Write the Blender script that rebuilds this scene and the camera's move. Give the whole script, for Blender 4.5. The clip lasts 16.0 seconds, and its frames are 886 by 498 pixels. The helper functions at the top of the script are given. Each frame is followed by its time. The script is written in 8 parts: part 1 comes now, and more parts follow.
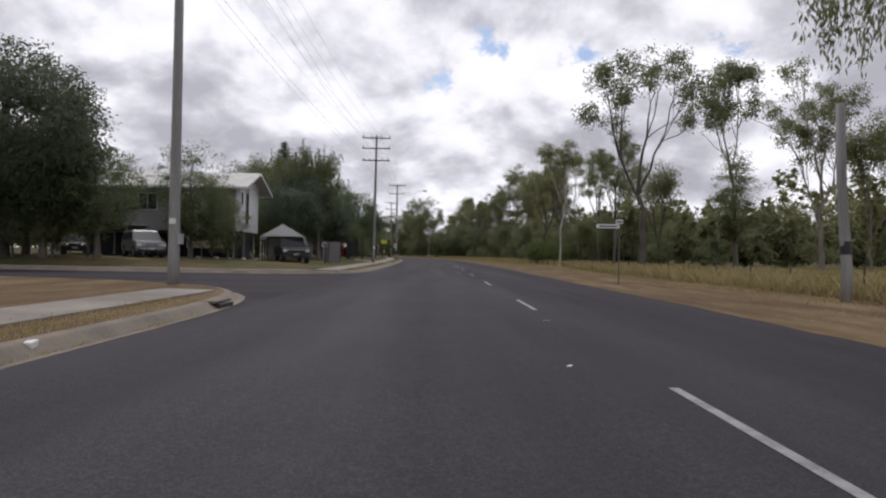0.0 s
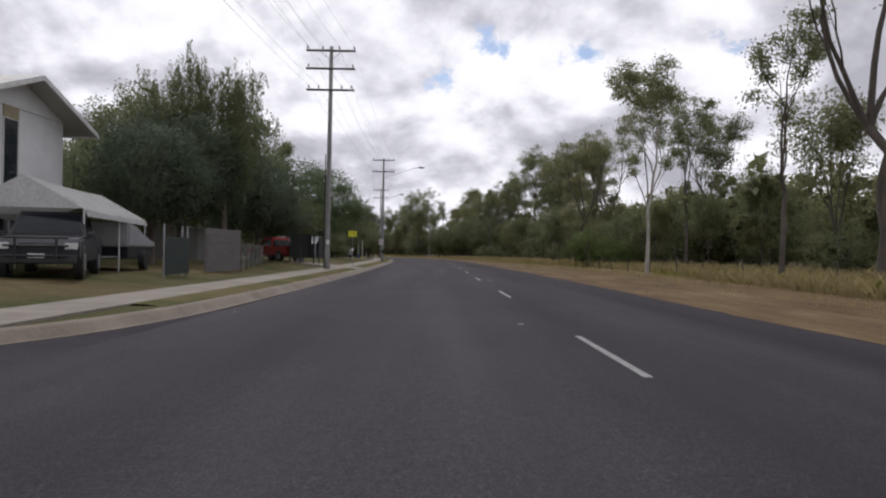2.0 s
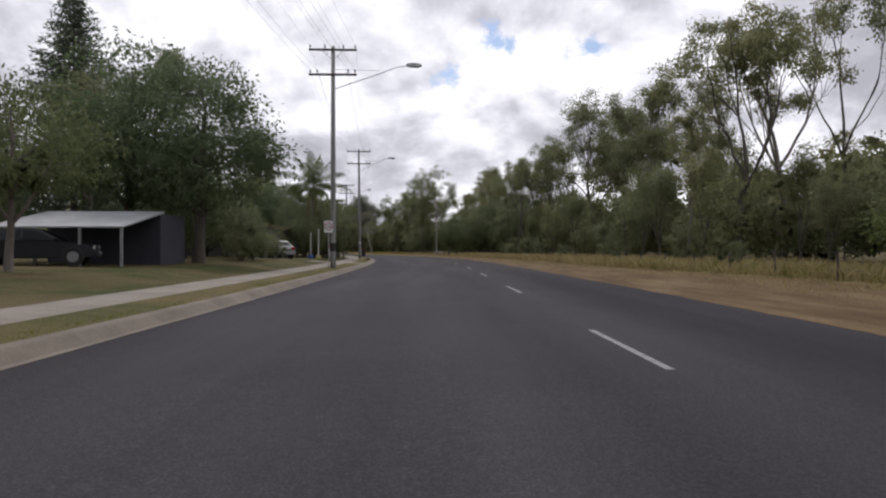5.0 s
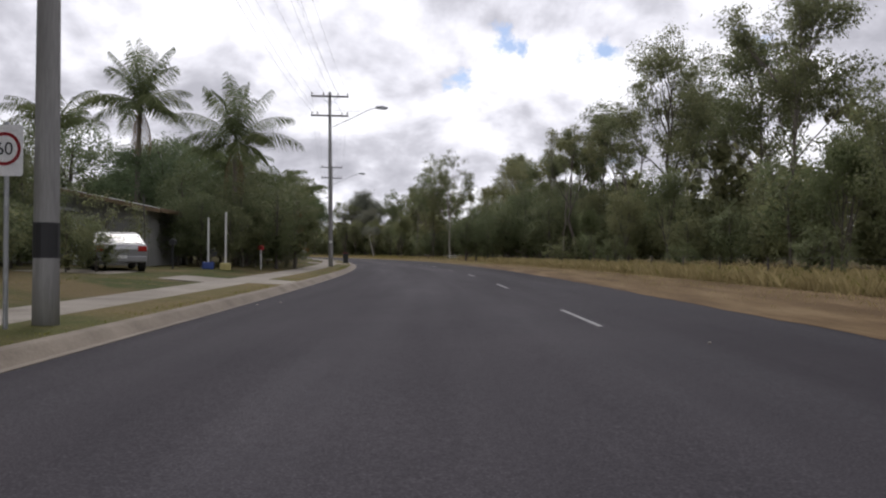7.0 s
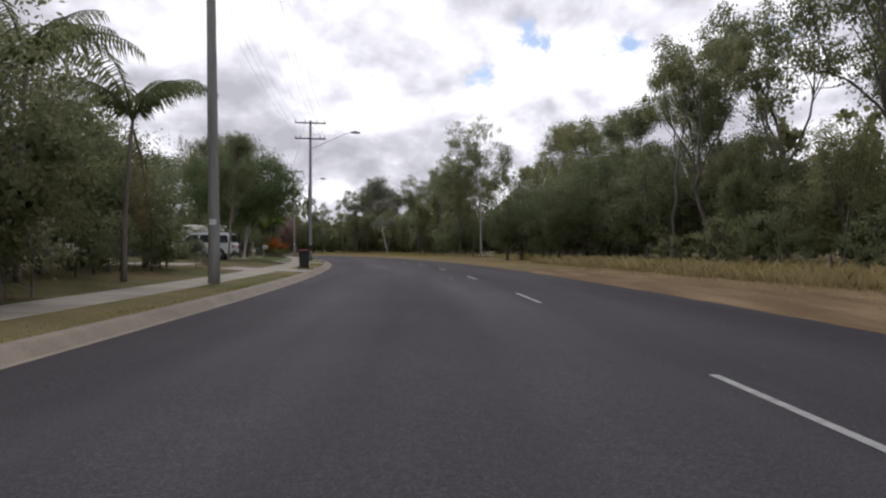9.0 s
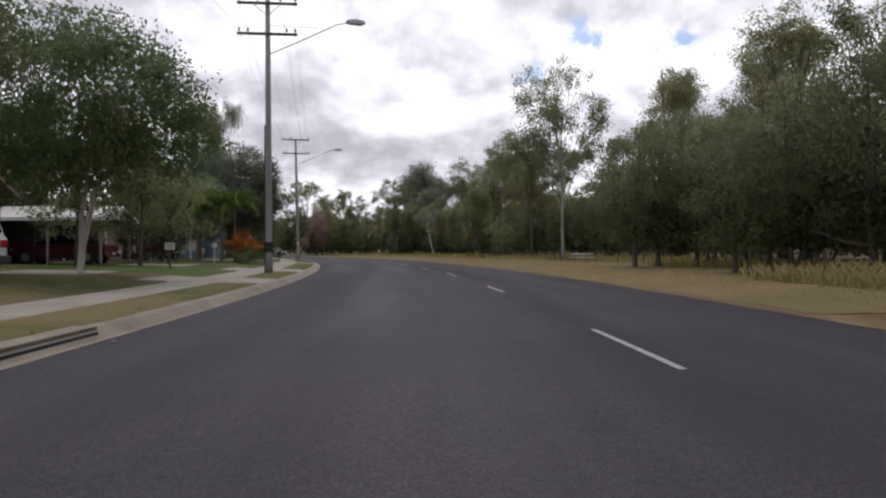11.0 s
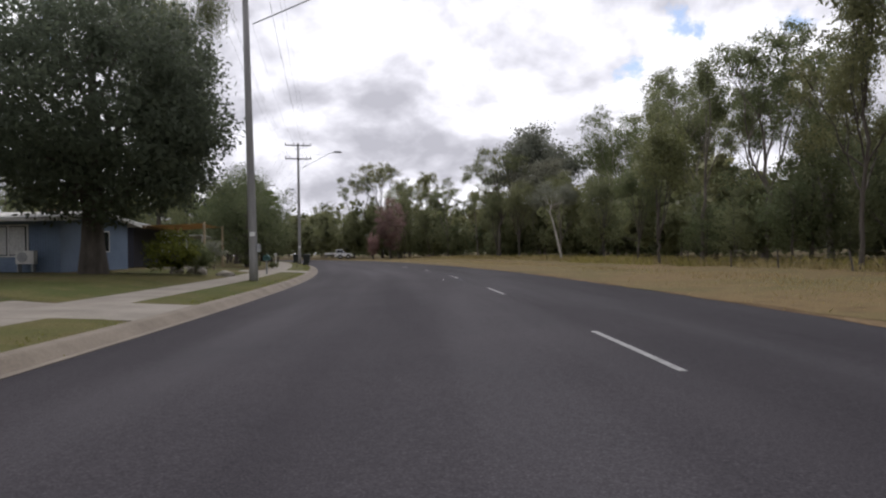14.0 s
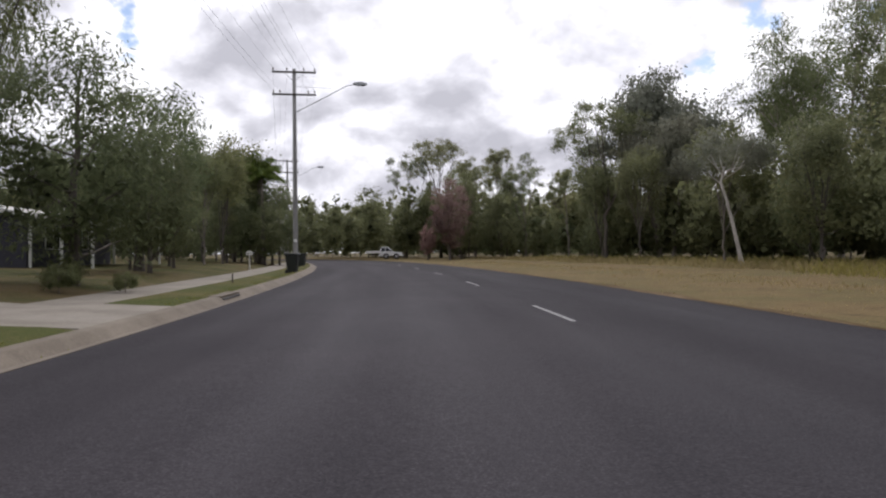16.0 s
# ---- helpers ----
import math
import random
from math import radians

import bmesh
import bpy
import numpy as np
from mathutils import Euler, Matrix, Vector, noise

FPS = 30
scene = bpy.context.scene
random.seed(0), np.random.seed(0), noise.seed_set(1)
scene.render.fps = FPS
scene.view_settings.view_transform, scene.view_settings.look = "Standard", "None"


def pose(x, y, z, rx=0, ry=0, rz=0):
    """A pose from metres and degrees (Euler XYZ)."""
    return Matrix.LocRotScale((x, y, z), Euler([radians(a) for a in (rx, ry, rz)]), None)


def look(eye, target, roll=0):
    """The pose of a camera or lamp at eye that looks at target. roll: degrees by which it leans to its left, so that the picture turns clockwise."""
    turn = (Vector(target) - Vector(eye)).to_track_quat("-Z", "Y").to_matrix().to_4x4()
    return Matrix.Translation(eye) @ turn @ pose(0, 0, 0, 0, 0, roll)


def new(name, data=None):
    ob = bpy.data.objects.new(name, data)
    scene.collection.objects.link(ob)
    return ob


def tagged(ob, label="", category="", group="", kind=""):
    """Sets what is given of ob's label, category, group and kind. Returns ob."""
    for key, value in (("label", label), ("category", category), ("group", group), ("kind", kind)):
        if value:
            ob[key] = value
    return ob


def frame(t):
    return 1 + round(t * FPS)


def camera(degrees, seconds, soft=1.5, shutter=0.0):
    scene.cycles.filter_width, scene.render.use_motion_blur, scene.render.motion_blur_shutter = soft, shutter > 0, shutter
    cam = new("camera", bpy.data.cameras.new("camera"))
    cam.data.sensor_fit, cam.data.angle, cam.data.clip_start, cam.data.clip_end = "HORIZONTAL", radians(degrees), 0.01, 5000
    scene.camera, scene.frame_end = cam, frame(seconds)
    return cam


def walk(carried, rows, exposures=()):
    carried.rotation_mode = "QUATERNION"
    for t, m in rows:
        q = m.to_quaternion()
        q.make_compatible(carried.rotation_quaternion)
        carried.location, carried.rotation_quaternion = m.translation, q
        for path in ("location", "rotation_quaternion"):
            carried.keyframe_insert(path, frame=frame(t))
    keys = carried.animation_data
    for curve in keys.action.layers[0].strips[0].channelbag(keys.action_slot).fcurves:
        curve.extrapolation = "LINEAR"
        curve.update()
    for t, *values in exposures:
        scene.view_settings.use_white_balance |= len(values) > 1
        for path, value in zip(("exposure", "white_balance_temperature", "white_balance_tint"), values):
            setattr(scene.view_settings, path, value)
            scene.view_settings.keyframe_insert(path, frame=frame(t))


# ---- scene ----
cam = camera(64.40, 16.0, soft=2.2)
PATH = [
    (0, (-0.017, 0.021, 1.135), (0.022, 10.020, 1.212), 1.03),
    (0.5, (-0.027, 8.177, 1.132), (0.030, 18.176, 1.190), 0.85),
    (1, (-0.022, 16.264, 1.129), (0.035, 26.264, 1.165), 1.22),
    (1.5, (-0.036, 24.288, 1.144), (0.001, 34.288, 1.186), 0.43),
    (2, (-0.129, 32.226, 1.133), (-0.110, 42.225, 1.200), 0.76),
    (2.5, (-0.214, 40.195, 1.138), (-0.194, 50.195, 1.144), 0.03),
    (3, (-0.307, 48.191, 1.143), (-0.274, 58.191, 1.144), 0.10),
    (3.5, (-0.326, 56.145, 1.134), (-0.291, 66.144, 1.042), 0.02),
    (4, (-0.429, 64.150, 1.138), (-0.424, 74.150, 1.198), 0.08),
    (4.5, (-0.571, 72.121, 1.135), (-0.616, 82.121, 1.148), 0.00),
    (5, (-0.748, 80.046, 1.135), (-0.847, 90.045, 1.148), 0.00),
    (5.5, (-0.955, 87.934, 1.135), (-1.094, 97.933, 1.148), 0.00),
    (6, (-1.183, 95.791, 1.135), (-1.356, 105.790, 1.148), 0.00),
    (6.5, (-1.438, 103.632, 1.138), (-1.648, 113.630, 1.127), 0.71),
    (7, (-1.720, 111.467, 1.141), (-1.979, 121.464, 1.204), 0.30),
    (7.5, (-2.016, 119.305, 1.124), (-2.322, 129.299, 0.989), -1.62),
    (8, (-2.374, 127.257, 1.149), (-2.740, 137.250, 1.272), -0.55),
    (8.5, (-2.849, 135.323, 1.135), (-3.319, 145.312, 1.148), 0.00),
    (9, (-3.388, 143.412, 1.135), (-3.989, 153.394, 1.148), 0.00),
    (9.5, (-4.048, 151.525, 1.135), (-4.804, 161.497, 1.148), 0.00),
    (10, (-4.854, 159.627, 1.135), (-5.779, 169.584, 1.148), 0.00),
    (10.5, (-5.820, 167.651, 1.133), (-6.905, 177.592, 1.161), -1.03),
    (11, (-6.947, 175.672, 1.125), (-8.270, 185.584, 1.143), -0.35),
    (11.5, (-8.259, 183.659, 1.140), (-9.841, 193.533, 1.163), -1.22),
    (12, (-9.704, 191.573, 1.139), (-11.551, 201.400, 1.008), 0.02),
    (12.5, (-11.322, 199.367, 1.137), (-13.385, 209.152, 1.144), -0.09),
    (13, (-13.141, 207.061, 1.131), (-15.403, 216.801, 1.061), -1.50),
    (13.5, (-15.106, 214.755, 1.134), (-17.566, 224.448, 1.182), -1.33),
    (14, (-17.287, 222.433, 1.137), (-19.947, 232.073, 1.181), -0.90),
    (14.5, (-19.628, 230.021, 1.137), (-22.481, 239.606, 1.087), -1.48),
    (15, (-22.038, 237.485, 1.142), (-25.095, 247.006, 1.134), -1.23),
    (15.5, (-24.583, 244.774, 1.133), (-27.877, 254.216, 1.163), -0.46),
    (16, (-27.299, 251.959, 1.134), (-30.819, 261.319, 1.174), -0.54),
]
walk(cam, [(t, look(eye, target, roll)) for t, eye, target, roll in PATH], [(0, 0.06, 6290, 14.5), (4, 0.1, 6290, 14.5), (8, 0.22, 6290, 14.5), (13, 0.25, 6290, 14.5), (16, 0.35, 6290, 14.5)])

# ---- sky, sun ----
SUN_ELEV, SUN_AZ = radians(52), radians(-14)
world = bpy.data.worlds.new("overcast_sky")
scene.world = world
world.use_nodes = True
wt = world.node_tree
wt.nodes.clear()


def wnode(kind, operation="", blend="", clamp=False):
    n = wt.nodes.new(kind)
    if operation:
        n.operation, n.use_clamp = operation, clamp
    if blend:
        n.blend_type = blend
    return n


def wmath(op, a, b=None, clamp=False):
    n = wnode("ShaderNodeMath", operation=op, clamp=clamp)
    for i, v in enumerate((a, b)):
        if v is None:
            continue
        if isinstance(v, (int, float)):
            n.inputs[i].default_value = v
        else:
            wt.links.new(v, n.inputs[i])
    return n.outputs[0]


def wramp(fac, stops):
    n = wnode("ShaderNodeValToRGB")
    wt.links.new(fac, n.inputs[0])
    e = n.color_ramp.elements
    while len(e) < len(stops):
        e.new(0.5)
    for el, (p, c) in zip(e, stops):
        el.position, el.color = p, (*c, 1)
    return n.outputs[0]


CLOUDS = (1.7, 9.3, 0.0)
tc = wnode("ShaderNodeTexCoord")
sep = wnode("ShaderNodeSeparateXYZ")
wt.links.new(tc.outputs["Generated"], sep.inputs[0])
comb = wnode("ShaderNodeCombineXYZ")   # the direction laid out on a flat cloud deck
reach = wmath("ADD", wmath("MAXIMUM", sep.outputs[2], 0.0), 0.55)
wt.links.new(wmath("DIVIDE", sep.outputs[0], reach), comb.inputs[0])
wt.links.new(wmath("DIVIDE", sep.outputs[1], reach), comb.inputs[1])


def cloud_noise(scale, detail, rough, offset, distort=0.0, shrink=1.0):
    mp = wnode("ShaderNodeMapping")
    mp.inputs["Location"].default_value = offset
    mp.inputs["Scale"].default_value = (shrink, shrink, 1)
    wt.links.new(comb.outputs[0], mp.inputs[0])
    n = wnode("ShaderNodeTexNoise")
    n.inputs["Scale"].default_value, n.inputs["Detail"].default_value = scale, detail
    n.inputs["Roughness"].default_value, n.inputs["Distortion"].default_value = rough, distort
    wt.links.new(mp.outputs[0], n.inputs[0])
    return n.outputs[0]


puff = cloud_noise(4.2, 9.0, 0.6, CLOUDS, 0.15)
puff_above = cloud_noise(4.2, 5.0, 0.5, CLOUDS, 0.15, 0.955)
deck = cloud_noise(1.7, 3.0, 0.5, (4.2, 1.3, 2.0))
lit = wmath("ADD", wmath("MULTIPLY", wmath("SUBTRACT", puff, puff_above), 3.6), 0.37)
thick = wmath("ADD", wmath("MULTIPLY", puff, 0.65), wmath("MULTIPLY", deck, 0.35))
tone = wmath("ADD", lit, wmath("MULTIPLY", wmath("SUBTRACT", 0.52, thick), 2.6), True)
toward = wmath("ADD", wmath("ADD", wmath("MULTIPLY", sep.outputs[0], math.sin(SUN_AZ) * math.cos(SUN_ELEV)), wmath("MULTIPLY", sep.outputs[1], math.cos(SUN_AZ) * math.cos(SUN_ELEV))), wmath("MULTIPLY", sep.outputs[2], math.sin(SUN_ELEV)))
aureole = wmath("MULTIPLY", wmath("POWER", wmath("MAXIMUM", toward, 0.0), 5.0), 0.34)   # cloud is brightest round the hidden sun
tone = wmath("ADD", wmath("SUBTRACT", tone, 0.05), aureole, True)
grey = wramp(tone, [(0.0, (0.44, 0.44, 0.47)), (0.28, (0.58, 0.58, 0.61)), (0.48, (0.76, 0.76, 0.79)), (0.66, (0.93, 0.93, 0.94)), (1.0, (1.01, 1.01, 1.01))])
low = wmath("MULTIPLY", wmath("MAXIMUM", wmath("SUBTRACT", 0.13, sep.outputs[2]), 0.0), 1.6)
mask = wramp(wmath("ADD", thick, low), [(0.365, (0, 0, 0)), (0.395, (1, 1, 1))])
sky = wnode("ShaderNodeTexSky")
sky.sky_type, sky.sun_disc, sky.sun_elevation, sky.sun_rotation = "NISHITA", False, SUN_ELEV, SUN_AZ
dim = wnode("ShaderNodeMixRGB", blend="MULTIPLY")
dim.inputs[0].default_value, dim.inputs[2].default_value = 1.0, (0.10, 0.10, 0.10, 1)
wt.links.new(sky.outputs[0], dim.inputs[1])
mix = wnode("ShaderNodeMixRGB")
wt.links.new(mask, mix.inputs[0])
wt.links.new(dim.outputs[0], mix.inputs[1])
wt.links.new(grey, mix.inputs[2])
bg = wnode("ShaderNodeBackground")
bg.inputs["Strength"].default_value = 1.0
wt.links.new(mix.outputs[0], bg.inputs[0])
wout = wnode("ShaderNodeOutputWorld")
wt.links.new(bg.outputs[0], wout.inputs[0])

sun = new("sun", bpy.data.lights.new("sun", "SUN"))
sun.data.energy, sun.data.angle, sun.data.color = 1.1, radians(14), (1.0, 0.96, 0.9)
sun.matrix_world = look((0, 0, 60), (-math.sin(SUN_AZ) * math.cos(SUN_ELEV), -math.cos(SUN_AZ) * math.cos(SUN_ELEV), 60 - math.sin(SUN_ELEV)))
scene.view_settings.exposure = 0.0

# ---- the line of the road: distance along, heading in degrees ----
BEND = [(-100, 0), (0, 0), (24, .39), (48, .52), (64, .73), (80, 1.41), (96, 1.74), (112, 2.14), (127, 2.86), (143, 4.1), (160, 6.25), (176, 8.66),
        (192, 11.03), (207, 13.63), (222, 16.11), (237, 18.33), (252, 20.82), (270, 25.0), (300, 28.7), (330, 33.0), (420, 63), (700, 100)]
ROAD_S = np.arange(-100.0, 701.0, 1.0)
ROAD_A = np.radians(np.interp(ROAD_S, [b[0] for b in BEND], [b[1] for b in BEND]))
half_turn = (ROAD_A[1:] + ROAD_A[:-1]) / 2
ROAD_X = np.r_[0, np.cumsum(-np.sin(half_turn))]
ROAD_Y = np.r_[0, np.cumsum(np.cos(half_turn))]
ROAD_X -= ROAD_X[100]
ROAD_Y -= ROAD_Y[100]
CREST, LEFT, RIGHT = 2.2, -4.3, 7.1   # centre line and the edges of the seal, across


def heading(s):
    return float(np.interp(s, ROAD_S, ROAD_A))


def along(s, d):
    """Plan position of a point s metres along the road and d metres to its right."""
    a = np.interp(s, ROAD_S, ROAD_A)
    return np.interp(s, ROAD_S, ROAD_X) + d * np.cos(a), np.interp(s, ROAD_S, ROAD_Y) + d * np.sin(a)


SECTION = [(-200, 1.2), (-60, 0.8), (-30, 0.68), (-18, 0.58), (-12, 0.45), (-9.6, 0.36), (-8.3, 0.17), (-8.0, 0.15), (-6.1, 0.12), (-4.85, 0.075), (-4.8, -0.02),
           (-4.3, -0.075), (2.2, 0.0), (5.85, -0.045), (8.0, -0.06), (11.0, -0.02), (14, 0.02), (30, 0.06), (200, 0.3)]


def level(d):
    return np.interp(d, [p[0] for p in SECTION], [p[1] for p in SECTION])


def spot(s, d, up=0.0):
    x, y = along(s, d)
    return Vector((float(x), float(y), float(level(d)) + up))


def road_sd(x, y):
    i = int(np.argmin((ROAD_X - x) ** 2 + (ROAD_Y - y) ** 2))
    a = ROAD_A[i]
    vx, vy = x - ROAD_X[i], y - ROAD_Y[i]
    return ROAD_S[i] - vx * math.sin(a) + vy * math.cos(a), vx * math.cos(a) + vy * math.sin(a)


def ground_at(x, y):
    s, d = road_sd(x, y)
    if 16 < s < 37 and d < -5:
        return -0.03
    return float(level(d))

# ---- materials ----
def mat_nodes(name):
    m = bpy.data.materials.new(name)
    m.use_nodes = True
    t = m.node_tree
    return m, t, t.nodes["Principled BSDF"]


def tnode(t, kind, ins=None, blend=""):
    n = t.nodes.new(kind)
    if blend:
        n.blend_type = blend
    for k, v in (ins or {}).items():
        if isinstance(v, bpy.types.NodeSocket):
            t.links.new(v, n.inputs[k])
        else:
            n.inputs[k].default_value = v
    return n


def tramp(t, fac, stops):
    n = tnode(t, "ShaderNodeValToRGB", {0: fac})
    e = n.color_ramp.elements
    while len(e) < len(stops):
        e.new(0.5)
    for el, (p, c) in zip(e, stops):
        el.position, el.color = p, (*c, 1)
    return n.outputs[0]


def tnoise(t, scale, detail=4.0, rough=0.55, vec=None, stretch=None, distort=0.0):
    if vec is None:
        vec = tnode(t, "ShaderNodeTexCoord").outputs["Object"]
    if stretch:
        vec = tnode(t, "ShaderNodeMapping", {0: vec, "Scale": stretch}).outputs[0]
    return tnode(t, "ShaderNodeTexNoise", {"Vector": vec, "Scale": scale, "Detail": detail, "Roughness": rough, "Distortion": distort}).outputs[0]


def tmix(t, a, b, fac, blend="MIX"):
    n = tnode(t, "ShaderNodeMixRGB", blend=blend)
    for i, v in enumerate((fac, a, b)):
        if isinstance(v, bpy.types.NodeSocket):
            t.links.new(v, n.inputs[i])
        else:
            n.inputs[i].default_value = v if i == 0 else (*v, 1)
    return n.outputs[0]


def bump(t, bsdf, height, strength, dist):
    b = tnode(t, "ShaderNodeBump", {"Strength": strength, "Distance": dist, "Height": height})
    t.links.new(b.outputs[0], bsdf.inputs["Normal"])


def surface(name, stops, scale, rough=0.8, fine=None, metal=0.0, bump_by=(0.2, 0.01), stretch=None, spread=0.0, spec=0.5):
    """A mottled surface: a coarse colour ramp, a fine grain over it, and relief from the grain."""
    m, t, b = mat_nodes(name)
    col = tramp(t, tnoise(t, scale, 5.0, 0.6, stretch=stretch), stops)
    grain = tnoise(t, fine or scale * 14, 3.0, 0.6, stretch=stretch)
    col = tmix(t, col, tramp(t, grain, [(0.3, (0.72, 0.72, 0.72)), (0.7, (1.18, 1.18, 1.18))]), 0.6, "MULTIPLY")
    if spread:
        oi = tnode(t, "ShaderNodeObjectInfo").outputs["Random"]
        col = tmix(t, col, tramp(t, oi, [(0, (1 - spread,) * 3), (1, (1 + spread,) * 3)]), 1.0, "MULTIPLY")
    t.links.new(col, b.inputs["Base Color"])
    b.inputs["Roughness"].default_value, b.inputs["Metallic"].default_value = rough, metal
    b.inputs["Specular IOR Level"].default_value = spec
    bump(t, b, grain, *bump_by)
    return m


def paint(name, color, rough=0.5, metal=0.0, wear=0.12, scale=3.0):
    return surface(name, [(0.3, tuple(c * (1 - wear) for c in color)), (0.7, tuple(min(1, c * (1 + wear)) for c in color))], scale, rough, metal=metal, bump_by=(0.05, 0.002))


def asphalt_mat():
    m, t, b = mat_nodes("asphalt")
    uv = tnode(t, "ShaderNodeUVMap").outputs[0]
    obj = tnode(t, "ShaderNodeTexCoord").outputs["Object"]
    broad = tnoise(t, 1.0, 3.0, 0.5, vec=uv, stretch=(0.55, 0.035, 1))
    patch = tnoise(t, 0.35, 5.0, 0.6, vec=obj)
    stone = tnoise(t, 55.0, 2.0, 0.7, vec=obj)
    speck = tnoise(t, 17.0, 3.0, 0.75, vec=obj)
    col = tramp(t, broad, [(0.3, (0.0355, 0.0325, 0.037)), (0.5, (0.043, 0.0395, 0.0445)), (0.7, (0.052, 0.0485, 0.054))])
    col = tmix(t, col, tramp(t, patch, [(0.3, (0.86, 0.86, 0.88)), (0.7, (1.12, 1.1, 1.1))]), 0.8, "MULTIPLY")
    col = tmix(t, col, tramp(t, stone, [(0.3, (0.5, 0.5, 0.5)), (0.55, (1.0, 1.0, 1.0)), (0.74, (1.9, 1.85, 1.8))]), 0.75, "MULTIPLY")
    col = tmix(t, col, tramp(t, speck, [(0.35, (0.75, 0.75, 0.75)), (0.7, (1.25, 1.25, 1.25))]), 0.6, "MULTIPLY")
    across = tnode(t, "ShaderNodeMapRange", {0: tnode(t, "ShaderNodeSeparateXYZ", {0: uv}).outputs[0], 1: -4.3, 2: 5.9}).outputs[0]
    col = tmix(t, col, tramp(t, across, [(0.0, (0.95, 0.95, 0.95)), (0.3, (1.14, 1.14, 1.14)), (0.55, (1.06, 1.06, 1.06)), (0.75, (0.84, 0.84, 0.85)), (1.0, (0.74, 0.74, 0.76))]), 1.0, "MULTIPLY")
    t.links.new(col, b.inputs["Base Color"])
    rr = tramp(t, broad, [(0.3, (0.92, 0.92, 0.92)), (0.7, (0.8, 0.8, 0.8))])
    t.links.new(rr, b.inputs["Roughness"])
    b.inputs["Specular IOR Level"].default_value = 0.12
    bump(t, b, stone, 0.5, 0.012)
    return m


def turf_mat(name, dry, green, bare, greenness):
    m, t, b = mat_nodes(name)
    obj = tnode(t, "ShaderNodeTexCoord").outputs["Object"]
    big = tnoise(t, 0.22, 5.0, 0.62, vec=obj, distort=0.4)
    mid = tnoise(t, 1.3, 5.0, 0.65, vec=obj)
    fine = tnoise(t, 22.0, 4.0, 0.7, vec=obj)
    col = tramp(t, big, [(0.55 - greenness * 0.4, dry), (0.75 - greenness * 0.4, green)])
    col = tmix(t, col, bare, tramp(t, mid, [(0.52, (0, 0, 0)), (0.72, (0.85, 0.85, 0.85))]))
    col = tmix(t, col, tramp(t, fine, [(0.3, (0.55, 0.55, 0.55)), (0.7, (1.35, 1.35, 1.35))]), 0.8, "MULTIPLY")
    t.links.new(col, b.inputs["Base Color"])
    b.inputs["Roughness"].default_value = 0.95
    b.inputs["Specular IOR Level"].default_value = 0.1
    bump(t, b, fine, 0.6, 0.03)
    return m


def leaf_mat(name, low, high, spread=0.25, see_through=0.25):
    m, t, b = mat_nodes(name)
    isl = tnode(t, "ShaderNodeNewGeometry").outputs["Random Per Island"]
    mean = tuple((a + c) / 2 for a, c in zip(low, high))
    col = tramp(t, isl, [(0.0, tuple((a + c) / 2 for a, c in zip(low, mean))), (0.6, mean), (1.0, high)])
    oi = tnode(t, "ShaderNodeObjectInfo").outputs["Random"]
    col = tmix(t, col, tramp(t, oi, [(0, (1 - spread, 1 - spread * .7, 1 - spread)), (0.5, (1, 1, 1)), (1, (1 + spread, 1 + spread * 0.6, 1 + spread * .3))]), 1.0, "MULTIPLY")
    t.links.new(col, b.inputs["Base Color"])
    b.inputs["Roughness"].default_value = 0.5
    b.inputs["Specular IOR Level"].default_value = 0.08
    tr = tnode(t, "ShaderNodeBsdfTranslucent", {"Color": col})
    mx = tnode(t, "ShaderNodeMixShader", {0: see_through, 1: b.outputs[0], 2: tr.outputs[0]})
    t.links.new(mx.outputs[0], t.nodes["Material Output"].inputs[0])
    return m


def glass_mat(name, tint=(0.02, 0.025, 0.03)):
    m, t, b = mat_nodes(name)
    b.inputs["Base Color"].default_value = (*tint, 1)
    b.inputs["Roughness"].default_value = 0.06
    return m


ASPHALT = asphalt_mat()
LINE = surface("line_paint", [(0.3, (0.14, 0.14, 0.14)), (0.6, (0.26, 0.26, 0.256))], 6.0, 0.7, fine=60)
CONCRETE = surface("concrete", [(0.3, (0.165, 0.142, 0.115)), (0.7, (0.265, 0.236, 0.198))], 0.7, 0.9, fine=26, bump_by=(0.3, 0.01), spread=0.07)
KERB = surface("kerb_concrete", [(0.28, (0.115, 0.092, 0.068)), (0.7, (0.215, 0.18, 0.14))], 0.8, 0.9, fine=24, bump_by=(0.3, 0.01))
DIRT = surface("dirt_shoulder", [(0.28, (0.074, 0.047, 0.025)), (0.5, (0.13, 0.088, 0.047)), (0.72, (0.205, 0.148, 0.084))], 0.8, 0.95, fine=13, bump_by=(0.8, 0.04), stretch=(1, 0.22, 1), spec=0.1)
VERGE = turf_mat("verge_turf", (0.14, 0.11, 0.052), (0.075, 0.08, 0.028), (0.15, 0.11, 0.065), 0.3)
LAWN = turf_mat("lawn_turf", (0.12, 0.092, 0.046), (0.052, 0.062, 0.02), (0.135, 0.098, 0.056), 0.35)
GREEN_LAWN = turf_mat("green_lawn_turf", (0.09, 0.10, 0.03), (0.05, 0.085, 0.018), (0.12, 0.10, 0.04), 0.7)
GREEN_VERGE = turf_mat("green_verge_turf", (0.115, 0.10, 0.04), (0.07, 0.08, 0.024), (0.13, 0.105, 0.05), 0.45)
PADDOCK = turf_mat("paddock_turf", (0.185, 0.138, 0.062), (0.115, 0.11, 0.036), (0.135, 0.085, 0.045), 0.3)
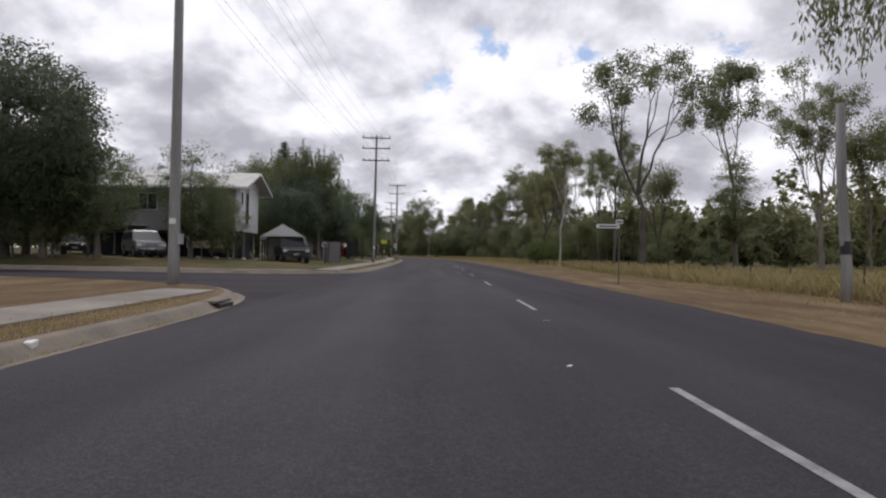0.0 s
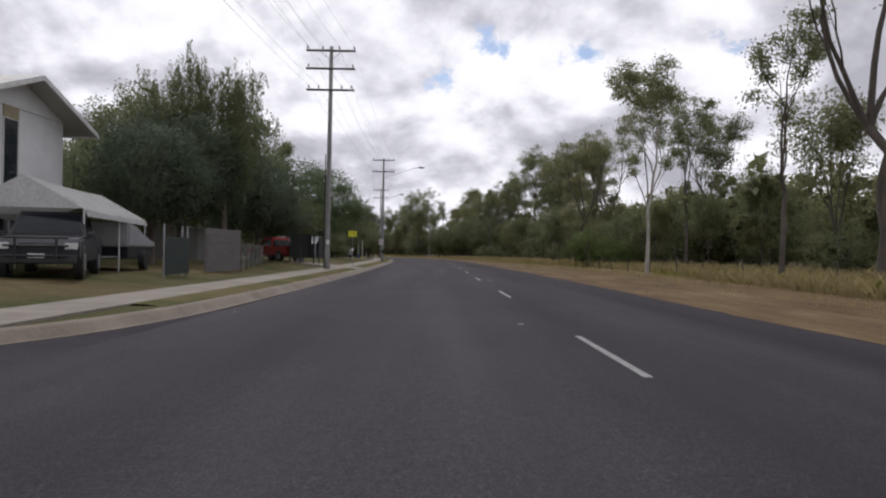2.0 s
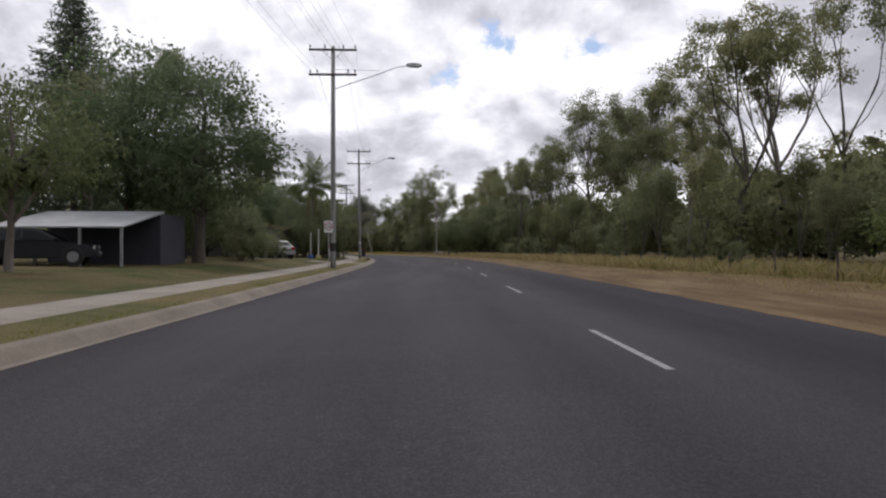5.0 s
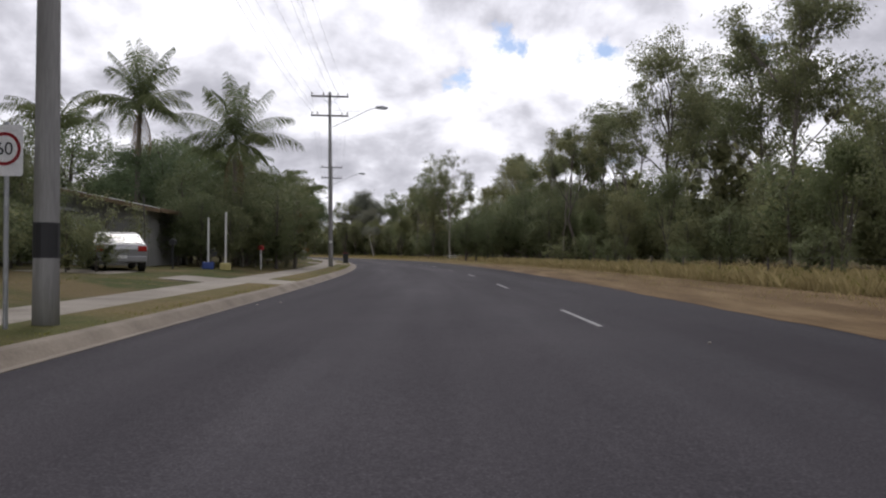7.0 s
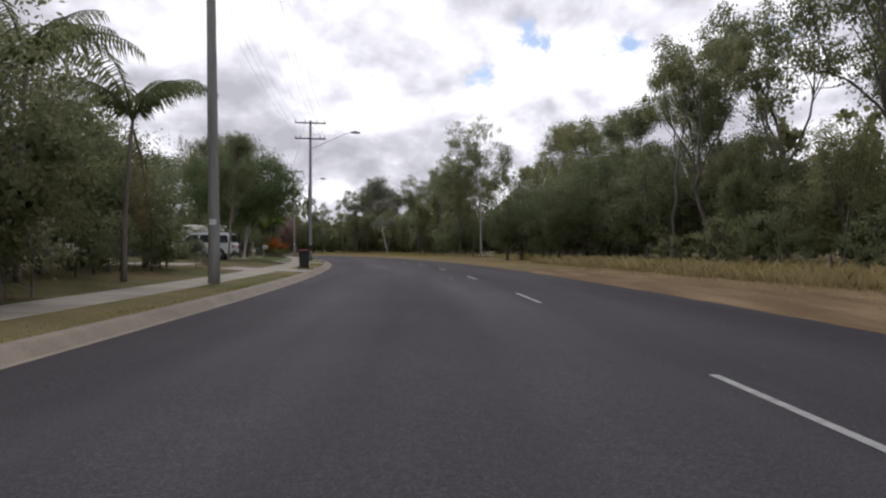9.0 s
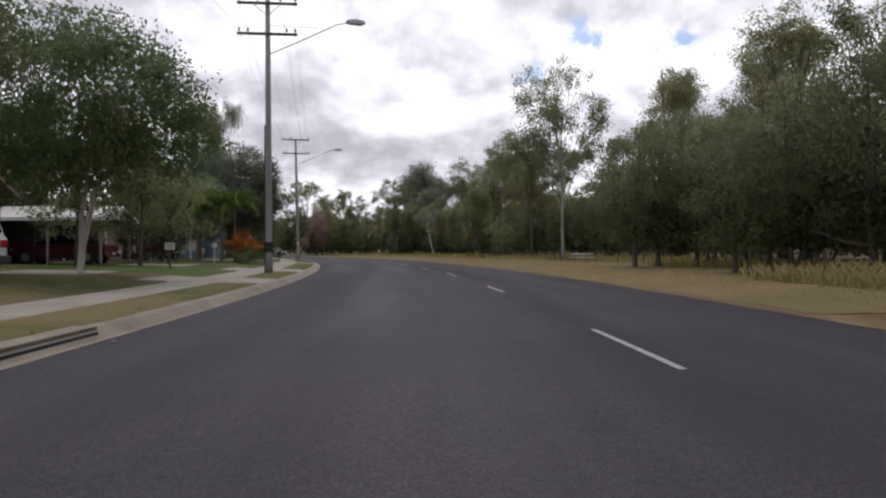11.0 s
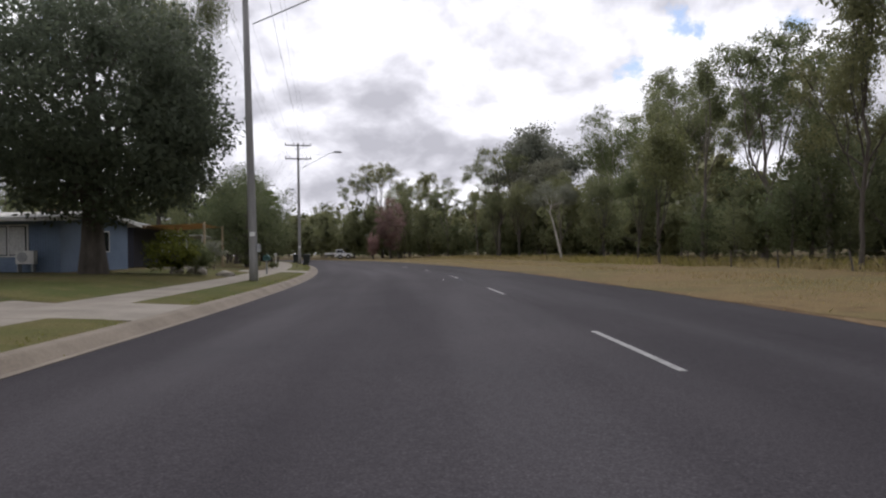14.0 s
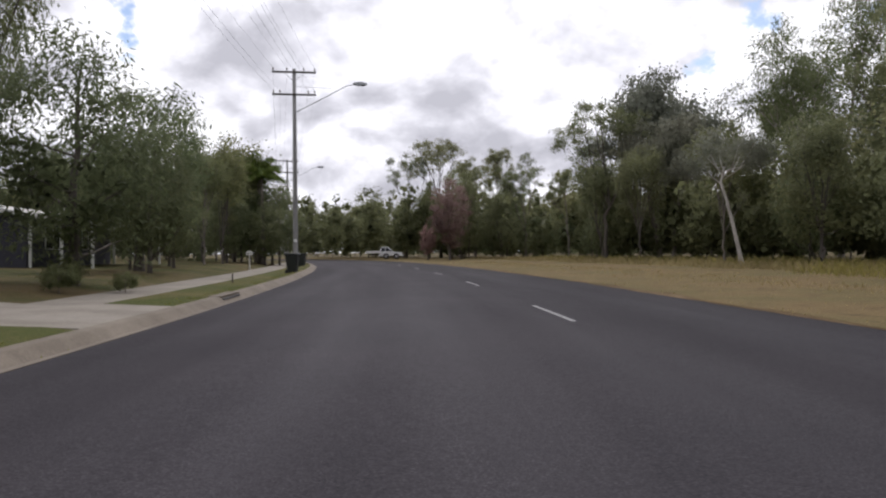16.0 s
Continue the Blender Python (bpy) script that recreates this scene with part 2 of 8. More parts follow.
MOWN = turf_mat("mown_straw_turf", (0.166, 0.119, 0.058), (0.124, 0.107, 0.047), (0.08, 0.053, 0.029), 0.3)
SOIL = turf_mat("bare_ground", (0.12, 0.09, 0.05), (0.08, 0.075, 0.03), (0.13, 0.095, 0.055), 0.3)
DRY_BLADE = leaf_mat("dry_grass", (0.24, 0.19, 0.09), (0.42, 0.345, 0.18), 0.1, 0.45)
STRAW_BLADE = leaf_mat("straw_grass", (0.2, 0.175, 0.055), (0.4, 0.335, 0.125), 0.1, 0.45)
GREEN_BLADE = leaf_mat("green_grass", (0.12, 0.13, 0.03), (0.25, 0.235, 0.065), 0.1, 0.4)
GUM_LEAF = leaf_mat("gum_leaf", (0.144, 0.16, 0.083), (0.24, 0.253, 0.13), 0.2, 0.5)
GREY_LEAF = leaf_mat("grey_gum_leaf", (0.15, 0.164, 0.128), (0.236, 0.25, 0.192), 0.2, 0.5)
OLIVE_LEAF = leaf_mat("olive_leaf", (0.12, 0.139, 0.064), (0.2, 0.219, 0.104), 0.25, 0.5)
DARK_LEAF = leaf_mat("dark_leaf", (0.105, 0.138, 0.076), (0.18, 0.222, 0.116), 0.2, 0.5)
# deep green leaf, kept dark enough to carry the shade of yard canopies
DEEP_SHADED_LEAF = leaf_mat("deep_green_shaded_leaf", (0.078, 0.098, 0.07), (0.135, 0.163, 0.106), 0.15, 0.5)
SHRUB_LEAF = leaf_mat("shrub_leaf", (0.125, 0.144, 0.076), (0.2, 0.22, 0.112), 0.22, 0.5)
FINE_LEAF = leaf_mat("fine_dark_leaf", (0.11, 0.13, 0.07), (0.185, 0.206, 0.105), 0.2, 0.5)
BRIGHT_LEAF = leaf_mat("bright_leaf", (0.05, 0.085, 0.018), (0.13, 0.17, 0.035), 0.15)
RED_LEAF = leaf_mat("russet_leaf", (0.205, 0.125, 0.115), (0.33, 0.225, 0.205), 0.1, 0.45)
ORANGE_LEAF = leaf_mat("orange_leaf", (0.24, 0.06, 0.015), (0.42, 0.16, 0.03), 0.1, 0.2)
YELLOW_LEAF = leaf_mat("yellow_leaf", (0.095, 0.115, 0.018), (0.21, 0.23, 0.045), 0.1, 0.3)
PALM_LEAF = leaf_mat("palm_leaf", (0.09, 0.115, 0.05), (0.2, 0.225, 0.11), 0.12, 0.5)
DEAD_LEAF = leaf_mat("dead_frond", (0.14, 0.095, 0.05), (0.25, 0.18, 0.10), 0.1, 0.2)
PALE_BARK = surface("pale_bark", [(0.3, (0.24, 0.215, 0.19)), (0.6, (0.5, 0.47, 0.43))], 1.4, 0.85, fine=20, stretch=(1, 1, 0.3))
DARK_BARK = surface("dark_bark", [(0.3, (0.055, 0.046, 0.038)), (0.7, (0.13, 0.112, 0.094))], 3.0, 0.95, fine=30, stretch=(1, 1, 0.25), bump_by=(0.5, 0.03))
ASH_BARK = surface("ash_bark", [(0.3, (0.17, 0.15, 0.13)), (0.65, (0.36, 0.335, 0.305))], 1.6, 0.88, fine=22, stretch=(1, 1, 0.3))
GREY_BARK = surface("grey_bark", [(0.3, (0.10, 0.085, 0.07)), (0.7, (0.24, 0.21, 0.18))], 2.2, 0.9, fine=26, stretch=(1, 1, 0.25), bump_by=(0.4, 0.02))
POLE_WOOD = surface("weathered_pole_wood", [(0.3, (0.18, 0.175, 0.17)), (0.7, (0.32, 0.315, 0.305))], 2.0, 0.9, fine=36, stretch=(1, 1, 0.08), bump_by=(0.4, 0.01))
ARM_WOOD = surface("dark_crossarm_wood", [(0.3, (0.06, 0.055, 0.05)), (0.7, (0.13, 0.12, 0.11))], 3.0, 0.9, fine=30)
GALV = surface("galvanised_steel", [(0.3, (0.28, 0.29, 0.30)), (0.7, (0.42, 0.43, 0.44))], 5.0, 0.5, metal=0.7)
BLACK_STEEL = paint("black_steel", (0.018, 0.018, 0.02), 0.5)
WHITE_PAINT = paint("white_paint", (0.68, 0.68, 0.66), 0.5, wear=0.08)
WIRE = paint("wire_black", (0.03, 0.03, 0.032), 0.6)
PORCELAIN = paint("porcelain_brown", (0.10, 0.07, 0.055), 0.3)

# ---- mesh helpers ----
def mesh_ob(name, verts, faces, mat, parent=None, smooth=False, uvs=None):
    me = bpy.data.meshes.new(name)
    me.from_pydata([tuple(v) for v in verts], [], faces)
    if uvs is not None:
        lay = me.uv_layers.new(name="UVMap")
        for loop in me.loops:
            lay.data[loop.index].uv = uvs[loop.vertex_index]
    if smooth:
        me.shade_smooth()
    me.materials.append(mat)
    me.update()
    ob = new(name, me)
    if parent:
        ob.parent = parent
    return ob


def part(name, bm, material, parent, label="", smooth=False):
    me = bpy.data.meshes.new(name)
    bm.normal_update()
    bm.to_mesh(me)
    bm.free()
    if smooth:
        me.shade_smooth()
    me.materials.append(material)
    ob = new(name, me)
    ob.parent = parent
    if label:
        ob["label"] = label
    return ob


def thing(name, where, turn=0.0, label="", category="", group="", kind=""):
    ob = new(name)
    ob.matrix_basis = Matrix.Translation(where) @ Matrix.Rotation(turn, 4, "Z")
    return tagged(ob, label, category, group, kind)


def box(bm, centre, size, turn=None, bevel=0.0):
    m = Matrix.Translation(centre) @ (turn.to_4x4() if turn else Matrix.Identity(4)) @ Matrix.Diagonal((*size, 1))
    got = bmesh.ops.create_cube(bm, size=1.0, matrix=m)
    if bevel:
        es = list({e for v in got["verts"] for e in v.link_edges})
        bmesh.ops.bevel(bm, geom=es, offset=bevel, segments=2, affect="EDGES", profile=0.6)


def tube_data(points, radii, sides=6, cap=True):
    """Rings of a swept tube: vertices and faces."""
    pts = [Vector(p) for p in points]
    vs, fs, side = [], [], None
    for i, p in enumerate(pts):
        d = (pts[min(i + 1, len(pts) - 1)] - pts[max(i - 1, 0)]).normalized()
        if side is None:
            side = d.orthogonal().normalized()
        side = (side - d * side.dot(d)).normalized()
        up = d.cross(side)
        for k in range(sides):
            a = 2 * math.pi * k / sides
            vs.append(p + (side * math.cos(a) + up * math.sin(a)) * radii[i])
    for i in range(len(pts) - 1):
        for k in range(sides):
            a, b = i * sides + k, i * sides + (k + 1) % sides
            fs.append((a, b, b + sides, a + sides))
    if cap:
        fs.append(tuple(range(sides))[::-1])
        fs.append(tuple(range((len(pts) - 1) * sides, len(pts) * sides)))
    return vs, fs


def tube(bm, points, radii, sides=8):
    if isinstance(radii, (int, float)):
        radii = [radii] * len(points)
    vs, fs = tube_data(points, radii, sides)
    made = [bm.verts.new(v) for v in vs]
    for f in fs:
        bm.faces.new([made[i] for i in f])


def prism(bm, outline, axis, lo, hi):
    """An outline of (a, b) pairs in the plane across the axis, drawn out from lo to hi."""
    def at(a, b, c):
        return {"x": (c, a, b), "y": (a, c, b), "z": (a, b, c)}[axis]
    A = [bm.verts.new(at(a, b, lo)) for a, b in outline]
    B = [bm.verts.new(at(a, b, hi)) for a, b in outline]
    n = len(outline)
    bm.faces.new(A[::-1])
    bm.faces.new(B)
    for i in range(n):
        bm.faces.new((A[i], A[(i + 1) % n], B[(i + 1) % n], B[i]))
    bmesh.ops.recalc_face_normals(bm, faces=bm.faces[:])


def strip(name, s0, s1, across, mat, step=2.0, up=0.0, wobble=(0.0, 0.0), seed=1, parent=None, label="", category="", edge=None):
    """A sheet along the road between offsets, following the cross section."""
    ss = np.linspace(s0, s1, max(2, int((s1 - s0) / step) + 1))
    rng = np.random.RandomState(seed)
    wl = [wobble[0] * (0.6 * math.sin(s * 0.31 + seed) + rng.uniform(-.7, .7)) for s in ss]
    wr = [wobble[1] * (0.6 * math.sin(s * 0.27 + seed * 2) + rng.uniform(-.7, .7)) for s in ss]
    vs, uv, fs = [], [], []
    n = len(across)
    for i, s in enumerate(ss):
        for k, d in enumerate(across):
            if edge and k == 0:
                d = float(edge(s))
            d = d + (wl[i] if k == 0 else 0) + (wr[i] if k == n - 1 else 0)
            p = spot(s, d, up)
            vs.append(p)
            uv.append((d, s))
    for i in range(len(ss) - 1):
        for k in range(n - 1):
            a = i * n + k
            fs.append((a, a + 1, a + n + 1, a + n))
    ob = mesh_ob(name, vs, fs, mat, parent, uvs=uv)
    if not parent:
        tagged(ob, label, category, kind="structure")
    return ob


def wire_run(bm, a, b, sag, radius=0.012, n=8):
    a, b = Vector(a), Vector(b)
    pts = [a.lerp(b, i / n) - Vector((0, 0, sag * 4 * (i / n) * (1 - i / n))) for i in range(n + 1)]
    tube(bm, pts, radius, 4)


# ---- plants ----


def leaf_mesh(name, centres, dirs, length, width, mat, rng, outward=None, cores=None, plane=0.13):
    """One mesh of many small pointed leaves, each a quad, round the ragged inner twig masses of their clumps."""
    n = len(centres)
    dirs = dirs / np.linalg.norm(dirs, axis=1, keepdims=True)
    r = rng.normal(size=(n, 3))
    side = np.cross(dirs, r)
    side /= np.linalg.norm(side, axis=1, keepdims=True) + 1e-9
    if outward is not None:
        gn = np.cross(dirs, side)
        side[(gn * outward).sum(1) > 0] *= -1
    L = (length * rng.uniform(0.6, 1.3, n))[:, None]
    Wd = (width * rng.uniform(0.6, 1.3, n))[:, None]
    mid = centres + dirs * L * 0.45
    V = np.empty((n, 4, 3), np.float32)
    V[:, 0], V[:, 1], V[:, 2], V[:, 3] = centres, mid + side * Wd / 2, centres + dirs * L, mid - side * Wd / 2
    V = V.reshape(-1, 3)
    loops = np.arange(4 * n, dtype=np.int32)
    totals = np.full(n, 4, np.int32)
    if outward is not None:
        soft = np.repeat(outward + np.cross(side, dirs) * 0.3, 4, axis=0)
    if cores is not None:
        at, size, around = cores
        k = len(at)
        m = 10 if plane > 0.2 else 26
        u, w = rng.normal(0, 1, (2, k, m, 1, 3))
        u /= np.linalg.norm(u, axis=-1, keepdims=True)
        w = np.cross(u, w)
        w /= np.linalg.norm(w, axis=-1, keepdims=True)
        reach = np.minimum(size, plane)[:, None, None, None] * rng.uniform(0.35, 1.05, (k, m, 4, 1))
        corner = (u * np.array([1, 0, -1, 0])[:, None] + w * np.array([0, 1, 0, -1])[:, None]) * reach
        middle = at[:, None, None] + rng.normal(0, 0.7, (k, m, 1, 3)) * size[:, None, None, None]
        V = np.r_[V, (middle + corner).reshape(-1, 3).astype(np.float32)]
        loops = np.arange(len(V), dtype=np.int32)
        totals = np.r_[totals, np.full(m * k, 4, np.int32)]
        soft = np.r_[soft, np.repeat(around + np.array([0, 0, 0.05]), 4 * m, axis=0)]
    me = bpy.data.meshes.new(name)
    me.vertices.add(len(V))
    me.loops.add(len(loops))
    me.polygons.add(len(totals))
    me.vertices.foreach_set("co", V.ravel())
    me.loops.foreach_set("vertex_index", loops)
    me.polygons.foreach_set("loop_start", np.r_[0, np.cumsum(totals)[:-1]].astype(np.int32))
    me.polygons.foreach_set("loop_total", totals)
    me.materials.append(mat)
    me.update(calc_edges=True)
    if outward is not None:
        soft = soft / (np.linalg.norm(soft, axis=1, keepdims=True) + 1e-9)
        me.normals_split_custom_set_from_vertices(soft.astype(np.float32))
    return me


def branch_path(rng, start, azim, elev, length, n=5, lift=0.25, wander=0.25):
    pts, p = [np.array(start, float)], np.array(start, float)
    for i in range(n):
        azim += rng.normal(0, wander * 0.6)
        elev = elev + lift / n + rng.normal(0, wander * 0.35)
        p = p + length / n * np.array([math.cos(azim) * math.cos(elev), math.sin(azim) * math.cos(elev), math.sin(elev)])
        pts.append(p.copy())
    return pts


def leaf_cloud(rng, pick, rr, per, leaf, droop, flat, hub):
    """Leaves in soft clumps: centres, directions, sizes, outward directions."""
    k = len(pick)
    who = rng.randint(0, k, per * k)
    n = len(who)
    off = rng.normal(0, 1, (n, 3))
    off /= np.linalg.norm(off, axis=1, keepdims=True) + 1e-9
    out = off * 0.45
    off *= (rng.uniform(0.05, 1.1, n) ** 0.65 * rr[who])[:, None]
    off[:, 2] *= flat
    cen = pick[who] + off
    around = pick - hub
    around = around / (np.linalg.norm(around, axis=1, keepdims=True) + 1e-9) * 0.8 + np.array([0, 0, 0.12])
    out = out + around[who]
    dirs = rng.normal(0, 0.75, (n, 3)) + np.array([0, 0, -droop]) + off * 0.6
    return cen, dirs, np.full(n, leaf[0]), np.full(n, leaf[1]), out / (np.linalg.norm(out, axis=1, keepdims=True) + 1e-9), around


def dome_clumps(rng, n, radius, zlo, zhi, lumps=9, inner=0.45):
    """Clump centres that fill a lumpy rounded crown, most of them near its skin."""
    d = rng.normal(0, 1, (n, 3))
    d /= np.linalg.norm(d, axis=1, keepdims=True)
    q = rng.normal(0, 1, (lumps, 3))
    q /= np.linalg.norm(q, axis=1, keepdims=True)
    swell = 0.80 + 0.24 * np.clip((d @ q.T).max(1) * 2.2 - 1.2, 0, 1)
    r = inner + (1 - inner) * rng.uniform(0, 1, n) ** 0.6
    c = d * (swell * r)[:, None] * np.array([radius, radius, (zhi - zlo) / 2])
    low = c[:, 2] < 0
    c[low, 2] *= 0.85
    c[:, 2] += (zlo + zhi) / 2
    return c


def tree_meshes(name, seed, height, clear, girth, limbs, spread, clumps, clump_r, per, leaf=(0.30, 0.12), droop=0.9, stems=1, elev=(0.6, 1.1),
                leaf_m=None, bark=None, flat=0.7, lean=0.03, fill=0.0, twigs=3, sides=(8, 5, 4), body=0.36, dome=None, ragged=0.8, taper=0.62):
    """Wood and crown meshes of one tree: trunk, limbs, twigs, and leaf clumps round the twig ends or filling a dome."""
    rng = np.random.RandomState(seed)
    wv, wf, tips = [], [], []

    def add(points, radii, sides):
        v, f = tube_data(points, radii, sides, cap=False)
        o = len(wv)
        wv.extend(v)
        wf.extend(tuple(i + o for i in q) for q in f)

    for st in range(stems):
        az = rng.uniform(0, 6.28)
        ln = lean if stems == 1 else 0.22
        top = height * rng.uniform(0.80, 0.92)
        n = 8
        pts = [np.array([0, 0, -0.15])]
        for i in range(1, n + 1):
            f = i / n
            pts.append(np.array([math.cos(az) * ln * top * f ** 1.2 + rng.normal(0, 0.012 * height * f), math.sin(az) * ln * top * f ** 1.2 + rng.normal(0, 0.012 * height * f), top * f]))
        rad = [girth * (1.25 if i == 0 else 1) * (1 - 0.86 * (i / n)) / (1 if stems == 1 else 1.5) for i in range(n + 1)]
        add(pts, rad, sides[0])
        tips.append(pts[-1])
        P = np.array(pts)
        for k in range(limbs // stems):
            f = clear + (0.97 - clear) * ((k + rng.uniform(0, 0.9)) / (limbs / stems)) ** 0.9
            z = f * top
            base = np.array([np.interp(z, P[:, 2], P[:, a]) for a in range(3)])
            r0 = float(np.interp(z, P[:, 2], rad)) * 0.6
            ln_k = spread * height * rng.uniform(0.7, 1.15) * (1.12 - taper * (f - clear) / (1 - clear + 1e-6))
            limb = branch_path(rng, base, k * 2.4 + rng.normal(0, 0.5) + az, rng.uniform(*elev), ln_k)
            add(limb, [r0 * (1 - 0.8 * i / 5) for i in range(6)], sides[1])
            tips.append(limb[-1])
            for j in range(twigs):
                q = limb[rng.randint(2, 5)]
                tw = branch_path(rng, q, rng.uniform(0, 6.28), rng.uniform(0.1, 1.0), ln_k * rng.uniform(0.3, 0.55), 3)
                add(tw, [r0 * 0.35, r0 * 0.28, r0 * 0.18, r0 * 0.08], sides[2])
                tips.append(tw[-1])
    tips = np.array(tips)
    if dome:
        pick = dome_clumps(rng, clumps, dome[0], dome[1], dome[2])
    elif clumps > len(tips):
        more = tips[rng.randint(0, len(tips), clumps - len(tips))]
        pick = np.r_[tips, more + rng.normal(0, clump_r * ragged, (clumps - len(tips), 3))]
    else:
        pick = tips[rng.permutation(len(tips))[:clumps]]
    if fill:
        low = pick[:, 2] < clear * height * 0.6
        pick[low, 2] += clear * height * 0.3
    rr = clump_r * rng.uniform(0.65, 1.25, len(pick))
    hub = np.array([0, 0, dome[1] * 0.6 + dome[2] * 0.4]) if dome else np.array([0, 0, height * (0.25 + 0.4 * clear)])
    cen, dirs, L, W, out, around = leaf_cloud(rng, pick, rr, per, leaf, droop, flat, hub)
    cen[:, 2] = np.maximum(cen[:, 2], 0.06)
    deep = np.linalg.norm((pick - hub) / np.array([dome[0], dome[0], (dome[2] - dome[1]) / 2]), axis=1) < 0.56 if dome else np.zeros(len(pick), bool)
    cores = (pick[deep], rr[deep] * body * 1.3, around[deep]) if deep.any() else None
    crown = leaf_mesh(name + "_crown", cen, dirs, L, W, leaf_m, rng, out, cores)
    wood = bpy.data.meshes.new(name + "_wood")
    wood.from_pydata([tuple(v) for v in wv], [], wf)
    wood.shade_smooth()
    wood.materials.append(bark)
    wood.update()
    return wood, crown


def fork_meshes(name, seed, height, clear, girth, width, leaf_m, bark, limbs=3, kids=3, levels=3, per=42, tuft=0.5, leaf=(0.17, 0.06), droop=0.7,
                angle=0.5, lift=0.5, mid=0.45, lean=0.02, sides=(9, 6, 5, 3), open_angle=(0.3, 0.62), low=5):
    """Wood and crown meshes of a eucalypt: a bare trunk that forks again and again, with leaf tufts at the ends of its twigs."""
    rng = np.random.RandomState(seed)
    tubes, tips = [], []
    fork_z = clear * height

    def grow(p, d, length, r, lev):
        pts, dd = [p], d
        for _ in range(4):
            dd = dd + rng.normal(0, 0.15, 3) + np.array([0, 0, lift * 0.13])
            dd = dd / np.linalg.norm(dd)
            p = p + dd * length / 4
            pts.append(p)
        tubes.append((pts, [r * (1 - 0.10 * i) for i in range(5)], sides[min(lev + 1, len(sides) - 1)]))
        if lev == levels - 1:
            tips.append(pts[-1])
            if rng.uniform() < mid:
                tips.append(pts[2] + rng.normal(0, 0.15, 3))
            return
        k = max(2, kids + rng.randint(-1, 2))
        az = rng.uniform(0, 6.28)
        side = np.cross(dd, np.array([0.3, 0.2, 1.0]))
        side = side / np.linalg.norm(side)
        up = np.cross(side, dd)
        for j in range(k):
            a = angle * rng.uniform(0.55, 1.35) * (0.55 if j == 0 else 1)
            q = az + 6.283 * j / k + rng.normal(0, 0.3)
            grow(pts[4 if j < 2 else rng.randint(2, 5)], dd * math.cos(a) + (side * math.cos(q) + up * math.sin(q)) * math.sin(a), length * rng.uniform(0.58, 0.86) * (0.55 if lev == levels - 2 and levels > 3 else 1), r * (0.42 if j else 0.58), lev + 1)

    az = rng.uniform(0, 6.28)
    trunk = [np.array([0, 0, -0.2])]
    for i in range(1, 7):
        f = i / 6
        w = rng.normal(0, 0.012 * height * f, 2)
        trunk.append(np.array([math.cos(az) * lean * height * f + w[0], math.sin(az) * lean * height * f + w[1], fork_z * f]))
    tubes.append((trunk, [girth * (1.3 if i == 0 else 1 - 0.32 * i / 6) for i in range(7)], sides[0]))
    top = trunk[-1]
    for k in range(limbs):
        a = rng.uniform(*open_angle) * (0.35 if k == 0 else 1)
        q = az + 6.283 * k / max(1, limbs - 1) + rng.normal(0, 0.35)
        start = top if k < 2 else trunk[rng.randint(low, 7)]
        grow(start, np.array([math.cos(q) * math.sin(a), math.sin(q) * math.sin(a), math.cos(a)]), height * (1 - clear) * 0.42, girth * (0.56 if k == 0 else 0.44), 0)
    T = np.array(tips)
    sz = (height - tuft * 0.5 - fork_z) / (np.percentile(T[:, 2], 96) - fork_z)
    sx = width * height / 2 / np.percentile(np.hypot(T[:, 0] - top[0], T[:, 1] - top[1]), 92)

    def fitted(q):
        q = np.array(q, float)
        g = np.clip((q[..., 2] - fork_z * 0.7) / (fork_z * 0.3 + 1e-6), 0, 1)
        q[..., :2] = top[:2] * g[..., None] + (q[..., :2] - top[:2] * g[..., None]) * (1 + (sx - 1) * g)[..., None]
        z = q[..., 2]
        q[..., 2] = np.where(z > fork_z, fork_z + (z - fork_z) * sz, z)
        return q

    wv, wf = [], []
    for pts, rad, n in tubes:
        v, fc = tube_data([Vector(q) for q in fitted(np.array(pts))], rad, n, cap=False)
        o = len(wv)
        wv.extend(tuple(q) for q in v)
        wf.extend(tuple(i + o for i in f) for f in fc)
    T = fitted(T)
    size = tuft * rng.uniform(0.6, 1.3, len(T))
    n = per * len(T)
    who = rng.choice(len(T), n, p=size ** 2 / (size ** 2).sum())
    off = rng.normal(0, 1, (n, 3)) * size[who][:, None] * np.array([0.58, 0.58, 0.42])
    cen = T[who] + off - np.array([0, 0, 0.1])
    hub = np.array([top[0], top[1], fork_z + (height - fork_z) * 0.35])
    around = T - hub
    around = around / (np.linalg.norm(around, axis=1, keepdims=True) + 1e-9)
    out = off / (np.linalg.norm(off, axis=1, keepdims=True) + 1e-9) * 0.5 + around[who] * 0.7 + np.array([0, 0, 0.1])
    dirs = rng.normal(0, 0.7, (n, 3)) + np.array([0, 0, -droop]) + off * 0.5
    crown = leaf_mesh(name + "_crown", cen, dirs, np.full(n, leaf[0]), np.full(n, leaf[1]), leaf_m, rng, out / (np.linalg.norm(out, axis=1, keepdims=True) + 1e-9))
    wood = bpy.data.meshes.new(name + "_wood")
    wood.from_pydata(wv, [], wf)
    wood.shade_smooth()
    wood.materials.append(bark)
    wood.update()
    return wood, crown


def tree_thing(name, meshes, x, y, z, scale=1.0, turn=0.0, label="", category="tree", group="", tall=1.0):
    t = new(name)
    t.matrix_basis = Matrix.LocRotScale((x, y, z), Euler((0, 0, turn)), (scale, scale, scale * tall))
    tagged(t, label, category, group)
    for nm, me in zip(("trunk", "crown"), meshes):
        o = new(nm, me)
        o.parent = t
    return t


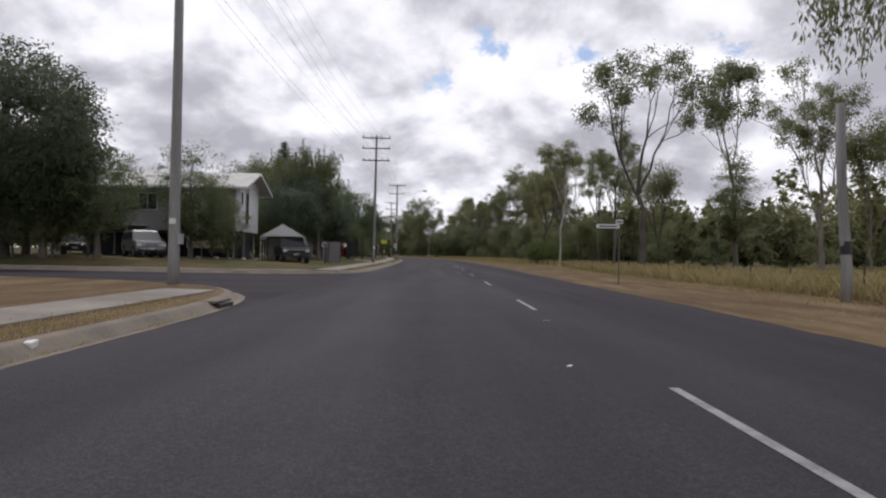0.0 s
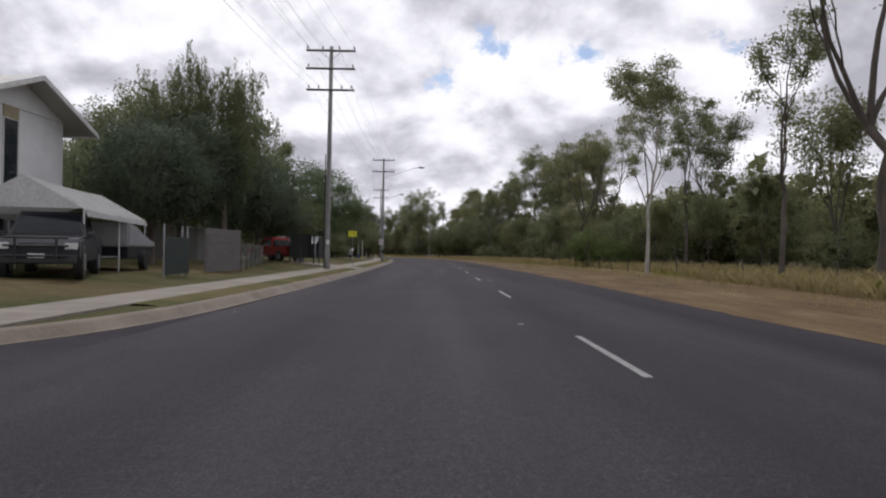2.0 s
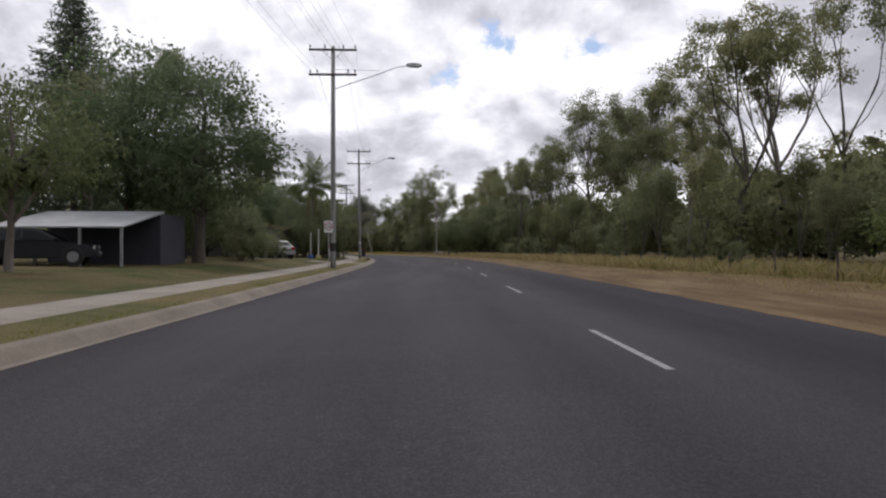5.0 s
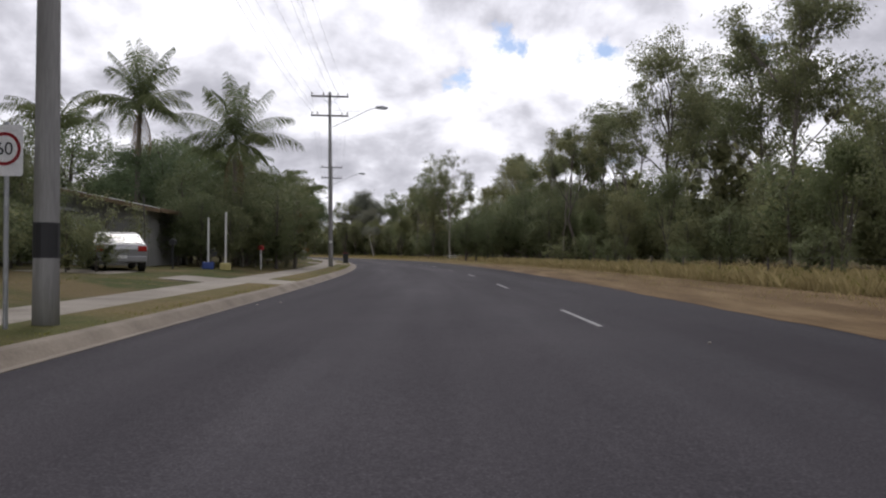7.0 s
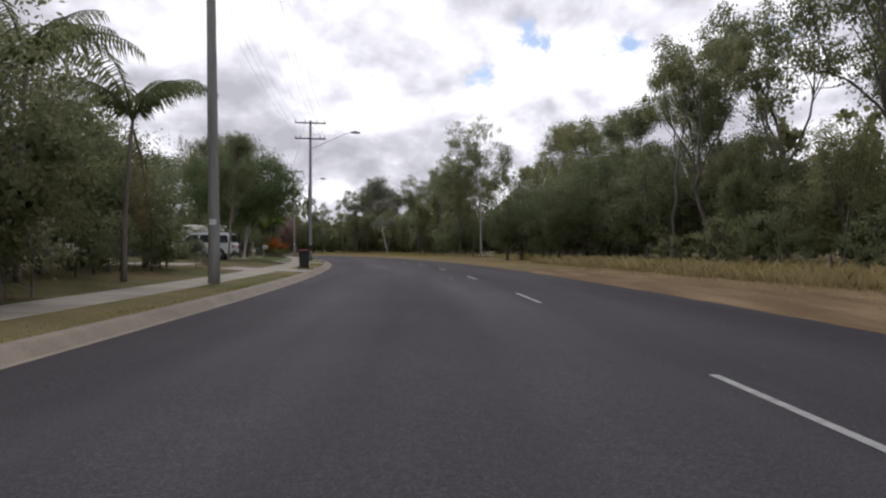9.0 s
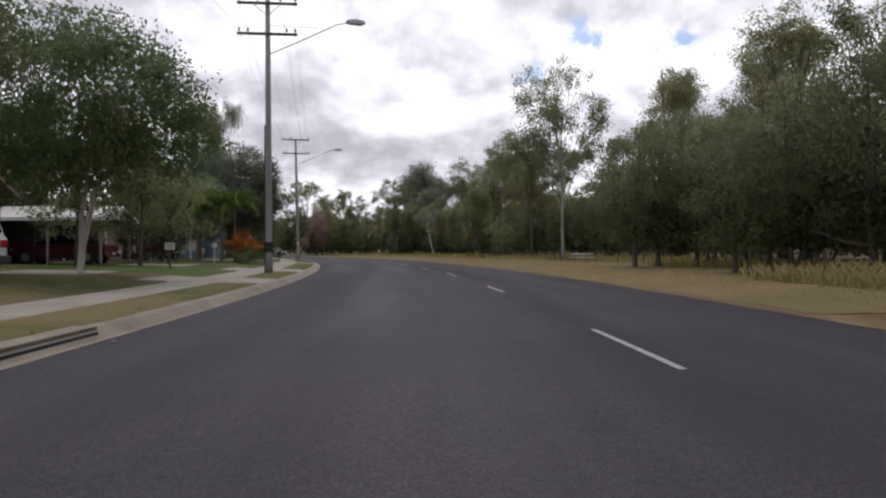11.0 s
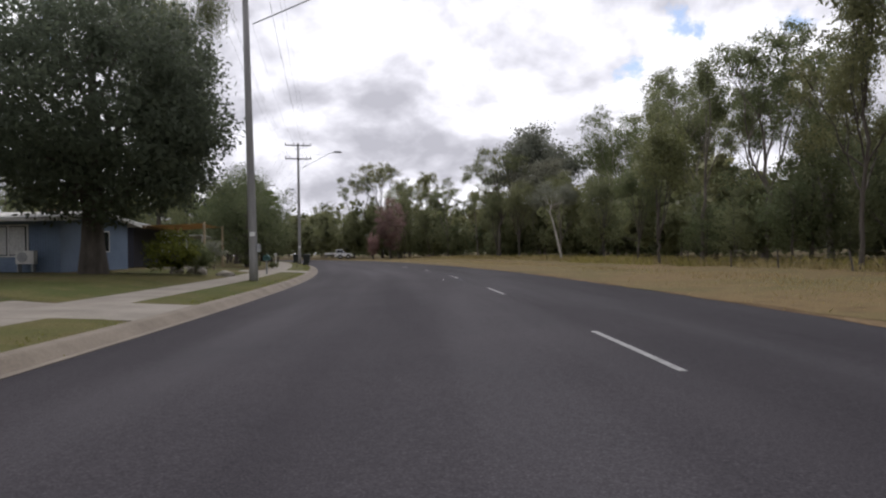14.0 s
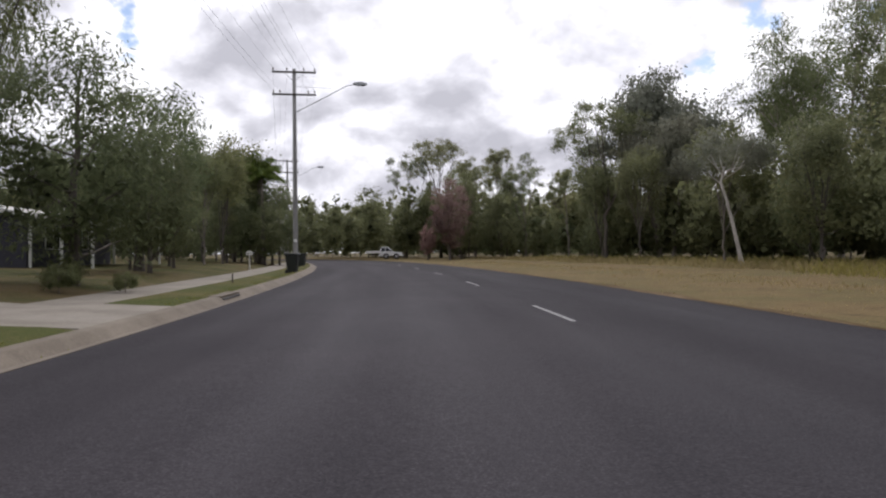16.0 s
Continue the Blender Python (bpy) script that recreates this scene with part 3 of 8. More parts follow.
def plant_sd(name, meshes, s, d, scale=1.0, turn=0.0, label="", category="tree", group="", tall=1.0):
    p = spot(s, d)
    return tree_thing(name, meshes, p.x, p.y, p.z - 0.03, scale, turn, label, category, group, tall)

# ---- ground, road, kerb, footpath ----
def disc_ground():
    vs, fs = [(-20, 200, -0.3)], []
    rings = (60, 130, 220, 340, 600, 1200, 2600)
    n = 48
    for r in rings:
        for k in range(n):
            a = 2 * math.pi * k / n
            vs.append((-20 + r * math.cos(a), 200 + r * math.sin(a), -0.3 + (0.2 if r > 300 else 0)))
    for k in range(n):
        fs.append((0, 1 + k, 1 + (k + 1) % n))
    for i in range(len(rings) - 1):
        for k in range(n):
            a, b = 1 + i * n + k, 1 + i * n + (k + 1) % n
            fs.append((a, a + n, b + n, b))
    ob = mesh_ob("ground", vs, fs, SOIL)
    tagged(ob, "bare brown earth and leaf litter under the trees", "ground", kind="structure")


disc_ground()
road = strip("road", -60, 460, [LEFT, -2.2, 0.0, CREST, 4.0, RIGHT], ASPHALT, step=1.0, wobble=(0.0, 0.09), seed=3,
             label="dark grey bitumen road with a ragged unkerbed edge", category="road")

# side street, from its mouth away from the road
NEAR_CORNER = [(12.0, -4.3), (14.6, -4.4), (16.8, -4.65), (18.8, -5.1), (20.7, -6.0), (22.7, -7.6), (24.7, -10.6), (26.0, -15.0), (26.8, -24.0), (27.4, -60.0)]
FAR_CORNER = [(48.0, -4.35), (44.5, -4.5), (41.3, -5.1), (39.0, -6.6), (37.6, -9.0), (37.2, -13.0), (37.8, -20.0), (38.6, -30.0), (40.0, -60.0)]


def flat(s, d, z):
    x, y = along(s, d)
    return Vector((float(x), float(y), z))


def side_street():
    ds = [-4.25, -6, -8, -11, -15, -22, -32, -45, -62]
    vs, fs, uv = [], [], []
    ss = np.linspace(9, 47, 20)
    for s in ss:
        for d in ds:
            vs.append(flat(s, d, -0.078 + 0.002 * min(0, d + 4.25) * 0))
            uv.append((s * 0.6, d))
    n = len(ds)
    for i in range(len(ss) - 1):
        for k in range(n - 1):
            a = i * n + k
            fs.append((a, a + n, a + n + 1, a + 1))
    ob = mesh_ob("side_road", vs, fs, ASPHALT, uvs=uv)
    tagged(ob, "dark grey bitumen side street joining the road", "road", kind="structure")


side_street()
KERB_SECTION = [(0.0, -0.085), (0.0, -0.068), (0.16, -0.078), (0.32, 0.045), (0.36, 0.066), (0.52, 0.078), (0.52, -0.1)]


def smooth_line(pts, step=0.5):
    """Points of a plan line, rounded off and evenly spaced."""
    P = np.array(pts, float)
    for _ in range(3):
        Q = np.empty((2 * len(P), 2))
        Q[0], Q[-1] = P[0], P[-1]
        Q[1:-1:2] = 0.75 * P[:-1] + 0.25 * P[1:]
        Q[2:-1:2] = 0.25 * P[:-1] + 0.75 * P[1:]
        P = Q
    L = np.r_[0, np.cumsum(np.hypot(*np.diff(P, axis=0).T))]
    t = np.linspace(0, L[-1], max(2, int(L[-1] / step)))
    return np.c_[np.interp(t, L, P[:, 0]), np.interp(t, L, P[:, 1])]


def kerb_along(name, sd_points, label, step=0.6):
    """Concrete kerb and channel with its back to the left of the line's run."""
    xy = np.array([along(s, d) for s, d in smooth_line(sd_points, step)])
    vs, fs = [], []
    n = len(KERB_SECTION)
    for i, p in enumerate(xy):
        t = xy[min(i + 1, len(xy) - 1)] - xy[max(i - 1, 0)]
        t /= np.linalg.norm(t)
        left = np.array([-t[1], t[0]])
        for o, z in KERB_SECTION:
            q = p + left * o
            vs.append((q[0], q[1], z))
    for i in range(len(xy) - 1):
        for k in range(n - 1):
            a = i * n + k
            fs.append((a, a + n, a + n + 1, a + 1))
    ob = mesh_ob(name, vs, fs, KERB)
    return tagged(ob, label, "kerb", kind="structure")


kerb_along("kerb_near", [(-60, LEFT), (0, LEFT)] + NEAR_CORNER, "weathered concrete kerb turning into the side street")
kerb_along("kerb_far", FAR_CORNER[::-1] + [(60, LEFT), (120, LEFT), (180, LEFT), (240, LEFT), (300, LEFT), (360, LEFT), (440, LEFT)],
           "weathered concrete kerb and channel along the road", 1.0)


def corner_patch(name, sd_line, back, z, mat, label):
    """Raised ground behind a kerb return, closed off at the back."""
    line = smooth_line(sd_line, 0.8)
    xy = np.array([along(s, d) for s, d in line])
    inner = []
    for i, p in enumerate(xy):
        t = xy[min(i + 1, len(xy) - 1)] - xy[max(i - 1, 0)]
        t /= np.linalg.norm(t)
        inner.append(p + np.array([-t[1], t[0]]) * 0.5)
    vs, fs = [], []
    bx = np.array([along(*b) for b in back])
    for i, p in enumerate(inner):
        f = i / (len(inner) - 1)
        q = np.array([np.interp(f, np.linspace(0, 1, len(bx)), bx[:, 0]), np.interp(f, np.linspace(0, 1, len(bx)), bx[:, 1])])
        for k, g in enumerate((0, 0.15, 0.4, 1.0)):
            w = p * (1 - g) + q * g
            vs.append((w[0], w[1], z + ((0.015, 0.05, 0.12, 0.3) if z < 0.0555 else (0.01, 0.015, 0.02, 0.02))[k] * 0.7))
    for i in range(len(inner) - 1):
        for k in range(3):
            a = i * 4 + k
            fs.append((a, a + 4, a + 5, a + 1))
    ob = mesh_ob(name, vs, fs, mat)
    return tagged(ob, label, "grass", kind="structure")


corner_patch("verge_near", [(-60, LEFT), (0, LEFT)] + NEAR_CORNER, [(-60, -40), (0, -40), (5, -50), (10, -60)], 0.055, DIRT, "patchy dry grass and bare dirt behind the kerb")
corner_patch("lawn_corner", FAR_CORNER[::-1], [(58, -62), (52, -30), (50, -12), (49, -6.2)], 0.056, LAWN, "patchy dry front lawn on the street corner")

DRIVES = [(78.6, 83.2), (135.2, 138.2), (177.6, 182.0), (199.4, 203.4), (212.4, 217.0), (236.0, 239.6), (265.6, 270.0)]
edges = [45.6] + [e for a, b in DRIVES for e in (a, b)] + [440.0]
for i in range(0, len(edges), 2):
    strip("verge_strip", edges[i], edges[i + 1], [-4.82, -5.4, -6.1, -6.5], GREEN_VERGE if edges[i] > 200 else VERGE, step=1.0, up=0.004, wobble=(0.04, 0.0), seed=i + 4,
          label="thin strip of mown dry grass between kerb and footpath", category="grass")
strip("yard_lawn", 50, 440, [-70, -45, -30, -18, -12, -9.6, -8.9, -8.3, -8.0, -6.9], LAWN, step=2.0, up=0.0, seed=9,
      label="patchy brown and green front yard lawn", category="grass")


def lawn_apron():
    """The yard's bank let down to the corner, so that lawn and kerb meet."""
    ds = [-60, -40, -25, -18, -12, -10.5, -9.6, -8.9, -8.3, -7.6, -6.9]
    ss = np.linspace(39.6, 50.4, 13)
    vs, fs = [], []
    for s in ss:
        f = min(1.0, (s - 39.6) / 6.5)
        f = f * f * (3 - 2 * f)
        for d in ds:
            vs.append(flat(s, d, 0.055 + (float(level(d)) - 0.004 - 0.055) * f))
    n = len(ds)
    for i in range(len(ss) - 1):
        for k in range(n - 1):
            a = i * n + k
            fs.append((a, a + 1, a + n + 1, a + n))
    tagged(mesh_ob("corner_lawn", vs, fs, LAWN), "worn front lawn by the street corner", "grass", kind="structure")


lawn_apron()
strip("green_lawn", 217.5, 236, [-15.5, -12, -9.6, -8.9, -8.3, -8.0, -7.6], GREEN_LAWN, step=1.0, up=0.006, wobble=(0.3, 0.0), seed=12, label="green watered front lawn", category="grass")
strip("green_lawn_small", 203.8, 212.2, [-16, -12, -9.6, -8.9, -8.3, -8.0, -7.6], GREEN_LAWN, step=1.0, up=0.006, wobble=(0.3, 0.0), seed=13, label="green front lawn beside a driveway", category="grass")
strip("green_lawn_end", 240, 265, [-13, -11, -9.6, -8.9, -8.3, -8.0, -7.6], GREEN_VERGE, step=1.0, up=0.006, wobble=(0.3, 0.0), seed=14, label="front lawn with brown patches", category="grass")
def seal_edge(s):
    """Where the bitumen gives way to dirt on the unkerbed side."""
    return np.interp(s, [0, 70, 210, 440], [6.2, 6.15, 6.65, 6.65])


strip("dirt_shoulder", -60, 440, [6.2, 7.0, 7.6, 9.0, 11.0, 13.2], DIRT, step=0.7, up=0.008, wobble=(0.09, 0.9), seed=21,
      label="orange-brown gravelly dirt shoulder", category="dirt", edge=seal_edge)
strip("bush_floor", 76, 440, [23, 30, 45, 65, 95], SOIL, step=3.0, up=-0.012, wobble=(1.5, 0), seed=24, label="shaded leaf litter and bare earth under the gums", category="ground")
strip("paddock_open", -60, 77, [24.6, 40, 60, 95, 140, 210], PADDOCK, step=3.0, up=-0.006, seed=25, label="open dry yellow grass paddock", category="grass")
strip("paddock", -60, 440, [9.0, 14, 20, 24.6], PADDOCK, step=3.0, up=-0.006, wobble=(0, 0.0), seed=22, label="dry yellow grass paddock beside the road", category="grass")
strip("mown_grass", 188, 440, [6.9, 9.0, 12.0, 16.0, 21.0], MOWN, step=1.5, up=0.016, wobble=(0.3, 1.5), seed=23,
      label="short dry yellow roadside grass", category="grass")


def slab_mesh(name, s0, s1, d0, d1, thick=0.10, up=0.012, gap=0.008):
    """A concrete slab with bevelled top edges."""
    s0, s1 = s0 + gap, s1 - gap
    P = [(s0, d0), (s1, d0), (s1, d1), (s0, d1)]
    ins = 0.015
    Q = [(s0 + ins, d0 + ins), (s1 - ins, d0 + ins), (s1 - ins, d1 - ins), (s0 + ins, d1 - ins)]
    vs = [spot(s, d, up - thick) for s, d in P] + [spot(s, d, up - 0.008) for s, d in P] + [spot(s, d, up) for s, d in Q]
    fs = [(8, 9, 10, 11)]
    for o in (0, 4):
        for k in range(4):
            fs.append((o + k, o + (k + 1) % 4, o + 4 + (k + 1) % 4, o + 4 + k))
    me = bpy.data.meshes.new(name)
    me.from_pydata(vs, [], fs)
    me.materials.append(CONCRETE)
    return me


def path_in(s):
    return float(np.interp(s, [60, 225], [-7.05, -7.85]))


def path_out(s):
    return float(np.interp(s, [60, 225], [-5.75, -6.32]))


def footpath(name, s0, s1, step, label):
    f = thing(name, (0, 0, 0), 0, label, "footpath", kind="structure")
    n = int(round((s1 - s0) / step))
    for i in range(n):
        mid = s0 + (s1 - s0) * (i + .5) / n
        o = new("slab", slab_mesh("slab", s0 + (s1 - s0) * i / n, s0 + (s1 - s0) * (i + 1) / n, path_in(mid), path_out(mid)))
        o.parent = f
    return f


footpath("footpath_near", -14, 18.2, 1.5, "pale concrete footpath ending at the street corner")
footpath("footpath_far", 40.8, 332.0, 1.5, "pale concrete footpath along the front yards")


def corner_path():
    """The footpath carried round the corner behind the kerb."""
    f = thing("footpath_corner", (0, 0, 0), 0, "pale concrete footpath curving round the street corner", "footpath", kind="structure")
    line = smooth_line(FAR_CORNER[2:-1][::-1], 1.9)
    xy = np.array([along(s, d) for s, d in line])
    tan = np.gradient(xy, axis=0)
    tan /= np.linalg.norm(tan, axis=1, keepdims=True)
    left = np.c_[-tan[:, 1], tan[:, 0]]
    for i in range(len(xy) - 2):
        ring = [xy[i] + left[i] * .56 + tan[i] * .01, xy[i + 1] + left[i + 1] * .56 - tan[i + 1] * .01, xy[i + 1] + left[i + 1] * 1.8 - tan[i + 1] * .01, xy[i] + left[i] * 1.8 + tan[i] * .01]
        vs = [(*p, z) for z in (-.02, .125) for p in ring]
        me = bpy.data.meshes.new("slab")
        me.from_pydata(vs, [], [(4, 5, 6, 7)] + [(k, (k + 1) % 4, 4 + (k + 1) % 4, 4 + k) for k in range(4)])
        me.materials.append(CONCRETE)
        o = new("slab", me)
        o.parent = f


corner_path()
for s0, s1 in DRIVES:
    dr = thing("driveway", (0, 0, 0), 0, "stained concrete driveway crossing the footpath", "driveway", "concrete driveways", "structure")
    a, b = path_out((s0 + s1) / 2) + .01, path_in((s0 + s1) / 2) - .01
    for d0, d1 in ((a, -4.82), (-11.0, b), (-13.8, -11.01)) if s0 > 90 else ((a, -4.82),):
        o = new("slab", slab_mesh("slab", s0, s1, d0, d1, up=0.014))
        o.parent = dr


LINE_AT = [(0, 2.06), (66, 1.99), (100, 2.4), (125, 2.68), (150, 2.58), (185, 2.41), (245, 2.34), (256, 2.4), (267, 2.55), (300, 2.7)]


def dash(s0, s1):
    vs, fs = [], []
    mid = float(np.interp((s0 + s1) / 2, [p[0] for p in LINE_AT], [p[1] for p in LINE_AT]))
    for i in range(5):
        s = s0 + (s1 - s0) * i / 4
        for d in (mid - 0.046, mid + 0.046):
            vs.append(spot(s, d, 0.005))
    for i in range(4):
        fs.append((2 * i, 2 * i + 1, 2 * i + 3, 2 * i + 2))
    return tagged(mesh_ob("centre_line_dash", vs, fs, LINE), "worn white painted centre line dash", "road marking", "centre line dashes")


for k in range(-2, 34):
    dash(14.85 + 11.97 * k, 18.15 + 11.97 * k)


def drain(name, s0, s1, label):
    """A kerb inlet: a solid black box for the slot's shade, with a concrete lintel."""
    t = thing(name, (0, 0, 0), 0, label, "drain", "kerb drains")
    bm = bmesh.new()
    mid = spot((s0 + s1) / 2, -4.6)
    a = Matrix.Rotation(heading((s0 + s1) / 2), 3, "Z")
    box(bm, (mid.x, mid.y, -0.028), (0.15, s1 - s0, 0.09), a, 0.008)
    part("opening", bm, BLACK_STEEL, t, "black box in place of the slot's shade")
    bm = bmesh.new()
    box(bm, (mid.x - 0.17, mid.y, 0.06), (0.34, s1 - s0 + 0.2, 0.05), a, 0.012)
    part("lintel", bm, KERB, t)


drain("drain", 14.7, 15.6, "concrete kerb drain inlet at the street corner")
drain("drain", 183.6, 186.0, "concrete kerb drain inlet with a dark opening")
drain("drain", 273.0, 275.0, "concrete kerb drain inlet with a dark opening")


# ---- grass ----
def blades(name, s_rng, d_rng, count, tall, wide, mat, seed, label, thin=1.0, keep=None, clump=0.4):
    """One mesh of many bent grass blades, gathered in tussocks."""
    rng = np.random.RandomState(seed)
    m = max(1, count // 9)
    cs = rng.uniform(*s_rng, m)
    cd = d_rng[0] + (d_rng[1] - d_rng[0]) * rng.uniform(0, 1, m) ** thin
    idx = rng.randint(0, m, count)
    s = cs[idx] + rng.normal(0, clump, count)
    d = np.clip(cd[idx] + rng.normal(0, clump, count), d_rng[0] - .3, d_rng[1] + .5)
    if keep is not None:
        ok = keep(s, d)
        s, d, idx = s[ok], d[ok], idx[ok]
    n = len(s)
    x, y = along(s, d)
    z = level(d) - 0.02
    h = tall * rng.uniform(0.4, 1.15, n) * (0.6 + 0.8 * rng.uniform(0, 1, m)[idx])
    a = rng.uniform(0, 6.28, n)
    w = wide * rng.uniform(0.6, 1.3, n)
    bx, by = rng.normal(0, 0.35, n) * h, rng.normal(0, 0.35, n) * h
    V = np.empty((n, 4, 3), np.float32)
    V[:, 0] = np.c_[x - np.cos(a) * w, y - np.sin(a) * w, z]
    V[:, 1] = np.c_[x + np.cos(a) * w, y + np.sin(a) * w, z]
    V[:, 2] = np.c_[x + np.cos(a) * w * .7 + bx * .35, y + np.sin(a) * w * .7 + by * .35, z + h * 0.6]
    V[:, 3] = np.c_[x + bx, y + by, z + h]
    me = bpy.data.meshes.new(name)
    me.vertices.add(4 * n)
    me.loops.add(4 * n)
    me.polygons.add(n)
    me.vertices.foreach_set("co", V.ravel())
    me.loops.foreach_set("vertex_index", np.arange(4 * n, dtype=np.int32))
    me.polygons.foreach_set("loop_start", np.arange(0, 4 * n, 4, dtype=np.int32))
    me.polygons.foreach_set("loop_total", np.full(n, 4, np.int32))
    me.materials.append(mat)
    me.update(calc_edges=True)
    return tagged(new(name, me), label, "grass", kind="stuff")


def not_on_drive(s, d):
    ok = np.ones(len(s), bool)
    for a, b in DRIVES:
        ok &= ~((s > a - 0.15) & (s < b + 0.15))
    return ok


def behind_pad(s, d):
    """Bare trodden ground keeps the grass back near the white-trunked gum."""
    return d > np.interp(s, [50, 65, 75, 92, 110, 125], [12, 13, 14.5, 15.6, 14, 12])


blades("dry_grass", (-10, 200), (12.0, 24), 98000, 0.54, 0.016, DRY_BLADE, 41, "tall dry yellow grass along the fence", 1.6, behind_pad)
blades("dry_grass_far", (200, 350), (19, 34), 18000, 0.42, 0.03, DRY_BLADE, 42, "tall dry yellow grass under the trees", 1.4)
blades("green_grass", (-10, 200), (12.6, 22), 14000, 0.5, 0.015, GREEN_BLADE, 43, "greenish tufts among dry grass", 1.5, behind_pad)
blades("shoulder_tufts", (-5, 330), (10.0, 13.5), 14000, 0.16, 0.014, DRY_BLADE, 44, "short dry tufts at the edge of the dirt", 0.6)
blades("stubble", (-5, 250), (7.0, 12.0), 15000, 0.09, 0.012, DRY_BLADE, 49, "sparse dry stubble on the dirt shoulder", 0.45, None, 0.5)
blades("mown_tufts", (195, 330), (7.2, 20), 20000, 0.07, 0.02, DRY_BLADE, 48, "short mown dry grass", 1.0)
blades("verge_tufts", (56, 300), (-5.5, -4.85), 16000, 0.035, 0.012, GREEN_BLADE, 45, "short mown grass on the verge", 1.0, not_on_drive, 0.25)
blades("lawn_tufts", (58, 300), (-14, -8.1), 26000, 0.045, 0.014, GREEN_BLADE, 46, "short uneven lawn grass", 0.7, not_on_drive)
blades("paddock_grass", (10, 75), (14, 46), 60000, 0.3, 0.03, STRAW_BLADE, 50, "open field of yellow-green grass beyond the fence", 1.0, None, 0.7)
blades("bend_straw", (205, 345), (17, 30), 22000, 0.5, 0.028, STRAW_BLADE, 51, "tall straw grass at the foot of the bush", 1.0, lambda s, d: np.abs(d - 19 - 8 * (s > 285) - 5 * ((s > 222) & (s < 262))) < 3.2)
blades("near_verge_tufts", (-8, 15), (-5.6, -4.95), 5000, 0.05, 0.012, DRY_BLADE, 52, "short dry grass beside the kerb", 1.0)
blades("corner_tufts", (-8, 11), (-12, -7.7), 5000, 0.06, 0.014, DRY_BLADE, 47, "short dry grass by the corner", 1.0)

# ---- power poles and wires ----
def power_pole(s, d, arms, lamp, height=13.0, lean=0.0, label="", base_r=0.17, extras=()):
    p = spot(s, d)
    t = thing("power_pole", p, heading(s), label, "power pole", "roadside power poles")
    bm = bmesh.new()
    tube(bm, [(0, 0, -0.3), (0, 0, 1.0), (lean * .5, 0.02, height * .5), (lean, 0, height)], [base_r * 1.06, base_r, base_r * .84, base_r * .66], 14)
    part("post", bm, POLE_WOOD, t, smooth=True)
    ends = {}
    for z, half, pins in arms:
        bm = bmesh.new()
        dx = lean * z / height
        box(bm, (dx, -0.19, z), (2 * half, 0.1, 0.12), None, 0.01)
        arm = part("crossarm", bm, ARM_WOOD, t)
        bm = bmesh.new()
        for k in (-1, 1):
            tube(bm, [(dx + k * half * .45, -0.2, z - 0.04), (dx, -0.15, z - 0.6)], 0.018, 5)
        if z > height - 0.6:
            part("brace", bm, GALV, arm)
        else:
            bm.free()
        for x in pins:
            bm = bmesh.new()
            tube(bm, [(dx + x, -0.19, z + .05), (dx + x, -0.19, z + .12), (dx + x, -0.19, z + .16), (dx + x, -0.19, z + .2), (dx + x, -0.19, z + .28)], [.018, .02, .065, .05, .035], 8)
            part("insulator", bm, PORCELAIN, arm)
        ends[z] = [(dx + x, -0.19, z + .26) for x in pins]
    if lamp:
        z0, reach, z1 = lamp
        bm = bmesh.new()
        tube(bm, [(0.1, 0, z0), (reach * .5, 0, z0 + (z1 - z0) * .52), (reach * .85, 0, z0 + (z1 - z0) * .93), (reach, 0, z1)], 0.026, 6)
        tube(bm, [(0.1, 0, z1 - .25), (reach * .62, 0, z1 - .3)], 0.012, 5)
        arm = part("lamp_bracket", bm, GALV, t)
        bm = bmesh.new()
        prism(bm, [(-.12, 0), (-.05, .10), (.35, .16), (.75, .08), (.82, 0), (.6, -.09), (.1, -.06)], "y", -.14, .14)
        for v in bm.verts:
            v.co += Vector((reach, 0, z1))
        part("lamp_head", bm, GALV, arm, "grey street lamp head")
    if "notice" in extras:
        bm = bmesh.new()
        box(bm, (base_r * .35, -base_r - 0.002, 1.62), (base_r * 1.25, 0.012, 0.27), None, 0.003)
        part("notice", bm, WHITE_PAINT, t, "white paper notice")
    elif "band" not in extras:
        bm = bmesh.new()
        box(bm, (0, -base_r - 0.002, 1.85), (base_r * 1.2, 0.012, 0.17), None, 0.003)
        part("tag", bm, WHITE_PAINT, t, "small white plate")
    if "band" in extras:
        bm = bmesh.new()
        tube(bm, [(0, 0, .95), (0, 0, 1.45)], [base_r * 1.03, base_r * 1.015], 14)
        part("band", bm, BLACK_STEEL, t, "black rubber band")
    if "conduit" in extras:
        bm = bmesh.new()
        tube(bm, [(-base_r - .03, 0.02, 0), (-base_r * .8 - .03, 0.02, 7)], 0.03, 6)
        part("conduit", bm, BLACK_STEEL, t, "dark cable conduit")
    if "box" in extras:
        bm = bmesh.new()
        box(bm, (base_r + .05, -.05, 1.3), (.14, .18, .32), None, .01)
        part("meter_box", bm, GALV, t, "small grey box")
    m = t.matrix_basis
    return {z: [m @ Vector(e) for e in es] for z, es in ends.items()}


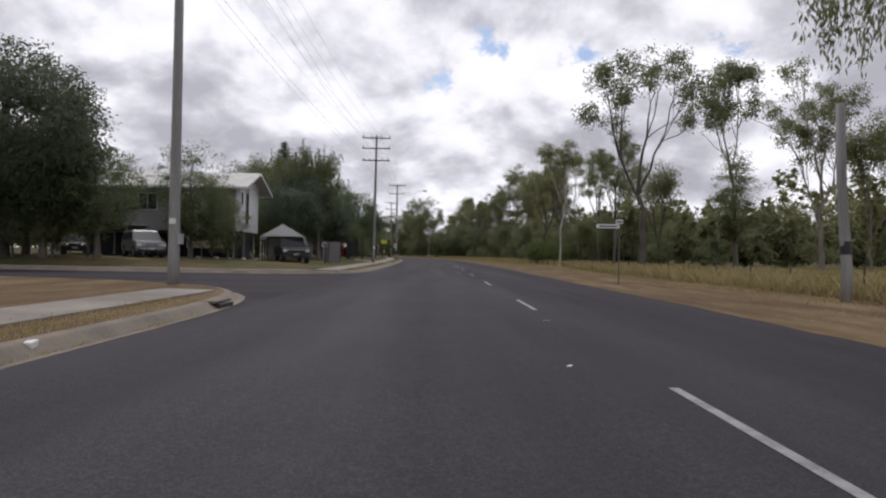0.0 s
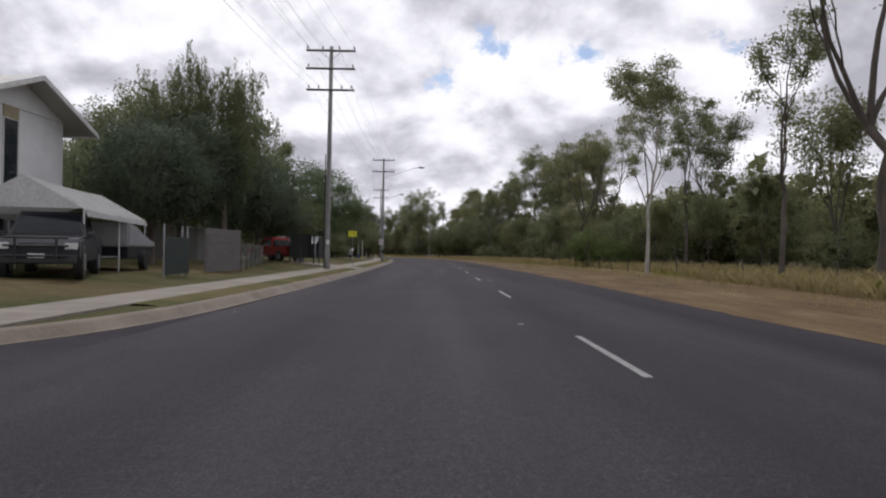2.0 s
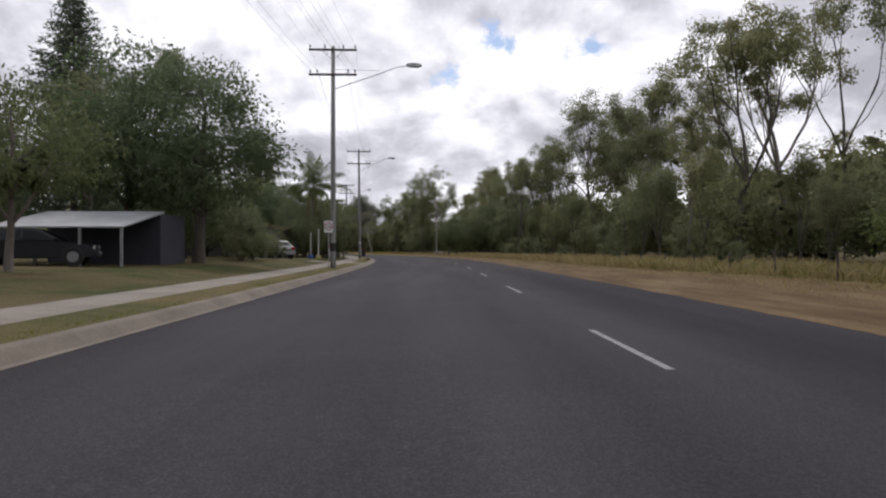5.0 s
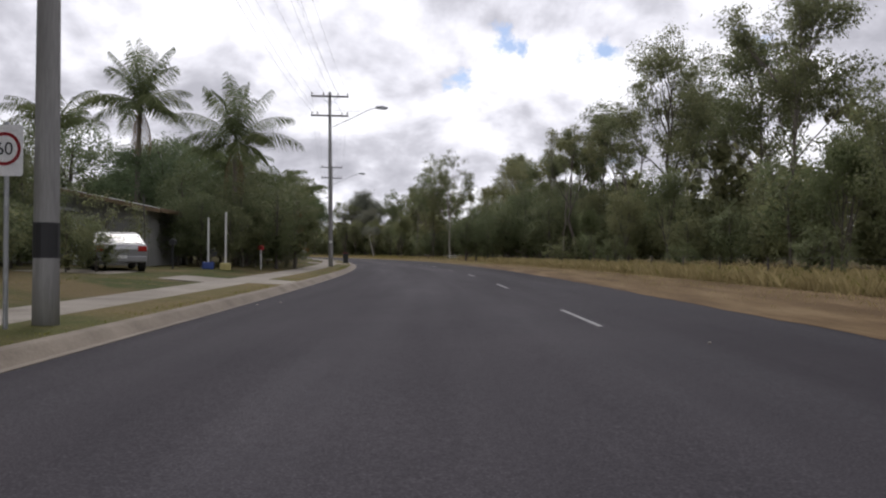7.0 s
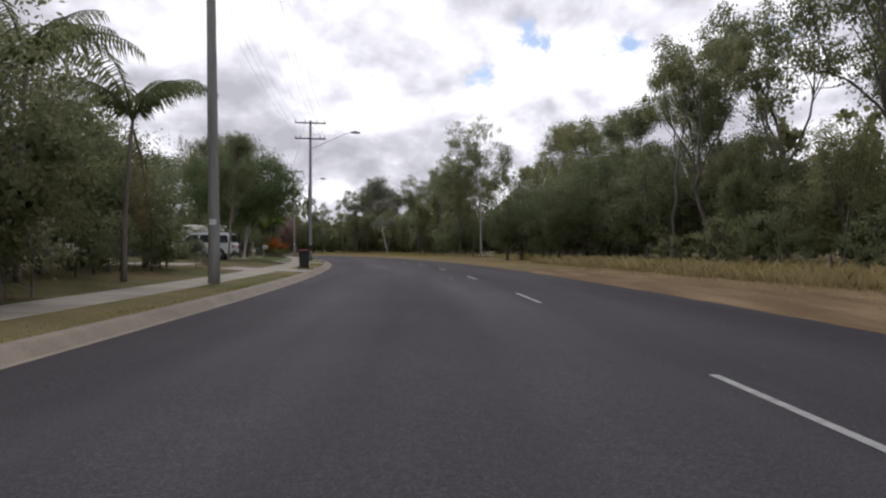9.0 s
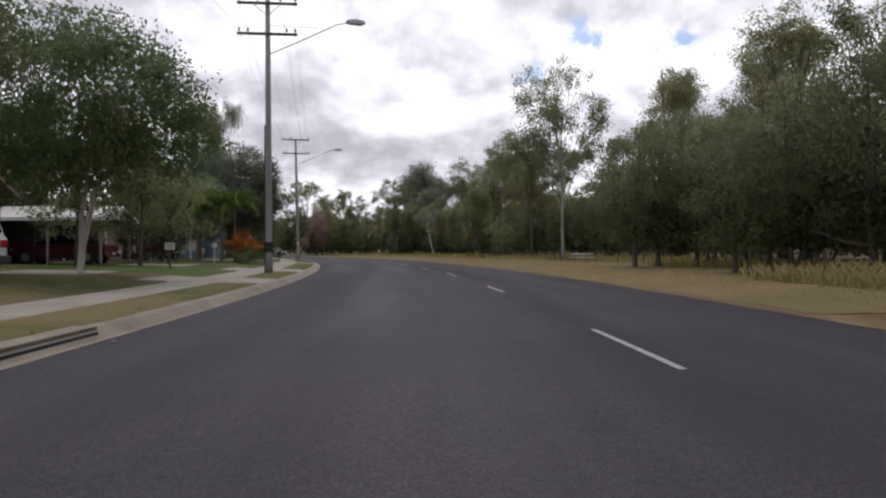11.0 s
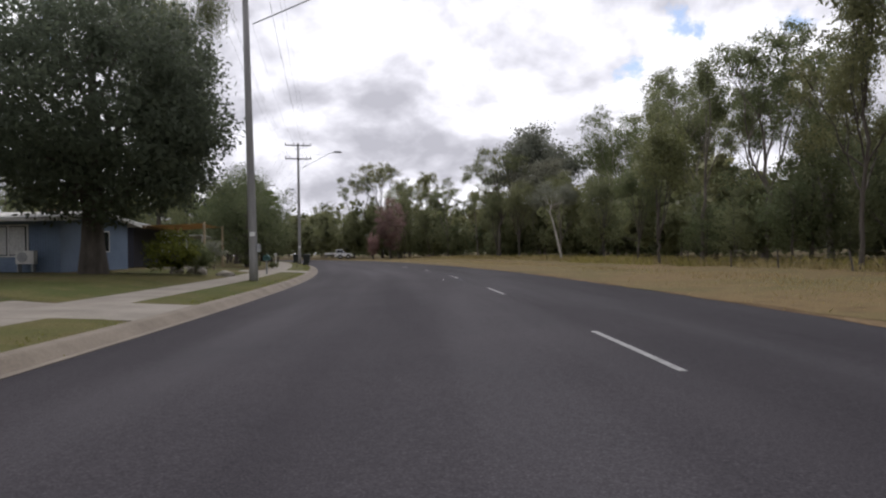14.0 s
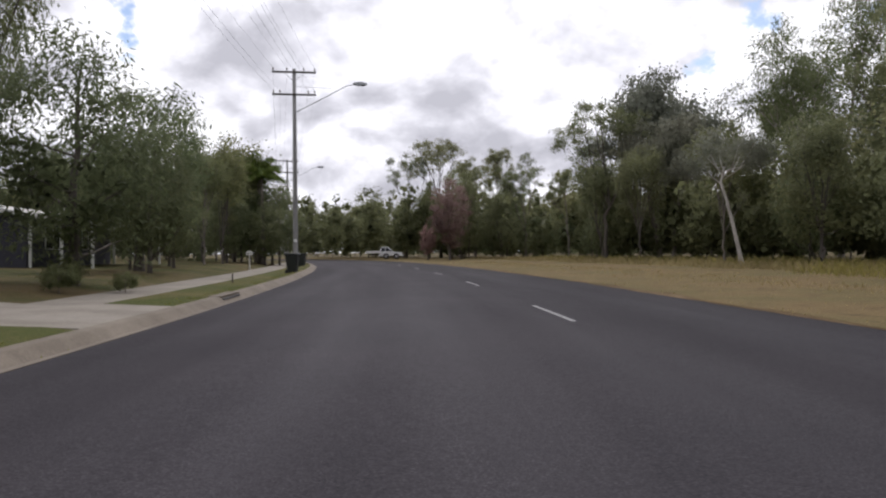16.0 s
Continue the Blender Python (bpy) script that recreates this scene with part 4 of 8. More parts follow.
TWO = [(12.75, 1.4, (-1.32, -0.45, 0.62, 1.32)), (11.3, 1.4, (-1.3, -0.9, 0.9, 1.3))]
POLES = [
    (21.9, -8.2, TWO, (10.5, 4.5, 12.0), 13.0, 0.0, "tall grey weathered timber power pole on the street corner", ("box",)),
    (75.4, -6.5, [(13.3, 1.5, (-1.42, -0.5, 0.5, 1.42)), (12.2, 1.5, (-1.35, 1.35)), (10.9, 1.45, (-1.3, -0.7, 0.7, 1.3))], None, 13.6, 0.1, "grey timber power pole with three crossarms and a white notice", ("conduit", "notice")),
    (121.6, -5.5, TWO, (10.5, 4.4, 11.9), 13.0, 0.0, "grey timber power pole with street lamp and black band", ("band",)),
    (165.0, -6.1, TWO, (10.5, 3.4, 12.0), 13.1, -0.15, "grey timber power pole with a street lamp on a long bracket", ()),
    (210.2, -6.1, TWO, (10.4, 3.8, 12.0), 13.0, 0.0, "grey timber power pole with black band and street lamp", ("band", "conduit")),
    (252.4, -6.0, TWO, (10.2, 3.9, 11.8), 12.7, -0.2, "leaning grey timber power pole with a street lamp", ("box",)),
    (301.7, -5.4, TWO, (10.2, 3.9, 12.1), 13.0, 0.0, "grey timber power pole with street lamp on the bend", ()),
    (348.0, -6.0, TWO, (10.2, 3.9, 12.1), 13.0, 0.0, "distant timber power pole with a street lamp", ()),
]
tops = [power_pole(s, d, arms, lamp, h, lean, lab, extras=ex) for s, d, arms, lamp, h, lean, lab, ex in POLES]
rows = [[v[max(v)], v[sorted(v)[-2] if len(v) < 3 else min(v)]] for v in tops]
for a, b in zip(rows, rows[1:]):
    for k, r in ((0, 0.0045), (1, 0.005)):
        for e in range(4):
            bm = bmesh.new()
            wire_run(bm, a[k][e], b[k][e], 0.7 + 0.08 * e, r)
            w = part("wire", bm, WIRE, None)
            tagged(w, "thin black overhead power line between poles", "power line", "overhead wires")
back = [[v - Vector((0, 52, 0)) for v in r] for r in rows[0]]
for k in (0, 1):
    for e in range(4):
        bm = bmesh.new()
        wire_run(bm, back[k][e], rows[0][k][e], 0.7, 0.007)
        tagged(part("wire", bm, WIRE, None), "thin black overhead power line between poles", "power line", "overhead wires")


def short_pole(s, d, h):
    t = thing("stay_pole", spot(s, d), heading(s), "short leaning grey timber stay pole with a black band", "pole")
    bm = bmesh.new()
    tube(bm, [(0.1, 0, -.2), (0.08, 0, 1), (-.1, 0, h * .6), (-.16, 0, h)], [.16, .15, .135, .125], 12)
    part("post", bm, POLE_WOOD, t, smooth=True)
    bm = bmesh.new()
    tube(bm, [(0.055, 0, 1.35), (0.035, 0, 1.72)], [.155, .152], 12)
    part("band", bm, BLACK_STEEL, t, "black band")
    return t


short_pole(19.7, 11.4, 5.6)

# ---- kinds of trees ----
GUM_TALL = [fork_meshes("gum_tall", sd, 17, cl, gi, wd, GUM_LEAF, bk, limbs=lm, lean=ln, levels=4, per=68, tuft=0.52, leaf=(0.24, 0.105), mid=0.15)
            for sd, bk, ln, cl, wd, lm, gi in ((101, PALE_BARK, .015, .47, .50, 4, .15), (102, DARK_BARK, .05, .40, .46, 3, .19), (103, GREY_BARK, .03, .46, .42, 3, .17))]
GUM_FORK = [fork_meshes("gum_fork", sd, 17, cl, 0.24, wd, GUM_LEAF, bk, limbs=lm, levels=4, per=68, tuft=0.54, leaf=(0.24, 0.105), mid=0.1, open_angle=(0.4, 0.75))
            for sd, bk, cl, wd, lm in ((111, DARK_BARK, .34, .62, 4), (112, GREY_BARK, .36, .50, 4))]
GUM_SLIM = [fork_meshes("gum_slim", sd, 17, cl, gi, wd, GUM_LEAF, bk, limbs=9, levels=3, kids=4, per=70, tuft=0.58, leaf=(0.24, 0.1), mid=0.5, lean=0.04, open_angle=(0.4, 0.85), low=lo)
            for sd, bk, cl, gi, wd, lo in ((105, ASH_BARK, .5, .16, .58, 3), (106, GREY_BARK, .6, .15, .4, 3), (107, DARK_BARK, .55, .15, .44, 3))]
GUM_MID = [fork_meshes("gum_mid", sd, 12, cl, 0.13, wd, lf, bk, limbs=6, per=46, tuft=0.66, leaf=(0.24, 0.115), mid=0.9, levels=3, kids=4, sides=(7, 5, 3, 3))
           for sd, bk, lf, cl, wd in ((121, DARK_BARK, GUM_LEAF, .22, .42), (122, GREY_BARK, OLIVE_LEAF, .26, .46), (123, DARK_BARK, OLIVE_LEAF, .2, .4))]
GUM_FAR = [fork_meshes("gum_far", sd, 13, cl, 0.14, wd, lf, bk, limbs=6, per=40, tuft=0.9, leaf=(0.34, 0.18), mid=0.9, levels=3, kids=3, sides=(5, 3, 3, 3))
           for sd, bk, lf, cl, wd in ((124, DARK_BARK, GUM_LEAF, .16, .42), (125, GREY_BARK, OLIVE_LEAF, .2, .46), (126, DARK_BARK, OLIVE_LEAF, .14, .4))]
GUM_GREY = [fork_meshes("gum_grey", 131, 14, .2, 0.22, .62, GREY_LEAF, GREY_BARK, limbs=7, per=100, tuft=0.8, leaf=(0.32, 0.15), mid=0.9, kids=4, droop=0.9)]
BUSHY = [tree_meshes("bushy", sd, 7, 0.06, 0.11, 12, 0.26, 130, 0.62, 46, (0.17, 0.075), 0.4, elev=(0.1, 1.1), leaf_m=SHRUB_LEAF, bark=DARK_BARK, twigs=2, body=0.34, dome=(2.2, 0.2, 7.0)) for sd in (141, 142, 143)]
BUSH_FAR = [tree_meshes("bush_far", sd, 7, 0.05, 0.10, 7, 0.28, 64, 0.9, 30, (0.24, 0.12), 0.3, elev=(0.05, 1.1), leaf_m=SHRUB_LEAF, bark=DARK_BARK, twigs=1, sides=(5, 3, 3), body=0.34, dome=(2.3, 0.1, 7.0)) for sd in (144, 145, 146)]
SHRUB = [tree_meshes("shrub", sd, 2.6, 0.02, 0.04, 8, 0.42, 60, 0.32, 34, (0.10, 0.045), 0.1, elev=(0.1, 1.1), leaf_m=SHRUB_LEAF, bark=DARK_BARK, twigs=1, body=0.34, dome=(1.35, 0.0, 2.5)) for sd in (151, 152)]
GREEN_DARK = leaf_mat("dark_shrub_leaf", (0.066, 0.1, 0.03), (0.14, 0.18, 0.058), 0.15, 0.4)
ROUND_SHRUB = tree_meshes("round_shrub", 153, 2.6, 0.02, 0.05, 8, 0.42, 90, 0.36, 46, (0.1, 0.05), 0.1, elev=(0.1, 1.1), leaf_m=GREEN_DARK, bark=DARK_BARK, twigs=1, body=0.4, dome=(1.6, 0.0, 2.5))
DENSE = [tree_meshes("dense", sd, 9, 0.16, 0.26, 12, 0.30, 220, 0.85, 58, (0.22, 0.1), 0.5, elev=(0.1, 1.1), leaf_m=DARK_LEAF, bark=DARK_BARK, twigs=2, body=0.42, dome=(3.6, 1.3, 9.2)) for sd in (161, 162)]
DENSE_BIG = tree_meshes("dense_big", 163, 11.5, 0.2, 0.5, 18, 0.36, 560, 1.0, 110, (0.22, 0.11), 0.4, elev=(0.05, 1.0), leaf_m=DEEP_SHADED_LEAF, bark=DARK_BARK, body=0.42, dome=(6.3, 1.35, 11.8))
FINE = [tree_meshes("fine", sd, 8, 0.08, 0.13, 12, 0.24, 160, 0.66, 62, (0.2, 0.05), 1.0, elev=(0.2, 1.15), leaf_m=FINE_LEAF, bark=DARK_BARK, twigs=2, body=0.34, dome=(2.5, 0.3, 8.2)) for sd in (171, 172)]

NARROW = tree_meshes("narrow_gum", 173, 12, 0.1, 0.14, 14, 0.14, 170, 0.7, 56, (0.2, 0.08), 0.7, elev=(0.5, 1.25), leaf_m=GUM_LEAF, bark=DARK_BARK, twigs=2, dome=(2.0, 1.6, 12.0))


def weeping_meshes(seed, height, strands, leaf_m, bark, per=34, hang=2.2, low=0.42):
    """A gum whose leaves hang in long strands from the ends of its limbs."""
    rng = np.random.RandomState(seed)
    wood, _ = tree_meshes("weeping_base", seed, height, low - 0.12, 0.2, 14, 0.32, 20, 0.5, 2, taper=.35, leaf_m=leaf_m, bark=bark, elev=(0.5, 1.1))
    co = np.array([v.co for v in wood.vertices])
    out = co[(co[:, 2] > height * low) & (np.hypot(co[:, 0], co[:, 1]) > height * 0.05)]
    st = out[rng.randint(0, len(out), strands)] + rng.normal(0, 0.35, (strands, 3))
    ln = hang * rng.uniform(0.3, 1.2, strands)
    f = rng.uniform(0, 1, (strands, per))
    sway = rng.normal(0, 0.18, (strands, 1, 2)) * f[..., None]
    cen = np.empty((strands, per, 3))
    cen[..., :2] = st[:, None, :2] + sway + rng.normal(0, 0.06, (strands, per, 2))
    cen[..., 2] = st[:, None, 2] + 0.25 - f * ln[:, None]
    cen = cen.reshape(-1, 3)
    dirs = rng.normal(0, 0.35, cen.shape) + np.array([0, 0, -1.0])
    return wood, leaf_mesh("weeping_crown", cen, dirs, 0.22, 0.05, leaf_m, rng)


WEEPING = [weeping_meshes(181, 12, 640, FINE_LEAF, GREY_BARK), weeping_meshes(182, 11, 240, OLIVE_LEAF, DARK_BARK)]

WEEP_BIG = weeping_meshes(183, 22, 3700, FINE_LEAF, DARK_BARK, 26, 3.2, 0.26)

GUM_LAB = "tall sparse eucalypt with olive-green leaf clumps on thin pale limbs"
rnd = random.Random(7)


def gum(x, y, h, kind=None, label=GUM_LAB, group="roadside gum trees"):
    kind = kind or rnd.choice(GUM_TALL + GUM_FORK)
    nom = {id(k): n for ks, n in ((GUM_TALL, 17), (GUM_FORK, 17), (GUM_SLIM, 17), (GUM_MID, 12), (GUM_GREY, 14), (GUM_FAR, 13), (BUSH_FAR, 7), (BUSHY, 7), (DENSE, 9), (FINE, 8), (WEEPING, 12), (SHRUB, 2.6), ([NARROW], 12)) for k in ks}[id(kind)]
    tree_thing("gum_tree", kind, x, y, ground_at(x, y) - 0.05, h / nom, rnd.uniform(0, 6.28), label, "tree", group, rnd.uniform(0.95, 1.05))


# gums that stand out along the paddock side
gum(13.3, 78.2, 14.2, GUM_TALL[0], "slender eucalypt with smooth white trunk beside the dirt shoulder")
gum(17.1, 59.4, 19.5, GUM_FORK[0], "large spreading eucalypt with dark forked limbs")
gum(16.3, 66.3, 13.0, GUM_TALL[1], "leaning dark-trunked eucalypt in dry grass")
gum(28.7, 68.0, 20.5, GUM_TALL[2])
gum(31.0, 57.0, 16.5, GUM_FORK[1], "eucalypt with dense upper clumps and bare lower stems")
gum(27.6, 66.0, 12.2, NARROW, "narrow dark eucalypt dense almost to the ground")
gum(38.0, 62.0, 13.0, GUM_MID[1])
gum(22.5, 72.0, 11.0, GUM_MID[0])
gum(-4.0, 255.3, 19.8, GUM_SLIM[0], "tall narrow eucalypt with a white lower trunk")
T0, T1, T2, F0, F1 = GUM_TALL + GUM_FORK
S0, S1, S2 = GUM_SLIM
for x, y, h, k in ((20.6, 92.0, 14.5, T1), (25.0, 98.0, 16.0, F1), (26.0, 112.0, 8.5, S1), (18.9, 127.9, 17.0, F0), (23.0, 131.0, 18.8, F1), (29.5, 136.0, 20.6, T1), (20.5, 143.0, 14.0, T2),
                   (26.0, 150.0, 18.0, S2), (22.3, 164.0, 21.0, S1), (24.7, 174.0, 19.5, S1), (20.9, 186.0, 23.4, S2), (27.8, 192.0, 23.5, S0), (11.0, 189.4, 14.8, T1), (18.1, 195.0, 19.6, F1),
                   (10.6, 197.5, 15.6, T2), (17.4, 209.0, 20.8, S2), (10.5, 213.0, 15.5, S1), (7.5, 216.0, 13.4, S2), (13.5, 203.0, 16.0, T1), (12.7, 234.7, 17.9, S1), (8.6, 228.0, 15.0, S2),
                   (6.6, 254.8, 19.5, S2), (-7.6, 258.0, 12.5, S2), (-9.0, 274.0, 16.0, F1), (10.0, 266.0, 21.3, S1), (-12.5, 280.0, 15.0, T2),
                   (-11.3, 297.8, 17.9, F1), (-14.3, 308.8, 17.5, S2), (-9.0, 303.0, 16.5, F0), (-19.5, 313.8, 18.0, S0), (-15.0, 330.5, 26.0, S0), (-7.0, 289.0, 15.0, T2), (-3.5, 280.0, 16.0, F1),
                   (3.0, 276.0, 17.0, S1), (-21.0, 323.0, 14.0, S1), (-70.6, 366.2, 20.6, F0), (-63.0, 362.0, 16.5, F1), (-57.0, 356.0, 16.2, T2), (-52.0, 352.0, 14.5, F1), (-78.0, 368.0, 17.5, T1)):
    gum(x, y, h, k)
for x, y, h in ((-32.3, 334.8, 20.8), (-30.5, 327.0, 14.5)):
    gum(x, y, h, GUM_GREY[0], "broad grey-green eucalypt with a dense drooping crown")
for x, y, h, k in ((-37.4, 327.5, 16.5, F0), (-39.5, 336.0, 14.0, S2), (-43.5, 340.0, 11.5, T2)):
    gum(x, y, h, k, "open olive-green eucalypt beside a broad grey one")
for x, y, h, k in ((-0.5, 260.5, 9.6, FINE[0]), (0.4, 255.0, 8.6, FINE[1]), (2.8, 252.5, 9.4, FINE[0]), (4.2, 258.5, 10.2, FINE[1]), (-3.5, 265.0, 9.0, FINE[0]), (-7.0, 270.0, 8.6, FINE[1]), (7.5, 250.0, 9.0, FINE[1]), (1.5, 266.5, 10.0, FINE[0])):
    gum(x, y, h, k, "dark fine-twigged tree over bare dry ground", "dark fine-twigged trees")
for x, y, h, k in ((1.9, 208.9, 7.8, FINE[1]), (4.5, 212.5, 8.2, BUSHY[1]), (-1.0, 220.0, 9.4, FINE[0]), (0.6, 221.4, 9.0, FINE[1]), (3.2, 222.5, 8.6, BUSHY[0]), (5.2, 226.0, 9.0, BUSHY[2])):
    gum(x, y, h, k, "dark bushy tree with foliage down to the dry grass", "dark bushy trees")


def overhang(x, y):
    """A gum beyond the shoulder whose long limb hangs leaf strands over it."""
    rng = np.random.RandomState(55)
    t = thing("gum_tree", (x, y, ground_at(x, y) - .05), 0, "eucalypt with long hanging leaf strands over the shoulder", "tree", "roadside gum trees")
    bm = bmesh.new()
    tube(bm, [(0, 0, -.2), (-.1, 0, 3), (.1, .1, 6), (0, .2, 9.5)], [.26, .22, .17, .06], 9)
    limbs = [[(0, 0, 5), (-2.4, .6, 7.0), (-4.6, 1.0, 8.0), (-6.6, 1.2, 8.0)], [(0, 0, 5.6), (-1.6, 1.8, 7.6), (-4.2, 2.6, 8.6)], [(.1, .1, 6), (-2.0, -.6, 8.2), (-5.2, .1, 9.2)],
             [(0, 0, 5.5), (2.2, 1, 8), (4, 1.4, 9)], [(0, .1, 7), (.6, 2.4, 9), (.7, 4, 9.6)]]
    cen = []
    for L in limbs:
        tube(bm, L, [.11, .07, .03, .015][:len(L)], 6)
        P = np.array(L)
        f = rng.uniform(.3, 1.05, 95) * (len(L) - 1)
        st = np.c_[[np.interp(f, np.arange(len(L)), P[:, a]) for a in range(3)]].T + rng.normal(0, .3, (95, 3))
        ln = rng.uniform(.6, 2.6, 95)
        for p, l in zip(st, ln):
            g = rng.uniform(0, 1, 26)
            cen.append(np.c_[p[0] + rng.normal(0, .09, 26), p[1] + rng.normal(0, .09, 26), p[2] + .2 - g * l])
    part("trunk", bm, GREY_BARK, t, smooth=True)
    cen = np.concatenate(cen)
    o = new("crown", leaf_mesh("overhang_crown", cen, rng.normal(0, .35, cen.shape) + np.array([0, 0, -1.0]), .22, .05, OLIVE_LEAF, rng))
    o.parent = t


overhang(15.2, 15.2)

for x, y, h, k in ((5.1, 211.2, 10.0, 0), (7.1, 207.4, 11.5, 1), (8.6, 203.5, 9.0, 2), (9.2, 199.5, 9.5, 1), (5.2, 219.2, 10.0, 2), (12.4, 218.0, 11.0, 0), (14.4, 214.2, 12.0, 1), (12.5, 205, 11, 2), (14, 198, 10, 0), (11, 226, 11, 1), (15.5, 190, 9, 2)):
    gum(x, y, h, (BUSHY + FINE)[(k * 2 + int(y)) % 5], "dense olive-green bushy tree at the edge of the bush", "dense bushy trees")

# a pale trunk that leans out of the trees under a small grey crown
def leaning_gum(x, y):
    rng = np.random.RandomState(58)
    t = thing("gum_tree", (x, y, ground_at(x, y) - .05), 0.2, "leaning eucalypt with a smooth white trunk and small grey crown", "tree", "roadside gum trees")
    bm = bmesh.new()
    tube(bm, [(0.9, 0, -.2), (0.7, 0, 0.9), (0.35, 0, 2.6), (-.05, .1, 4.4), (-.35, .15, 5.4), (-.1, .2, 6.4)], [.17, .135, .12, .1, .085, .05], 10)
    ends = []
    for k in range(7):
        a = k * 2.4
        e = Vector((.25 + 1.5 * math.cos(a), .2 + 1.5 * math.sin(a), 7.0 + .7 * ((k * 3) % 4) / 3))
        tube(bm, [(-.15, .2, 5.6 + .1 * k), (e.x * .5, e.y * .5, 6.3), tuple(e)], [.05, .035, .015], 5)
        ends.append(e)
    tube(bm, [(-.35, .15, 5.3), (-.9, .2, 5.8), (-1.3, .1, 6.5)], [.05, .03, .012], 5)
    part("trunk", bm, PALE_BARK, t, smooth=True)
    pick = np.array([tuple(e) for e in ends] * 3) + rng.normal(0, .55, (21, 3))
    cen, dirs, L, W, out, _ = leaf_cloud(rng, pick, np.full(21, .9), 260, (.2, .08), .7, .7, np.array([.2, .2, 6.4]))
    o = new("crown", leaf_mesh("leaning_crown", cen, dirs, L, W, GREY_LEAF, rng, out))
    o.parent = t


leaning_gum(-26.1, 300.0)

RUSSET = tree_meshes("russet", 191, 9, 0.1, 0.14, 12, 0.22, 150, 0.62, 52, (0.24, 0.1), 0.8, elev=(0.3, 1.1), leaf_m=RED_LEAF, bark=DARK_BARK, body=0.34, dome=(2.3, 0.5, 8.8))
tree_thing("russet_tree", RUSSET, -59.6, 340.5, 0.0, 1.27, 0.4, "tree with dull pink-russet foliage", "tree")
tree_thing("russet_tree", RUSSET, -62.6, 340.0, 0.0, 0.55, 2.1, "small tree with dull pink-russet foliage", "tree")

# the bush behind: mixed gums, then darker undergrowth
for dlo, dhi, gap in ((20, 27, 7.2),):
    s = -20.0
    while s < 410:
        s += gap * rnd.uniform(0.6, 1.4)
        d = rnd.uniform(dlo, dhi)
        if s < 78:
            continue
        if 222 < s < 255 and d < 24:
            continue
        if 285 < s < 345 and d < 25:
            continue
        x, y = along(s, d)
        k = rnd.choice(GUM_MID)
        gum(float(x), float(y), rnd.uniform(5, 7.5) if s < 126 else rnd.uniform(6, 9.5) if s < 215 else rnd.uniform(8, 13), k, "eucalypt among the dry bush", "bush gum trees")
s = 74.0
while s < 400:
    s += rnd.uniform(3.2, 5.2)
    d = rnd.uniform(21, 29)
    if (222 < s < 262 and d < 29) or (285 < s < 345 and d < 26):
        continue
    x, y = along(s, d)
    tree_thing("bush_tree", rnd.choice(BUSH_FAR), float(x), float(y), ground_at(float(x), float(y)) - .05, rnd.uniform(0.65, 1.2), rnd.uniform(0, 6.28), "dark understorey tree in dry bush", "tree", "understorey trees")
for s, d, k, sc in ((99.8, 15.3, 0, 1.5), (101.4, 17.6, 1, 1.25), (102.6, 19.0, 0, 0.95), (104, 20.2, 0, 1.1), (98.8, 16.6, 1, .75), (116, 15.6, 1, 0.8), (140, 16.5, 0, 1.0), (152, 15.5, 1, .8), (177.6, 16.0, 0, 1.2), (176, 18, 1, 1.5), (168, 17, 0, 1.1),
                    (186, 17, 1, 1.0), (128, 18, 0, 1.2), (69, 22, 0, 1.3), (74, 24, 1, 1.4), (58, 23, 0, 1.2), (280, 29, 0, 1.2), (262, 27, 1, 1.1), (290, 30, 0, 1.5)):
    plant_sd("shrub", ROUND_SHRUB if s < 105 and s > 95 else SHRUB[k], s, d, sc, s, "dense dark-green rounded shrub on dry grass", "shrub", "roadside shrubs")


def woods(name, seed, spots, clumps, clump_r, per, leaf, leaf_m, label, wide=0.2, base=0.12, body=0.4):
    """Many trees too deep in the bush to count, joined: lumpy crowns of leaf clumps down to the ground."""
    rng = np.random.RandomState(seed)
    pick, hubs = [], []
    for x, y, h in spots:
        c = dome_clumps(rng, clumps, h * wide, h * base, h, 5, 0.3)
        c[:, :2] *= (0.65 + 0.5 * rng.uniform(0, 1))
        pick.append(c + np.array([x, y, ground_at(x, y)]))
        hubs.append(np.tile([x, y, h * 0.4], (clumps, 1)))
    pick, hubs = np.concatenate(pick), np.concatenate(hubs)
    rr = clump_r * rng.uniform(0.6, 1.3, len(pick))
    cen, dirs, L, W, out, around = leaf_cloud(rng, pick, rr, per, leaf, 0.5, 0.75, hubs)
    cen[:, 2] = np.maximum(cen[:, 2], 0.02)
    deep = np.hypot(*(pick - hubs)[:, :2].T) < np.tile(np.repeat([h * wide * 0.5 for _, _, h in spots], clumps), 1)
    tagged(new(name, leaf_mesh(name, cen, dirs, L, W, leaf_m, rng, out, (pick[deep], rr[deep] * body, around[deep]), 0.6)), label, "woods", kind="stuff")


def scatter(seed, count, s_rng, d_rng, h_rng, skip=None):
    rng = np.random.RandomState(seed)
    out = []
    while len(out) < count:
        s, d = rng.uniform(*s_rng), rng.uniform(*d_rng)
        if skip and skip(s, d):
            continue
        x, y = along(s, d)
        out.append((float(x), float(y), rng.uniform(*h_rng)))
    return out


def clearing(s, d):
    return s < 74 + max(0, d - 40) * 0.5 or (222 < s < 262 and d < 29) or (285 < s < 345 and d < 26)


